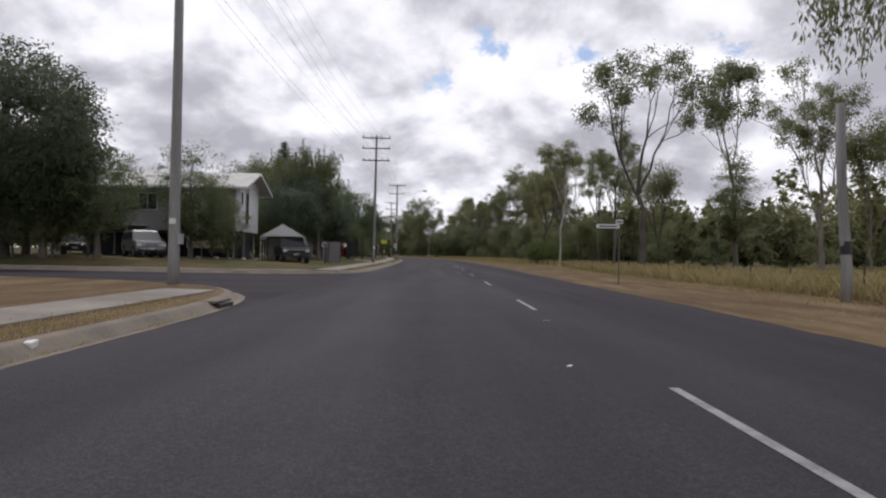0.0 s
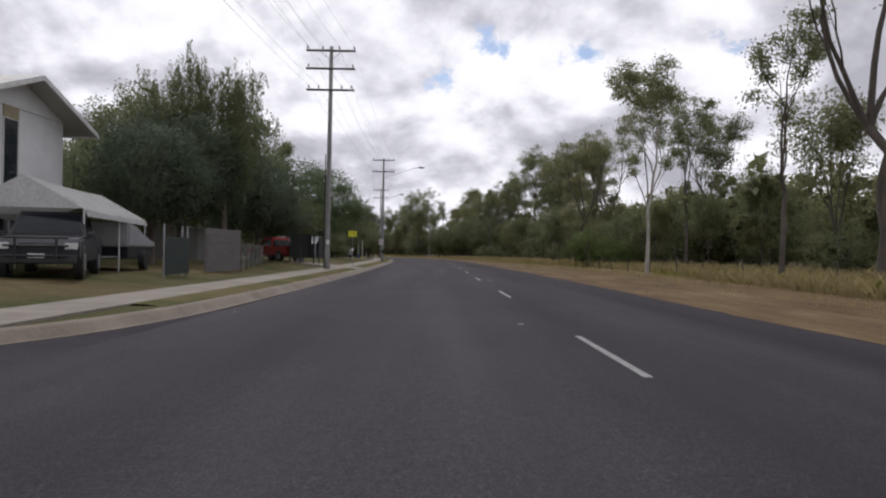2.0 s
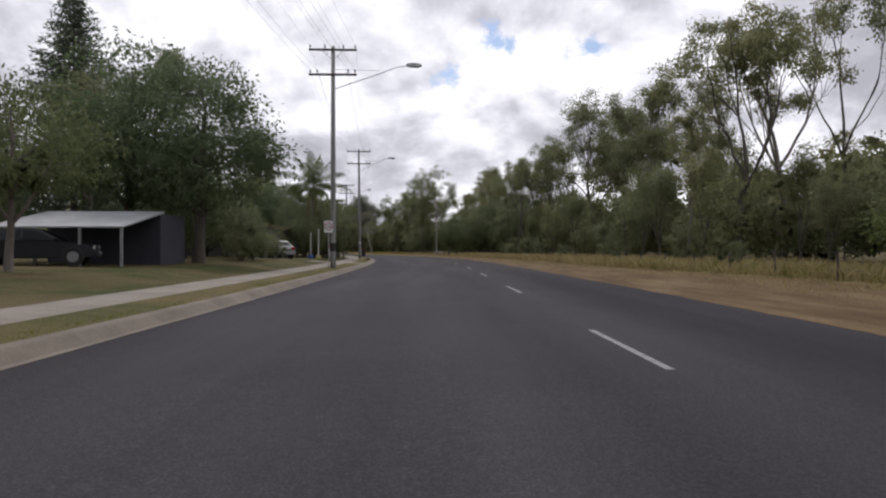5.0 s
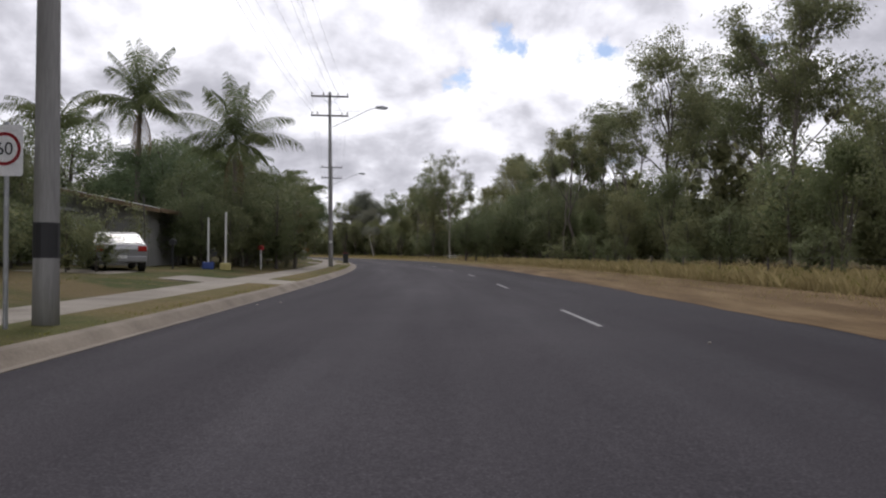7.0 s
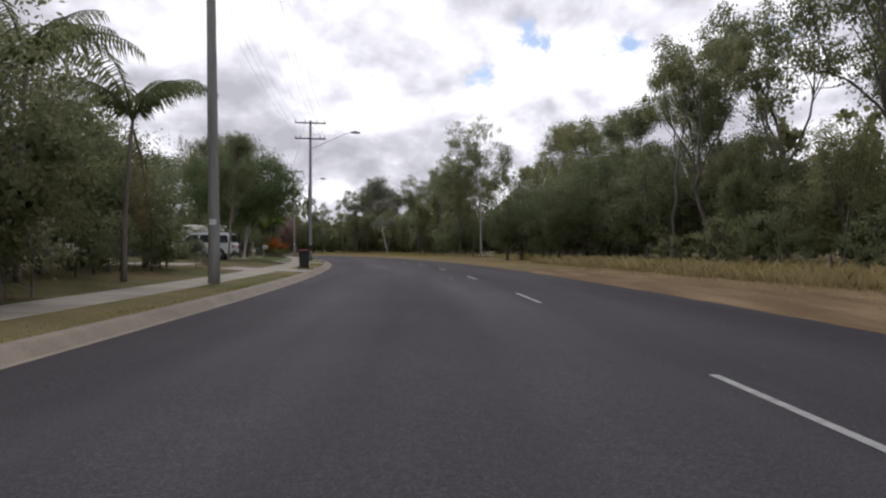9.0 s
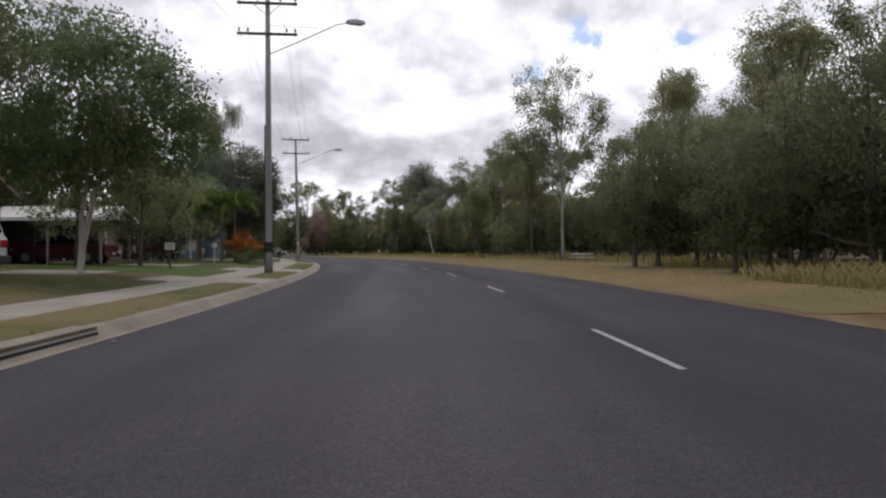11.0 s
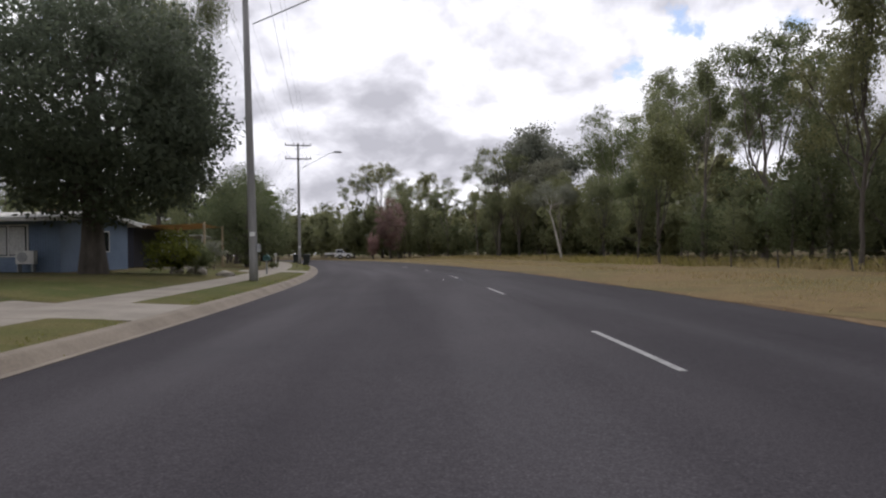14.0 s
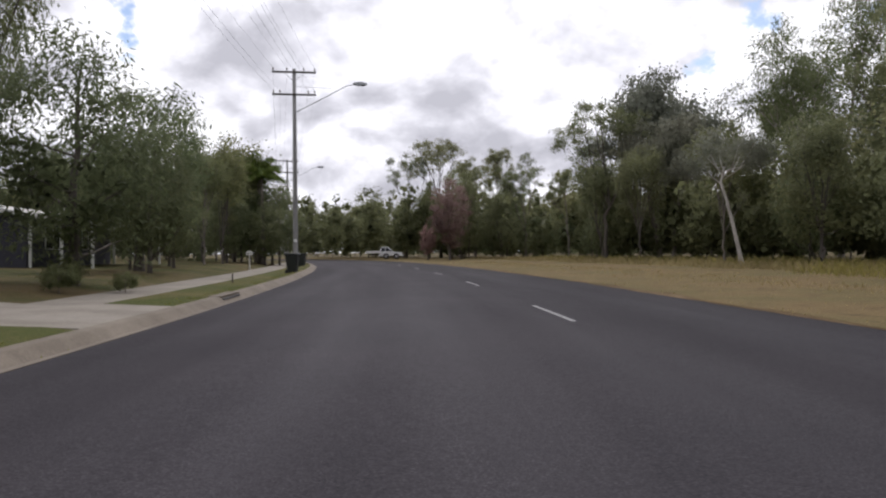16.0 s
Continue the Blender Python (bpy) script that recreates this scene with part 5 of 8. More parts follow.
woods("bush_midstorey", 70, scatter(70, 165, (78, 430), (22.5, 32), (4.5, 9.5), clearing), 18, 1.1, 46, (0.24, 0.12), SHRUB_LEAF, "dense dark-green understorey behind the grass", 0.3, 0.02)
woods("bush_screen", 73, scatter(73, 150, (225, 345), (31, 46), (6, 10.5), clearing) + scatter(74, 90, (80, 225), (31, 44), (6, 9.5), clearing), 18, 1.25, 40, (0.3, 0.15), SHRUB_LEAF, "soft dark scrub trees closing the bush behind the gums", 0.34, 0.0, 0.7)
woods("bush_gums", 71, scatter(71, 120, (140, 430), (28, 50), (9, 14), clearing) + scatter(75, 40, (74, 140), (28, 50), (6.5, 9.5), clearing), 26, 1.2, 34, (0.32, 0.15), GUM_LEAF, "mixed olive-green eucalypts deeper in the bush", 0.2, 0.3)
woods("bush_gums_deep", 72, scatter(72, 110, (60, 440), (50, 90), (12, 17), clearing), 24, 1.6, 20, (0.5, 0.24), OLIVE_LEAF, "tall dull green eucalypts far back in the bush", 0.22, 0.1)
woods("far_woods", 77, scatter(77, 110, (60, 440), (90, 130), (12, 17)), 16, 2.0, 8, (1.0, 0.5), OLIVE_LEAF, "distant belt of dull green eucalypt bush", 0.28, 0.0)
woods("yard_woods", 76, scatter(76, 90, (60, 440), (-85, -45), (7, 11)), 18, 1.5, 10, (0.75, 0.36), OLIVE_LEAF, "distant trees behind the back yards", 0.3, 0.1)
woods("bush_undergrowth", 78, scatter(78, 240, (72, 430), (30, 60), (4, 7.5), clearing), 13, 1.1, 22, (0.34, 0.17), SHRUB_LEAF, "dense dark scrub between the gum trunks", 0.45, 0.0)
woods("bush_undergrowth_deep", 79, scatter(79, 150, (60, 430), (60, 92), (4, 7), clearing), 10, 1.3, 9, (0.7, 0.35), SHRUB_LEAF, "dense dark scrub deep in the bush", 0.45, 0.0)
woods("horizon_scrub", 83, scatter(83, 170, (40, 440), (96, 135), (4, 7)), 12, 1.9, 9, (0.9, 0.55), OLIVE_LEAF, "far low scrub closing the view through the bush", 0.8, 0.0)
woods("outer_horizon", 85, scatter(85, 260, (40, 460), (136, 210), (7, 12)), 12, 3.0, 7, (1.5, 0.9), OLIVE_LEAF, "far olive-green bush closing the horizon", 0.7, 0.0, 0.55)
woods("yard_scrub", 84, scatter(84, 130, (30, 440), (-95, -62), (4, 7)), 12, 1.7, 9, (0.8, 0.5), SHRUB_LEAF, "far low scrub closing the view between the houses", 0.8, 0.0)
woods("yard_undergrowth", 80, scatter(80, 150, (45, 430), (-62, -34), (4, 7.5)), 11, 1.2, 12, (0.5, 0.26), SHRUB_LEAF, "dense dark scrub behind the houses", 0.45, 0.0)
woods("outer_undergrowth", 82, scatter(82, 110, (285, 440), (30, 62), (4, 8.5)), 14, 1.05, 14, (0.42, 0.2), SHRUB_LEAF, "dense dark scrub outside the bend", 0.45, 0.0)
belt_rng = np.random.RandomState(91)
belt = []
for _ in range(75):
    u, v = belt_rng.uniform(-.12, 1.1), belt_rng.uniform(.16, 1)
    near, far = (-80.8 + 31.6 * u, 338.7 + 11.9 * u), (-107.5 + 47.4 * u, 382.1 + 17.8 * u)
    belt.append((near[0] + (far[0] - near[0]) * v, near[1] + (far[1] - near[1]) * v, belt_rng.uniform(8, 13.5)))
woods("bend_belt", 91, belt, 26, 1.3, 34, (0.34, 0.17), FINE_LEAF, "dense dark eucalypts closing the view beyond the bend", 0.24, 0.02)
woods("bend_undergrowth", 81, scatter(81, 110, (318, 440), (-40, -11), (3, 6.5)), 13, 0.95, 14, (0.4, 0.2), SHRUB_LEAF, "dense dark scrub beside the bend", 0.45, 0.0)

# left of the bend and behind the houses
s = 304.0
while s < 430:
    s += rnd.uniform(3.5, 6)
    for dlo, dhi in ((-14, -9.5), (-30, -16), (-46, -30)):
        d = rnd.uniform(dlo, dhi)
        if s < 318 and d > -14:
            continue
        x, y = along(s, d)
        gum(float(x), float(y), rnd.uniform(7, 11.5), rnd.choice(GUM_FAR + BUSH_FAR), "tree beside the bend of the road", "trees by the bend")
s = 52.0
while s < 300:
    s += rnd.uniform(4.5, 7)
    x, y = along(s, rnd.uniform(-46, -30))
    gum(float(x), float(y), rnd.uniform(7, 11), rnd.choice(GUM_FAR + BUSH_FAR), "back yard tree behind the houses", "back yard trees")
# front of the bush on the outside of the bend
s = 285.0
while s < 425:
    s += rnd.uniform(2.6, 4.2)
    x, y = along(s, rnd.uniform(30, 44) if s < 322 or s > 356 else rnd.uniform(38, 50))
    gum(float(x), float(y), rnd.uniform(5, 11), rnd.choice(BUSH_FAR + GUM_FAR + GUM_MID[:1]), "bush tree on the outside of the bend", "trees outside the bend")

# ---- materials of houses, vehicles and street furniture ----


def ribbed_mat(name, dark, light, rough, ribs=26.0):
    m, t, b = mat_nodes(name)
    obj = tnode(t, "ShaderNodeTexCoord").outputs["Object"]
    wave = tnode(t, "ShaderNodeTexWave", {"Vector": obj, "Scale": ribs / 6.28 * 2})
    col = tramp(t, tnoise(t, 0.8, 5.0, 0.6, vec=obj), [(0.3, dark), (0.7, light)])
    col = tmix(t, col, tramp(t, tnoise(t, 14, 3, 0.6, vec=obj, stretch=(0.3, 4, 1)), [(0.3, (0.85, 0.84, 0.82)), (0.7, (1.1, 1.1, 1.1))]), 0.7, "MULTIPLY")
    t.links.new(col, b.inputs["Base Color"])
    b.inputs["Roughness"].default_value = rough
    bump(t, b, wave.outputs["Fac"], 0.6, 0.02)
    return m


ROOF_PALE = ribbed_mat("pale_roof_iron", (0.42, 0.41, 0.38), (0.56, 0.55, 0.52), 0.55)
ROOF_GREY = ribbed_mat("grey_roof_iron", (0.24, 0.25, 0.26), (0.36, 0.37, 0.38), 0.5)
CLAD_WHITE = ribbed_mat("white_wall_cladding", (0.68, 0.69, 0.70), (0.80, 0.81, 0.82), 0.7, 9)
CLAD_GREY = ribbed_mat("grey_wall_cladding", (0.20, 0.20, 0.19), (0.28, 0.28, 0.27), 0.8, 9)
CLAD_BLUE = ribbed_mat("blue_wall_cladding", (0.12, 0.17, 0.26), (0.17, 0.23, 0.33), 0.7, 9)
CLAD_DARK = paint("dark_wall", (0.045, 0.045, 0.06), 0.8)
BRICK_TAN = surface("tan_blockwork", [(0.3, (0.24, 0.20, 0.14)), (0.7, (0.33, 0.28, 0.20))], 1.2, 0.9, fine=30)
SAIL_TAN = surface("tan_shade_cloth", [(0.3, (0.30, 0.20, 0.09)), (0.7, (0.40, 0.28, 0.13))], 1.4, 0.9, fine=60)
POST_PINE = surface("pale_treated_pine", [(0.3, (0.30, 0.24, 0.15)), (0.7, (0.42, 0.34, 0.23))], 2.0, 0.85, fine=30, stretch=(1, 1, 0.1))
BEIGE = paint("beige_board", (0.36, 0.31, 0.21), 0.8)
TRIM_WHITE = paint("white_trim", (0.62, 0.62, 0.60), 0.5)
TRIM_BROWN = paint("brown_trim", (0.16, 0.11, 0.06), 0.6)
CANVAS = surface("pale_canvas", [(0.3, (0.46, 0.46, 0.45)), (0.7, (0.58, 0.58, 0.57))], 1.5, 0.85, fine=12)
GLASS = glass_mat("dark_glass")
TYRE = paint("tyre_rubber", (0.02, 0.02, 0.02), 0.85)
RIM = paint("alloy_rim", (0.30, 0.30, 0.31), 0.35, 0.6)
CAR_WHITE = paint("white_car_paint", (0.62, 0.63, 0.64), 0.25, wear=0.04)
CAR_SILVER = paint("silver_car_paint", (0.27, 0.27, 0.275), 0.38, 0.3, wear=0.06)
CAR_RED = paint("red_car_paint", (0.42, 0.02, 0.02), 0.25, wear=0.06)
CAR_BLACK = paint("black_car_paint", (0.008, 0.009, 0.014), 0.5, wear=0.1)
CAR_MAROON = paint("maroon_car_paint", (0.09, 0.012, 0.02), 0.25, wear=0.1)
PLASTIC_DARK = paint("dark_plastic", (0.02, 0.021, 0.022), 0.55)
LAMP_RED = paint("red_lens", (0.35, 0.02, 0.015), 0.2)
LAMP_CLEAR = paint("clear_lens", (0.6, 0.6, 0.58), 0.12)
BIN_GREEN = paint("bin_plastic", (0.016, 0.02, 0.018), 0.55)
BIN_RED = paint("bin_lid_red", (0.22, 0.025, 0.03), 0.5)
SIGN_WHITE = paint("sign_white", (0.70, 0.70, 0.70), 0.4, wear=0.04)
SIGN_YELLOW = paint("sign_yellow", (0.72, 0.72, 0.02), 0.4, wear=0.04)
SIGN_RED = paint("sign_red", (0.45, 0.02, 0.03), 0.4)
SIGN_BLACK = paint("sign_black", (0.02, 0.02, 0.02), 0.5)
SHELTER_GREEN = paint("dark_green_steel", (0.02, 0.032, 0.026), 0.45)
BLUE_PLASTIC = paint("blue_plastic", (0.03, 0.06, 0.22), 0.5)
YELLOW_PLASTIC = paint("cream_plastic", (0.42, 0.36, 0.14), 0.5)
FENCE_WOOD = surface("grey_fence_wood", [(0.3, (0.05, 0.043, 0.037)), (0.7, (0.11, 0.096, 0.085))], 2.5, 0.95, fine=30, stretch=(1, 1, .2), spread=0.2)
ROCK = surface("pale_rock", [(0.3, (0.20, 0.18, 0.15)), (0.7, (0.42, 0.39, 0.34))], 2.0, 0.95, fine=12, bump_by=(0.6, 0.05))


# ---- vehicles ----
def vehicle(where, turn, shape, length, width, colour, label, rear="boot", wheel_r=0.34, name="car", group="parked vehicles", bar=False):
    """Local x is forwards. shape: (belt outline, cabin outline, side windows), as (x, z) pairs in metres."""
    t = thing(name, where, turn, label, "car", group)
    body, cabin, panes = shape
    zb, zt = max(z for _, z in body), max(z for _, z in cabin)
    zbelt = min(z for _, z in cabin)
    hw = width / 2

    def half(z):
        return hw * (1 - 0.20 * max(0.0, (z - zbelt)) / max(0.01, zt - zbelt))

    bm = bmesh.new()
    prism(bm, body, "y", -hw, hw)
    bmesh.ops.bevel(bm, geom=[e for e in bm.edges if abs(e.verts[0].co.y - e.verts[1].co.y) < 0.01], offset=0.05, segments=2, affect="EDGES")
    shell = part("body", bm, colour, t, smooth=False)
    bm = bmesh.new()
    prism(bm, cabin, "y", -hw, hw)
    for v in bm.verts:
        v.co.y = math.copysign(half(v.co.z), v.co.y)
    bmesh.ops.bevel(bm, geom=bm.edges[:], offset=0.035, segments=2, affect="EDGES")
    part("cabin", bm, colour, t)
    for pane in panes:
        for sgn in (-1, 1):
            bm = bmesh.new()
            vs = [bm.verts.new((x, sgn * (half(z) + 0.006), z)) for x, z in pane]
            bm.faces.new(vs)
            bmesh.ops.solidify(bm, geom=bm.faces[:], thickness=0.008)
            part("side_window", bm, GLASS, t)
    tops = sorted([p for p in cabin if p[1] > zt - 0.12])
    lows = sorted([p for p in cabin if p[1] <= zbelt + 0.02])
    for nm, a, b, k in (("windscreen", lows[-1], tops[-1], 1), ("rear_window", lows[0], tops[0], -1)):
        bm = bmesh.new()
        a2 = (a[0] + (b[0] - a[0]) * .12, a[1] + (b[1] - a[1]) * .12)
        b2 = (a[0] + (b[0] - a[0]) * .88, a[1] + (b[1] - a[1]) * .88)
        n = Vector((k * abs(b[1] - a[1]), 0, abs(b[0] - a[0]))).normalized() * 0.012
        vs = [bm.verts.new(Vector((x, y, z)) + n) for x, z, y in ((*a2, -half(a2[1]) + .09), (*a2, half(a2[1]) - .09), (*b2, half(b2[1]) - .09), (*b2, -half(b2[1]) + .09))]
        bm.faces.new(vs)
        bmesh.ops.solidify(bm, geom=bm.faces[:], thickness=0.006)
        part(nm, bm, GLASS, t)
    xs = [x for x, _ in body]
    x0, x1 = min(xs), max(xs)
    for fx in (x0 + length * 0.2, x1 - length * 0.17):
        for sgn in (-1, 1):
            w = new("wheel")
            w.parent = t
            w.location = (fx, sgn * (hw - 0.10), wheel_r)
            for nm, r0, depth, m in (("arch", wheel_r * 1.17, 0.208, PLASTIC_DARK), ("tyre", wheel_r, 0.235, TYRE), ("rim", wheel_r * .62, 0.25, RIM)):
                bm = bmesh.new()
                bmesh.ops.create_cone(bm, cap_ends=True, segments=20, radius1=r0, radius2=r0, depth=depth, matrix=Matrix.Rotation(radians(90), 4, "X"))
                part(nm, bm, m, w)
    for nm, x, m, zz, sz in (("headlight", x1 - 0.02, LAMP_CLEAR, .72, .16), ("tail_light", x0 + 0.02, LAMP_RED, .80, .2)):
        for sgn in (-1, 1):
            bm = bmesh.new()
            box(bm, (x, sgn * (hw - .19), zb * zz), (0.07, .3, sz), None, 0.02)
            part(nm, bm, m, t)
    for x in (x0 - 0.03, x1 + 0.03):
        bm = bmesh.new()
        box(bm, (x, 0, zb * .42), (0.14, width * .95, .22), None, 0.04)
        part("bumper", bm, PLASTIC_DARK if bar else colour, t)
        bm = bmesh.new()
        box(bm, (x + math.copysign(.075, x), 0, zb * .5), (.012, .37, .11), None, 0.003)
        part("number_plate", bm, SIGN_WHITE, t, "blank pale plate")
    if bar:
        bm = bmesh.new()
        for z in (.55, .8, 1.0):
            tube(bm, [(x1 + .12, -hw * .75, z), (x1 + .2, 0, z), (x1 + .12, hw * .75, z)], .03, 6)
        for y in (-.45, .45):
            tube(bm, [(x1 + .17, y, .45), (x1 + .17, y, 1.02)], .03, 6)
        part("bull_bar", bm, PLASTIC_DARK if colour == CAR_BLACK else GALV, t, "bull bar")
    bm = bmesh.new()
    box(bm, (x1 - .02, 0, zb * .72), (.05, width * .42, .16), None, .01)
    part("grille", bm, PLASTIC_DARK, t)
    for sgn in (-1, 1):
        bm = bmesh.new()
        box(bm, (lows[-1][0] - .25, sgn * (hw + .09), zbelt + .1), (.1, .17, .13), None, .02)
        part("mirror", bm, PLASTIC_DARK, t)
    return t


SUV = ([(-2.4, .45), (-2.45, 1.0), (-2.35, 1.12), (1.2, 1.12), (2.25, 1.04), (2.42, .85), (2.42, .42), (1.9, .38), (-1.9, .38)],
       [(-2.36, 1.1), (-2.2, 1.78), (-2.0, 1.86), (.35, 1.84), (.62, 1.74), (1.25, 1.1)],
       [[(-2.15, 1.16), (-2.05, 1.66), (-1.15, 1.7), (-1.15, 1.16)], [(-1.08, 1.16), (-1.08, 1.7), (-.18, 1.7), (-.18, 1.16)], [(-.1, 1.16), (-.1, 1.7), (.5, 1.66), (1.0, 1.16)]])
SEDAN = ([(-2.3, .4), (-2.35, .78), (-2.2, .95), (-1.5, 1.0), (.9, .95), (2.0, .84), (2.3, .68), (2.32, .35), (1.8, .28), (-1.8, .28)],
         [(-1.75, .96), (-1.0, 1.38), (-.4, 1.46), (.35, 1.42), (1.2, .95)],
         [[(-1.35, 1.0), (-.95, 1.28), (-.25, 1.36), (-.25, 1.0)], [(-.18, 1.0), (-.18, 1.36), (.32, 1.33), (.9, 1.0)]])
UTE = ([(-2.6, .55), (-2.6, 1.1), (-.75, 1.1), (-.7, 1.06), (1.15, 1.05), (2.3, .98), (2.5, .8), (2.5, .45), (2.0, .4), (-2.0, .4)],
       [(-.75, 1.03), (-.62, 1.68), (-.4, 1.76), (.45, 1.74), (1.2, 1.03)],
       [[(-.6, 1.1), (-.52, 1.62), (.05, 1.64), (.05, 1.1)], [(.12, 1.1), (.12, 1.64), (.42, 1.62), (.95, 1.1)]])


def put_vehicle(x, y, turn_deg, *args, up=0.0, **kw):
    return vehicle((x, y, ground_at(x, y) + up), radians(turn_deg), *args, **kw)


put_vehicle(-23.3, 191.6, 186, SUV, 4.85, 1.92, CAR_WHITE, "white four-wheel-drive wagon parked on a front lawn", wheel_r=0.38, bar=True)
put_vehicle(-15.35, 138.8, 122, SEDAN, 4.65, 1.8, CAR_SILVER, "silver sedan parked behind garden bushes")
put_vehicle(-12.9, 86.4, 140, UTE, 5.1, 1.85, CAR_RED, "red utility parked under dark trees")
put_vehicle(-11.0, 52.0, -70, UTE, 5.1, 1.9, CAR_BLACK, "black utility parked under a canvas carport", wheel_r=.38, bar=True)
put_vehicle(-20.5, 48.6, -55, SUV, 4.85, 1.9, paint("grey_car_paint", (0.2, 0.2, 0.2), 0.35, wear=0.06), "pale silver four-wheel-drive with bull bar beside the house", wheel_r=.38, bar=True)
put_vehicle(-26.6, 51.5, -65, SEDAN, 4.6, 1.8, CAR_BLACK, "dark sedan in shade beside the house")
put_vehicle(-31.0, 209.0, 190, SEDAN, 4.5, 1.75, CAR_MAROON, "dark maroon sedan under a carport")
put_vehicle(-38.8, 230.6, 15, SUV, 4.8, 1.9, CAR_WHITE, "white wagon parked in a driveway by a house")
put_vehicle(-17.2, 107.6, 20, SEDAN, 4.5, 1.75, CAR_BLACK, "dark car parked under an awning")


def tray_ute(x, y, turn_deg):
    t = put_vehicle(x, y, turn_deg, ([(-.9, .45), (-.9, 1.0), (1.15, 1.0), (2.3, .93), (2.5, .75), (2.5, .42), (-.9, .4)], UTE[1], UTE[2]), 5.1, 1.8, CAR_WHITE,
                    "white tray-back utility parked on far roadside grass", up=0.25, wheel_r=.36)
    bm = bmesh.new()
    box(bm, (-1.75, 0, .85), (2.1, 1.85, .10), None, .01)
    box(bm, (-1.75, .92, 1.0), (2.1, .04, .26), None, .01)
    box(bm, (-1.75, -.92, 1.0), (2.1, .04, .26), None, .01)
    part("tray", bm, TRIM_WHITE, t)
    bm = bmesh.new()
    box(bm, (-1.5, 0, .6), (2.2, .7, .2), None, .02)
    part("chassis", bm, PLASTIC_DARK, t)


tray_ute(-72.2, 347.0, 22)


# ---- houses ----
def window(parent, centre, size, face, depth=0.06, panes=2, frame=None):
    """A framed window on a wall. face: 'x' or 'y', signed outwards as in '+x'."""
    w = new("window")
    w.parent = parent
    ax, sg = face[1], 1 if face[0] == "+" else -1
    cx, cy, cz = centre
    wd, ht = size

    def place(u, z, su, sz, dep, off):
        if ax == "x":
            return (cx + sg * off, cy + u, cz + z), (dep, su, sz)
        return (cx + u, cy + sg * off, cz + z), (su, dep, sz)
    for k in range(panes):
        bm = bmesh.new()
        box(bm, *place(-wd / 2 + wd * (k + .5) / panes, 0, wd / panes - .05, ht - .08, .02, .02))
        part("pane", bm, GLASS, w)
    bm = bmesh.new()
    for u in [-wd / 2 + wd * k / panes for k in range(panes + 1)]:
        box(bm, *place(u, 0, .06, ht, depth, .025))
    for z in (-ht / 2, ht / 2):
        box(bm, *place(0, z, wd + .06, .06, depth, .025))
    part("frame", bm, frame or TRIM_WHITE, w)
    return w


def gable_roof(t, x0, x1, y0, y1, eave, rise, over, mat, ridge="x", fascia=None, thick=.1, gables=None):
    """Two slopes, a fascia along the eaves and filled gable ends."""
    if ridge == "x":
        mid, lo, hi, a, b = (y0 + y1) / 2, y0 - over, y1 + over, x0 - over, x1 + over
    else:
        mid, lo, hi, a, b = (x0 + x1) / 2, x0 - over, x1 + over, y0 - over, y1 + over
    drop = rise * over / ((hi - lo) / 2 - over)
    for end in (lo, hi):
        bm = bmesh.new()
        sec = [(end, eave - drop), (mid, eave + rise), (mid, eave + rise + thick), (end, eave - drop + thick)]
        prism(bm, sec, "x" if ridge == "x" else "y", a, b)
        part("roof_slope", bm, mat, t)
        bm = bmesh.new()
        c = (a + b) / 2
        k = .03 if end == hi else -.03
        if ridge == "x":
            box(bm, (c, end + k, eave - drop + thick * .3), (b - a, .06, .18), None, .01)
        else:
            box(bm, (end + k, c, eave - drop + thick * .3), (.06, b - a, .18), None, .01)
        part("gutter", bm, fascia or TRIM_WHITE, t)
    for e, inn in ((a, over), (b, -over)):
        bm = bmesh.new()
        k = e + inn * 0.98
        prism(bm, [(lo + over, eave), (hi - over, eave), (mid, eave + rise)], "x" if ridge == "x" else "y", k - .05, k + .05)
        part("gable", bm, gables or CLAD_WHITE, t)
        bm = bmesh.new()
        for s0, s1 in ((lo, mid), (hi, mid)):
            z0, z1 = eave - drop + thick + .005, eave + rise + thick + .005
            q = e
            sec = [(s0, z0), (s1, z1), (s1, z1 - .2), (s0, z0 - .2)]
            prism(bm, sec, "x" if ridge == "x" else "y", q - .02, q + .02)
        part("barge_board", bm, fascia or TRIM_WHITE, t)


def walls(t, x0, x1, y0, y1, z0, z1, mat, skip=()):
    th = .14
    for nm, c, s in (("west", (x0 + th / 2, (y0 + y1) / 2), (th, y1 - y0)), ("east", (x1 - th / 2, (y0 + y1) / 2), (th, y1 - y0)),
                     ("south", ((x0 + x1) / 2, y0 + th / 2), (x1 - x0 - 2 * th, th)), ("north", ((x0 + x1) / 2, y1 - th / 2), (x1 - x0 - 2 * th, th))):
        if nm in skip:
            continue
        bm = bmesh.new()
        box(bm, (*c, (z0 + z1) / 2), (*s, z1 - z0))
        part("wall", bm, mat, t)


def posts(t, pts, z0, z1, r, mat, nm="post"):
    for x, y in pts:
        bm = bmesh.new()
        box(bm, (x, y, (z0 + z1) / 2), (2 * r, 2 * r, z1 - z0), None, .008)
        part(nm, bm, mat, t)


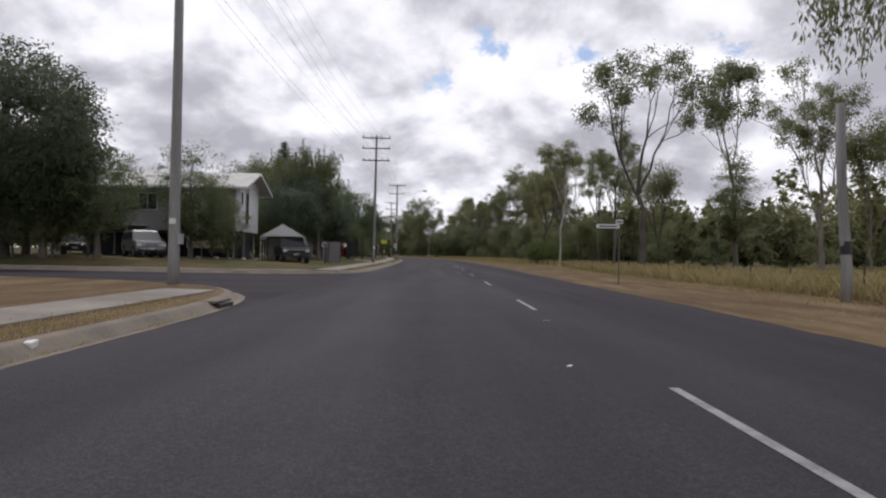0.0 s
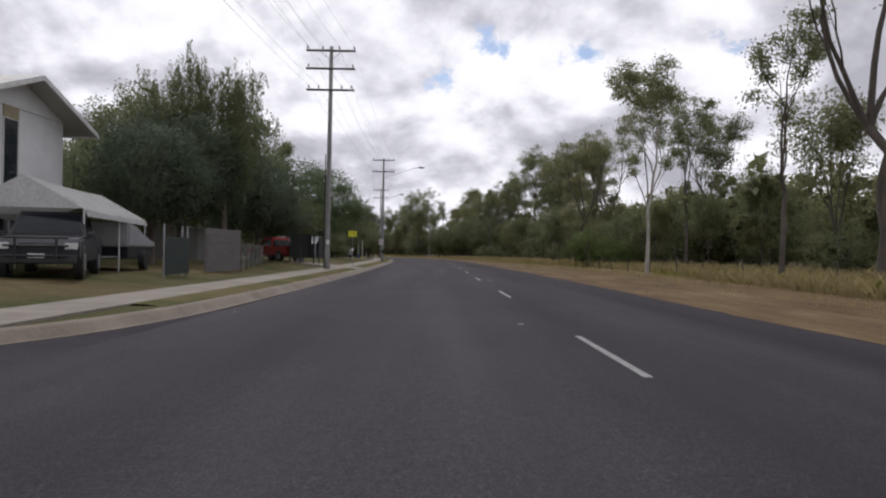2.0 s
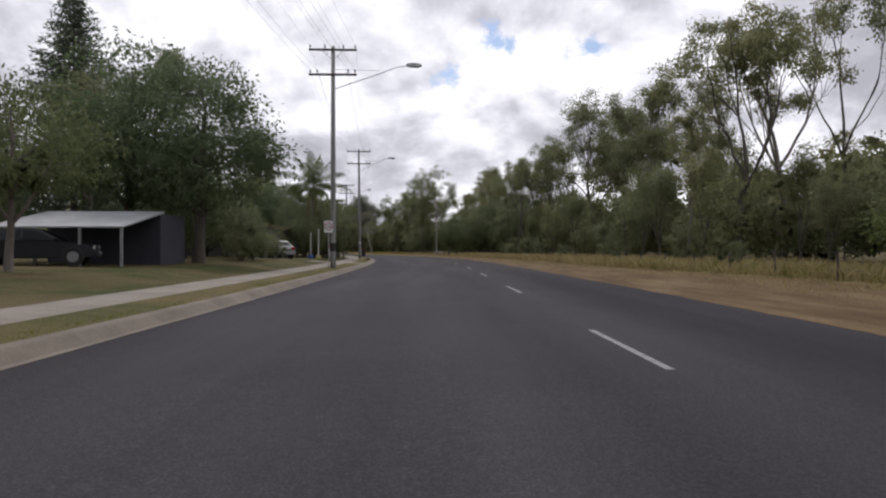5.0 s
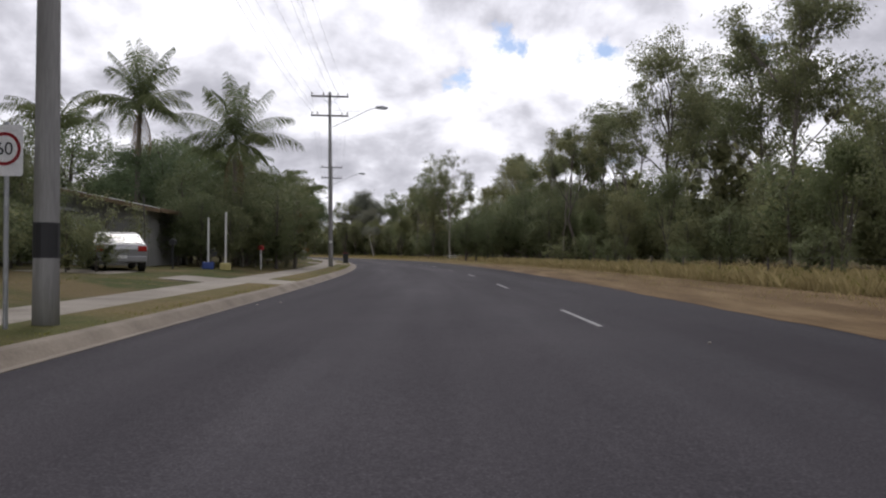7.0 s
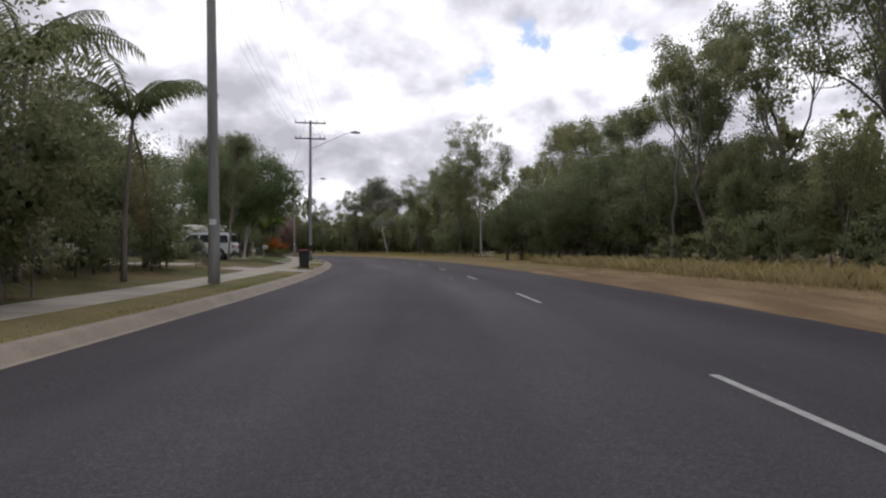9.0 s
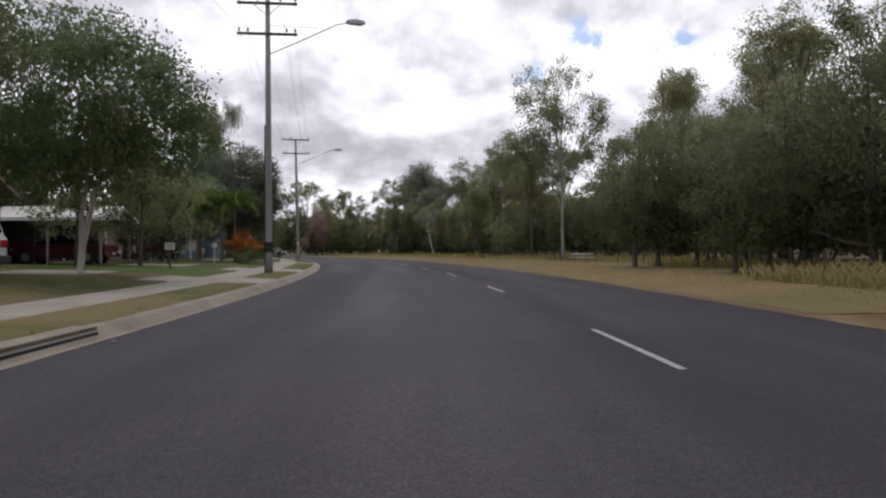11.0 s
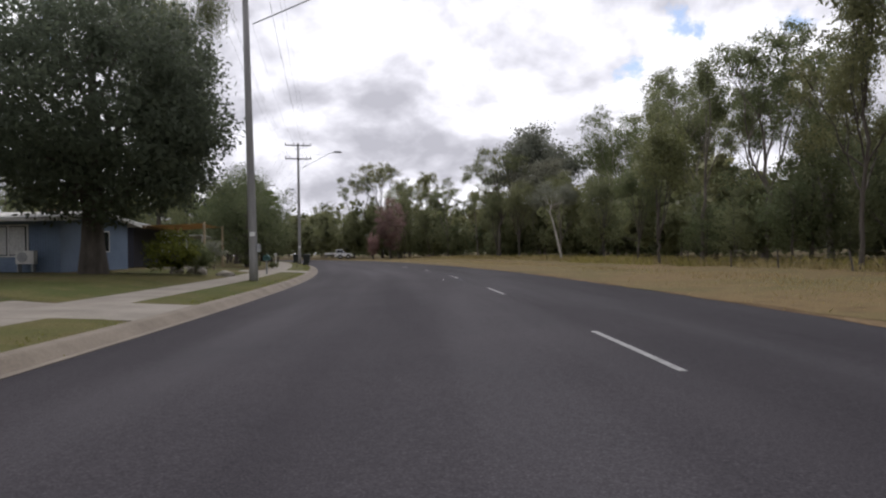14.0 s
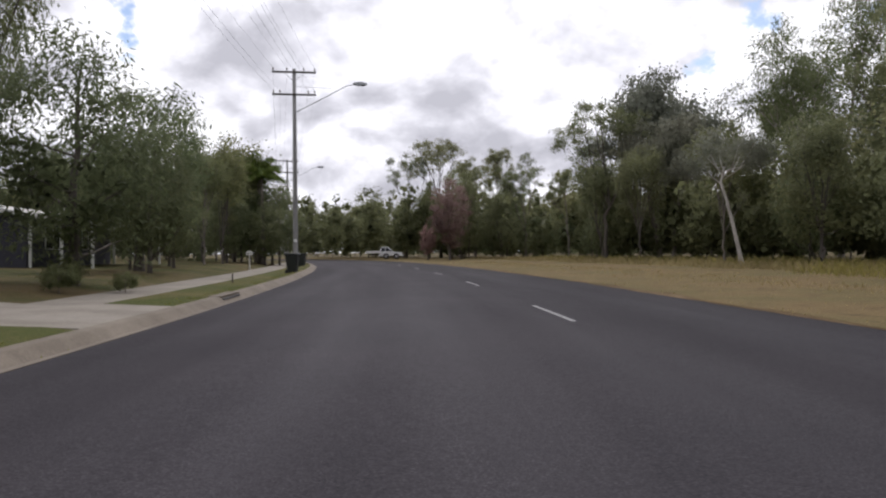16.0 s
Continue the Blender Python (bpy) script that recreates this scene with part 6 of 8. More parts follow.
def highset_house():
    t = thing("highset_house", (0, 0, 0.58), 0, "two-storey white weatherboard house with low gable roof and open underneath", "house")
    x0, x1, y0, y1 = -31.0, -16.0, 55.2, 61.6
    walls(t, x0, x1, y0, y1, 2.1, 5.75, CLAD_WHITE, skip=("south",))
    # south wall coloured grey on a white house, to carry its shaded side
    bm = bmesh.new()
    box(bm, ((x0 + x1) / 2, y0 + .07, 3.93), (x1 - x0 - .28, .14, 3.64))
    part("wall", bm, CLAD_GREY, t, "side wall of the white house, its shade painted grey")
    bm = bmesh.new()
    box(bm, ((x0 + x1) / 2, (y0 + y1) / 2, 2.0), (x1 - x0, y1 - y0, .18))
    part("floor_frame", bm, SIGN_BLACK, t, "dark floor bearers")
    gable_roof(t, x0, x1, y0, y1, 5.75, 1.15, 1.0, ROOF_PALE, "x", TRIM_WHITE, gables=CLAD_WHITE)
    window(t, (x1, 56.5, 4.75), (.55, 1.0), "+x", panes=1)
    window(t, (x1, 58.0, 4.0), (.9, 2.6), "+x", panes=1)
    bm = bmesh.new()
    box(bm, (x1 + .03, 58.0, 5.65), (.06, .9, .7))
    part("infill_panel", bm, BEIGE, t)
    for x in (-19.5, -23.0, -26.5):
        window(t, (x, y0, 4.3), (1.5, 1.3), "-y", panes=2)
    posts(t, [(x, y) for x in (-16.3, -19.8, -23.4, -27, -30.7) for y in (55.5, 58.4, 61.3)], -.1, 2.0, .07, GALV)
    bm = bmesh.new()
    box(bm, (-18.2, 55.5, 1.35), (3.6, .08, 1.25))
    part("screen", bm, BEIGE, t, "beige board screen")
    # dark walls and an added back sheet stand in for the undercroft's shade
    walls(t, -24.0, -16.6, 58.6, 61.4, -.1, 2.0, CLAD_DARK)
    bm = bmesh.new()
    box(bm, (-27.6, 61.5, .95), (6.9, .1, 2.1))
    part("undercroft_shade_sheet", bm, CLAD_DARK, t, "dark sheet put in for the shade under the house")
    bm = bmesh.new()
    tube(bm, [(x1 + .1, 55.4, 2.2), (x1 + .1, 55.4, 5.7)], .045, 8)
    part("downpipe", bm, TRIM_WHITE, t)
    bm = bmesh.new()
    box(bm, (-24.8, 53.6, 2.4), (3.6, 3.4, .1))
    part("awning", bm, ROOF_PALE, t, "pale side awning")
    posts(t, [(-26.4, 52.1), (-23.2, 52.1)], -.1, 2.36, .05, GALV, "awning_post")


highset_house()


def tent_carport():
    t = thing("canvas_carport", (-11.5, 51.3, 0.40), radians(11), "pale canvas gable carport on thin white poles", "carport")
    w, l, ev, pk = 1.55, 7.5, 1.85, 2.75
    for k in (-1, 1):
        bm = bmesh.new()
        pts = [(k * (w + .1), 0, ev - .22), (k * w, 0, ev), (0, 0, pk)]
        vs = []
        for y in (0, l * .33, l * .66, l):
            sagz = -.05 if 0 < y < l else 0
            vs.append([bm.verts.new((x, y, z + (sagz if i else 0))) for i, (x, _, z) in enumerate(pts)])
        for a, b in zip(vs, vs[1:]):
            for i in range(2):
                bm.faces.new((a[i], a[i + 1], b[i + 1], b[i]))
        bmesh.ops.solidify(bm, geom=bm.faces[:], thickness=0.02)
        part("canopy_side", bm, CANVAS, t)
    bm = bmesh.new()
    prism(bm, [(-w, ev), (w, ev), (0, pk)], "y", -.012, .012)
    part("gable_flap", bm, CANVAS, t)
    for y in (0, l * .5, l):
        for x in (-w, w):
            bm = bmesh.new()
            tube(bm, [(x, y, -.1), (x, y, ev)], .025, 6)
            part("pole", bm, TRIM_WHITE, t)


tent_carport()


def lowset_house(where, turn_deg, w, l, eave, rise, wall, roof, label, ridge="x", over=.7, wins=(), porch=None, fascia=None, gables=None):
    t = thing("house", where, radians(turn_deg), label, "house", "low houses")
    walls(t, -w / 2, w / 2, -l / 2, l / 2, -.3, eave, wall)
    gable_roof(t, -w / 2, w / 2, -l / 2, l / 2, eave, rise, over, roof, ridge, fascia, gables=gables or wall)
    for c, s, f, n in wins:
        window(t, c, s, f, panes=n)
    if porch:
        (px0, px1, py0, py1), mat = porch
        bm = bmesh.new()
        box(bm, ((px0 + px1) / 2, (py0 + py1) / 2, eave - .12), (px1 - px0, py1 - py0, .12))
        part("porch_roof", bm, mat, t)
        posts(t, [(px0 + .15, py0 + .15), ((px0 + px1) / 2, py0 + .15), (px1 - .15, py0 + .15), (px0 + .15, py1 - .15), (px1 - .15, py1 - .15)], -.2, eave - .18, .06, TRIM_WHITE, "porch_post")
    return t


def yard(s, d):
    p = spot(s, d)
    return p


# local x to the road's right, y along the road
def at_road(s, d):
    return tuple(yard(s, d)), math.degrees(heading(s))


w0, a0 = at_road(148.3, -17.9)
lowset_house(w0, a0, 10, 6, 2.6, 1.0, CLAD_GREY, ROOF_GREY, "low grey fibro house with a rusty iron roof and shaded porch", "y",
             wins=(((5.0, 0.5, 1.5), (1.6, 1.1), "+x", 2), ((-1.5, -3.0, 1.4), (1.4, 1.1), "-y", 2)), porch=((-5.0, 1.8, -6.2, -3.0), ROOF_GREY), fascia=TRIM_BROWN)
lowset_house((-34.5, 199.3, ground_at(-34.5, 199.3)), 14.4, 11, 5.1, 3.2, 1.05, CLAD_DARK, ROOF_GREY, "dark house with a grey iron roof and white gable", "x", over=.5,
             wins=(((5.5, 0, 1.5), (1.8, 1.1), "+x", 3), ((2.0, -2.55, 1.5), (1.5, 1.1), "-y", 2)), gables=CLAD_WHITE, fascia=TRIM_BROWN)


def pale_carport(x, y, turn):
    t = thing("carport", (x, y, ground_at(x, y)), radians(turn), "open carport with a pale pitched roof beside a house", "carport")
    gable_roof(t, -2.6, 2.6, -2.2, 2.2, 2.25, .6, .3, ROOF_PALE, "x", TRIM_WHITE, gables=CLAD_WHITE)
    posts(t, [(a, b) for a in (-2.45, 0, 2.45) for b in (-2.1, 2.1)], -.2, 2.25, .05, GALV)
    bm = bmesh.new()
    box(bm, (-2.55, 0, 1.05), (.1, 4.2, 2.4))
    part("back_wall", bm, CLAD_DARK, t)


pale_carport(-31.0, 209.0, 14.4)
w0, a0 = at_road(229.5, -25.5)
lowset_house(w0, a0, 9, 8, 2.5, 1.1, CLAD_DARK, ROOF_PALE, "low house with pale roof behind garden trees", "y", over=.6,
             wins=(((4.5, 1.5, 1.4), (1.6, 1.1), "+x", 2),), porch=((4.5, 7.4, -3.8, 2.5), ROOF_PALE))
w0, a0 = at_road(242.5, -22.0)
lowset_house(w0, a0, 9, 9, 2.5, 1.2, BRICK_TAN, ROOF_PALE, "tan brick house with a pale roof behind palms", "y", over=.6, wins=(((4.5, 1.5, 1.4), (1.6, 1.1), "+x", 2),),
             porch=((4.5, 7.2, -4.4, 0.5), ROOF_PALE))
h = lowset_house((-45.4, 250.0, ground_at(-45.4, 250.0)), 17, 6.0, 7.0, 2.3, .42, CLAD_BLUE, ROOF_PALE, "blue fibro house with curtained windows and pale roof", "x", over=.55,
                 wins=(((.8, -3.5, 1.35), (1.65, 1.35), "-y", 2), ((3.0, .6, 1.35), (1.2, 1.0), "+x", 2)), fascia=TRIM_WHITE)
for x in (.05, .85):
    bm = bmesh.new()
    prism(bm, [(x + .075 * k, -3.55 - .016 * (k % 2)) for k in range(10)] + [(x + .075 * k, -3.54 - .016 * (k % 2)) for k in range(9, -1, -1)], "z", .75, 1.95)
    part("curtain", bm, CANVAS, h, "pale drawn curtain")
bm = bmesh.new()
box(bm, (1.75, -3.85, .62), (.78, .3, .58), None, .02)
unit = part("air_conditioner", bm, TRIM_WHITE, h, "white outdoor air conditioning unit")
bm = bmesh.new()
bmesh.ops.create_cone(bm, cap_ends=True, segments=18, radius1=.22, radius2=.22, depth=.02, matrix=Matrix.Translation((1.65, -4.01, .62)) @ Matrix.Rotation(radians(90), 4, "X"))
part("fan_grille", bm, GALV, unit)
for x in (1.45, 2.05):
    bm = bmesh.new()
    box(bm, (x, -3.85, .16), (.05, .28, .36))
    part("foot", bm, GALV, unit)
w0, a0 = at_road(272.0, -18.6)
# closed walls coloured dark in place of the garage's shaded opening
g = lowset_house(w0, a0, 7.5, 8.5, 2.45, .9, CLAD_DARK, ROOF_GREY, "garage house with walls dark for its shaded opening, brown fascia and pale cladding", "y", over=.8, fascia=TRIM_BROWN)
bm = bmesh.new()
box(bm, (3.83, 3.2, 1.05), (.08, 1.3, 2.6))
part("cladding_panel", bm, CLAD_WHITE, g)
w0, a0 = at_road(297.0, -21.5)
lowset_house(w0, a0, 8.5, 12, 2.5, .8, CLAD_DARK, ROOF_PALE, "brown house with a deep shaded verandah", "y", over=.5,
             wins=(((4.25, 2.0, 1.4), (1.8, 1.1), "+x", 2), ((4.25, -3.0, 1.4), (1.8, 1.1), "+x", 2)), porch=((4.3, 7.4, -6.2, 6.2), ROOF_PALE))


def shade_sail():
    """A tan cloth stretched from the garage eave to two timber posts on the lawn."""
    t = thing("shade_sail", (0, 0, 0), 0, "tan shade sail on pale timber posts beside a garage", "shade sail")
    ends = [spot(266.8, -14.2), spot(267.9, -10.9), spot(272.7, -10.5), spot(275.6, -14.3)]
    tops = [2.95, 3.1, 3.0, 2.9]
    n = 10
    vs, fs = [], []
    for i in range(n + 1):
        for j in range(n + 1):
            u, v = i / n, j / n
            p = (ends[0] * (1 - u) + ends[1] * u) * (1 - v) + (ends[3] * (1 - u) + ends[2] * u) * v
            z = (tops[0] * (1 - u) + tops[1] * u) * (1 - v) + (tops[3] * (1 - u) + tops[2] * u) * v - 0.9 * u * (1 - u) * v * (1 - v) * 4 * 0.5
            mid = (ends[0] + ends[1] + ends[2] + ends[3]) / 4
            pull = 1 - 0.10 * (4 * u * (1 - u) * (1 - 4 * v * (1 - v)) + 4 * v * (1 - v) * (1 - 4 * u * (1 - u)))
            vs.append((mid.x + (p.x - mid.x) * pull, mid.y + (p.y - mid.y) * pull, z))
    for i in range(n):
        for j in range(n):
            a = i * (n + 1) + j
            fs.append((a, a + n + 1, a + n + 2, a + 1))
    bm = bmesh.new()
    bv = [bm.verts.new(v) for v in vs]
    for q in fs:
        bm.faces.new([bv[k] for k in q])
    bmesh.ops.solidify(bm, geom=bm.faces[:], thickness=0.012)
    part("sail", bm, SAIL_TAN, t, smooth=True)
    for e, z in zip(ends[1:3], tops[1:3]):
        bm = bmesh.new()
        tube(bm, [(e.x, e.y, e.z - .2), (e.x, e.y, z + .08)], [.075, .07], 10)
        part("post", bm, POST_PINE, t, "pale timber post")
    for a, b in zip(ends, tops):
        bm = bmesh.new()
        tube(bm, [(a.x, a.y, b - .02), (a.x, a.y, b + .05)], .03, 6)
        part("ring", bm, GALV, t)


shade_sail()


def low_shed():
    t = thing("long_carport", (-16.2, 109.5, 0.6), radians(4), "long low carport with a grey ribbed iron roof", "carport")
    bm = bmesh.new()
    prism(bm, [(-2.2, 1.4), (-2.2, 1.46), (2.6, 2.3), (2.6, 2.2)], "x", -2.7, 2.5)
    part("roof", bm, ROOF_GREY, t)
    posts(t, [(x, -2.1) for x in (-2.6, -.9, .8, 2.4)], -.2, 1.4, .05, GALV)
    walls(t, -2.6, 2.4, 2.4, 6.0, -.2, 2.2, CLAD_DARK)


low_shed()


# ---- street furniture ----
def letters(txt, size, mat, parent, where, turn, name="lettering"):
    cu = bpy.data.curves.new(name, "FONT")
    cu.body, cu.size, cu.align_x, cu.align_y, cu.extrude = txt, size, "CENTER", "CENTER", 0.002
    tmp = bpy.data.objects.new(name, cu)
    me = bpy.data.meshes.new_from_object(tmp)
    bpy.data.objects.remove(tmp)
    me.materials.clear()
    me.materials.append(mat)
    o = new(name, me)
    o.parent = parent
    o.matrix_basis = Matrix.Translation(where) @ turn
    return o


FACE_BACK = Matrix.Rotation(radians(90), 4, "X")


def plate(bm, w, h, y, z, r=.04, thick=.006):
    pts = []
    for cx, cz, a0 in ((w / 2 - r, h / 2 - r, 0), (-w / 2 + r, h / 2 - r, 90), (-w / 2 + r, -h / 2 + r, 180), (w / 2 - r, -h / 2 + r, 270)):
        for k in range(4):
            a = radians(a0 + 30 * k)
            pts.append((cx + r * math.cos(a), z + cz + r * math.sin(a)))
    prism(bm, pts, "y", y - thick, y)


def speed_sign():
    t = thing("speed_sign", spot(120.9, -5.68), heading(121) + radians(-3), "white speed limit sign with red ring on a steel post", "road sign")
    bm = bmesh.new()
    tube(bm, [(0, .04, -.2), (0, .04, 2.75)], .032, 8)
    part("post", bm, GALV, t)
    bm = bmesh.new()
    plate(bm, .5, .68, 0, 2.37)
    panel = part("panel", bm, SIGN_WHITE, t)
    bm = bmesh.new()
    n = 40
    for r0, r1 in ((.178, .222),):
        a = [bm.verts.new((r0 * math.cos(6.2832 * k / n), -.010, 2.39 + r0 * math.sin(6.2832 * k / n))) for k in range(n)]
        b = [bm.verts.new((r1 * math.cos(6.2832 * k / n), -.010, 2.39 + r1 * math.sin(6.2832 * k / n))) for k in range(n)]
        for k in range(n):
            bm.faces.new((a[k], b[k], b[(k + 1) % n], a[(k + 1) % n]))
    bmesh.ops.solidify(bm, geom=bm.faces[:], thickness=.003)
    part("ring", bm, SIGN_RED, panel)
    letters("60", .24, SIGN_BLACK, panel, (0, -.012, 2.385), FACE_BACK, "numerals")


speed_sign()


def bus_sign():
    t = thing("bus_stop_sign", spot(84.9, -5.92), heading(84), "bright yellow bus stop sign on a thin steel post", "road sign")
    bm = bmesh.new()
    tube(bm, [(0, .03, -.2), (0, .03, 2.72)], .026, 8)
    part("post", bm, GALV, t)
    bm = bmesh.new()
    plate(bm, .62, .43, 0, 2.42, .02)
    panel = part("panel", bm, SIGN_YELLOW, t)
    letters("BUS", .17, SIGN_BLACK, panel, (0, -.010, 2.51), FACE_BACK)
    letters("STOP", .17, SIGN_BLACK, panel, (0, -.010, 2.33), FACE_BACK)
    bm = bmesh.new()
    plate(bm, .17, .2, -.005, 1.25, .01)
    part("timetable", bm, SIGN_WHITE, t, "small white plate")


bus_sign()


def bus_shelter():
    t = thing("bus_shelter", spot(84.33, -9.35), heading(84), "dark steel bus shelter with curved roof and mesh screens", "bus shelter")
    w, l = 1.7, 2.45
    for x in (w / 2, -w / 2):
        for y in (-l / 2, l / 2):
            bm = bmesh.new()
            box(bm, (x, y, 1.2), (.08, .08, 2.5), None, .008)
            part("post", bm, SHELTER_GREEN, t)
    bm = bmesh.new()
    arc = [(-1.05, 2.42), (-.6, 2.6), (0, 2.68), (.6, 2.62), (1.2, 2.47)]
    prism(bm, arc + [(x, z - .06) for x, z in arc[::-1]], "y", -1.4, 1.4)
    part("roof", bm, SHELTER_GREEN, t)
    for nm, c, s in (("back_screen", (-w / 2, 0, 1.25), (.03, l - .1, 1.75)), ("side_screen", (-.25, l / 2, 1.25), (w * .62, .03, 1.75)), ("side_screen", (-.2, -l / 2, 1.25), (w * .70, .03, 1.75))):
        bm = bmesh.new()
        box(bm, c, s)
        part(nm, bm, SIGN_BLACK, t)
    bench = new("bench")
    bench.parent = t
    bm = bmesh.new()
    box(bm, (-.35, 0, .46), (.42, 1.9, .05), None, .01)
    part("seat", bm, GALV, bench)
    for y in (-.8, .8):
        bm = bmesh.new()
        box(bm, (-.35, y, .2), (.36, .06, .5), None, .006)
        part("leg", bm, GALV, bench)
    bm = bmesh.new()
    box(bm, (.0, -1.9, .55), (.09, .09, 1.3), None, .01)
    part("side_post", bm, FENCE_WOOD, t, "grey timber marker post")


bus_shelter()
pad = thing("bus_stop_pad", (0, 0, 0), 0, "concrete standing pad round the bus shelter", "pavement", kind="structure")
for i in range(3):
    o = new("slab", slab_mesh("slab", 81.5 + 1.9 * i, 83.4 + 1.9 * i, -10.1, -7.2, up=0.016))
    o.parent = pad


def wheelie_bin(p, turn, lid, label):
    t = thing("wheelie_bin", p, turn, label, "bin", "wheelie bins")
    bm = bmesh.new()
    lo, hi = [(-.21, -.22), (.21, -.22), (.21, .24), (-.21, .24)], [(-.28, -.32), (.28, -.32), (.28, .34), (-.28, .34)]
    A = [bm.verts.new((x, y, .05)) for x, y in lo]
    B = [bm.verts.new((x, y, .96)) for x, y in hi]
    bm.faces.new(A[::-1])
    bm.faces.new(B)
    for k in range(4):
        bm.faces.new((A[k], A[(k + 1) % 4], B[(k + 1) % 4], B[k]))
    bmesh.ops.bevel(bm, geom=bm.edges[:], offset=.03, segments=2, affect="EDGES")
    part("body", bm, BIN_GREEN, t)
    bm = bmesh.new()
    box(bm, (0, 0.02, .955), (.60, .72, .05), None, .015)
    part("rim", bm, BIN_GREEN, t)
    bm = bmesh.new()
    box(bm, (0, 0.02, 1.005), (.59, .74, .07), Matrix.Rotation(radians(2), 3, "X"), .03)
    part("lid", bm, lid, t)
    bm = bmesh.new()
    tube(bm, [(-.2, .42, .95), (.2, .42, .95)], .02, 6)
    part("handle", bm, BIN_GREEN, t)
    for x in (-.25, .25):
        bm = bmesh.new()
        bmesh.ops.create_cone(bm, cap_ends=True, segments=14, radius1=.10, radius2=.10, depth=.05, matrix=Matrix.Translation((x, .25, .10)) @ Matrix.Rotation(radians(90), 4, "Y"))
        part("wheel", bm, TYRE, t)


wheelie_bin(spot(182.2, -5.3, 0.01), heading(182) + radians(178), BIN_RED, "dark green wheelie bin with red lid by the kerb")
wheelie_bin(spot(293.0, -4.95, 0.01), heading(293) + radians(80), BIN_GREEN, "dark wheelie bin standing at the kerb")
wheelie_bin(spot(311.0, -5.4, 0.01), heading(311) + radians(80), BIN_GREEN, "dark wheelie bin further along the kerb")


def mailbox(x, y, turn, box_mat, post_mat, h, label, size=(.26, .36, .26)):
    t = thing("mailbox", (x, y, ground_at(x, y)), turn, label, "mailbox", "front yard mailboxes")
    bm = bmesh.new()
    box(bm, (0, 0, h / 2 - .1), (.07, .07, h + .2), None, .006)
    part("post", bm, post_mat, t)
    bm = bmesh.new()
    sx, sy, sz = size
    prism(bm, [(-sx / 2, h), (sx / 2, h), (sx / 2, h + sz * .7), (0, h + sz), (-sx / 2, h + sz * .7)], "y", -sy / 2, sy / 2)
    b = part("box", bm, box_mat, t)
    bm = bmesh.new()
    box(bm, (0, -sy / 2 - .004, h + sz * .45), (sx * .7, .008, .04))
    part("slot", bm, SIGN_BLACK, b)


mailbox(-12.7, 149.8, .1, SIGN_RED, TRIM_WHITE, 1.05, "red mailbox on a white post")
mailbox(-14.2, 141.6, .2, BLACK_STEEL, BLACK_STEEL, 1.05, "dark metal mailbox on a black post")
mailbox(-27.2, 217.9, .3, TRIM_WHITE, TRIM_WHITE, 1.0, "white mailbox on a white post")
o = thing("stake", (-43.1, 272.7, ground_at(-43.1, 272.7)), .4, "short timber stake at the lawn edge", "stake")
bm = bmesh.new()
tube(bm, [(0, 0, -.1), (.01, 0, .3)], [.035, .03], 6)
part("peg", bm, FENCE_WOOD, o)
mailbox(-52.9, 287.2, .5, TRIM_WHITE, TRIM_WHITE, .9, "white mailbox on a white post by the footpath", (.34, .3, .26))
mailbox(-36.0, 255.5, .4, paint("teal_mailbox_paint", (0.06, 0.16, 0.15), 0.5), GALV, .72, "teal metal mailbox on a steel post", (.34, .3, .3))
mailbox(-24.4, 188.9, .2, TRIM_WHITE, FENCE_WOOD, 1.15, "white house-shaped mailbox behind a clipped shrub", (.5, .4, .3))


def sign_stake(x, y, label):
    t = thing("small_sign", (x, y, ground_at(x, y)), .2, label, "sign")
    bm = bmesh.new()
    box(bm, (0, 0, .4), (.05, .05, .95))
    part("stake", bm, BLACK_STEEL, t)
    bm = bmesh.new()
    box(bm, (0, -.03, 1.0), (.42, .02, .3), None, .004)
    p = part("panel", bm, SIGN_WHITE, t)
    for k in range(3):
        bm = bmesh.new()
        box(bm, (0, -.043, 1.08 - .08 * k), (.3, .006, .025))
        part("text_bar", bm, SIGN_BLACK, p)


sign_stake(-22.8, 204.5, "small white notice on a black stake in the lawn")


def white_posts():
    for dx, dy, h, m, lab in ((0, 0, 2.35, BLUE_PLASTIC, "white pole standing in a blue plastic tub"), (.55, .75, 2.7, YELLOW_PLASTIC, "white pole standing in a cream plastic tub")):
        x, y = -13.3 + dx, 143.4 + dy
        t = thing("marker_pole", (x, y, ground_at(x, y)), .3, lab, "pole", "white poles in tubs")
        bm = bmesh.new()
        tube(bm, [(0, 0, .1), (0, 0, h)], .045, 10)
        part("pole", bm, TRIM_WHITE, t)
        bm = bmesh.new()
        box(bm, (0, 0, .16), (.5, .45, .34), None, .05)
        part("tub", bm, m, t)


white_posts()
t = thing("rusty_pole", (-14.9, 140.4, ground_at(-14.9, 140.4)), 0, "thin rusty steel pole in a front yard", "pole")
bm = bmesh.new()
tube(bm, [(0, 0, -.1), (0.02, 0, 1.5), (-.05, 0, 3.1)], .03, 6)
part("shaft", bm, ARM_WOOD, t)


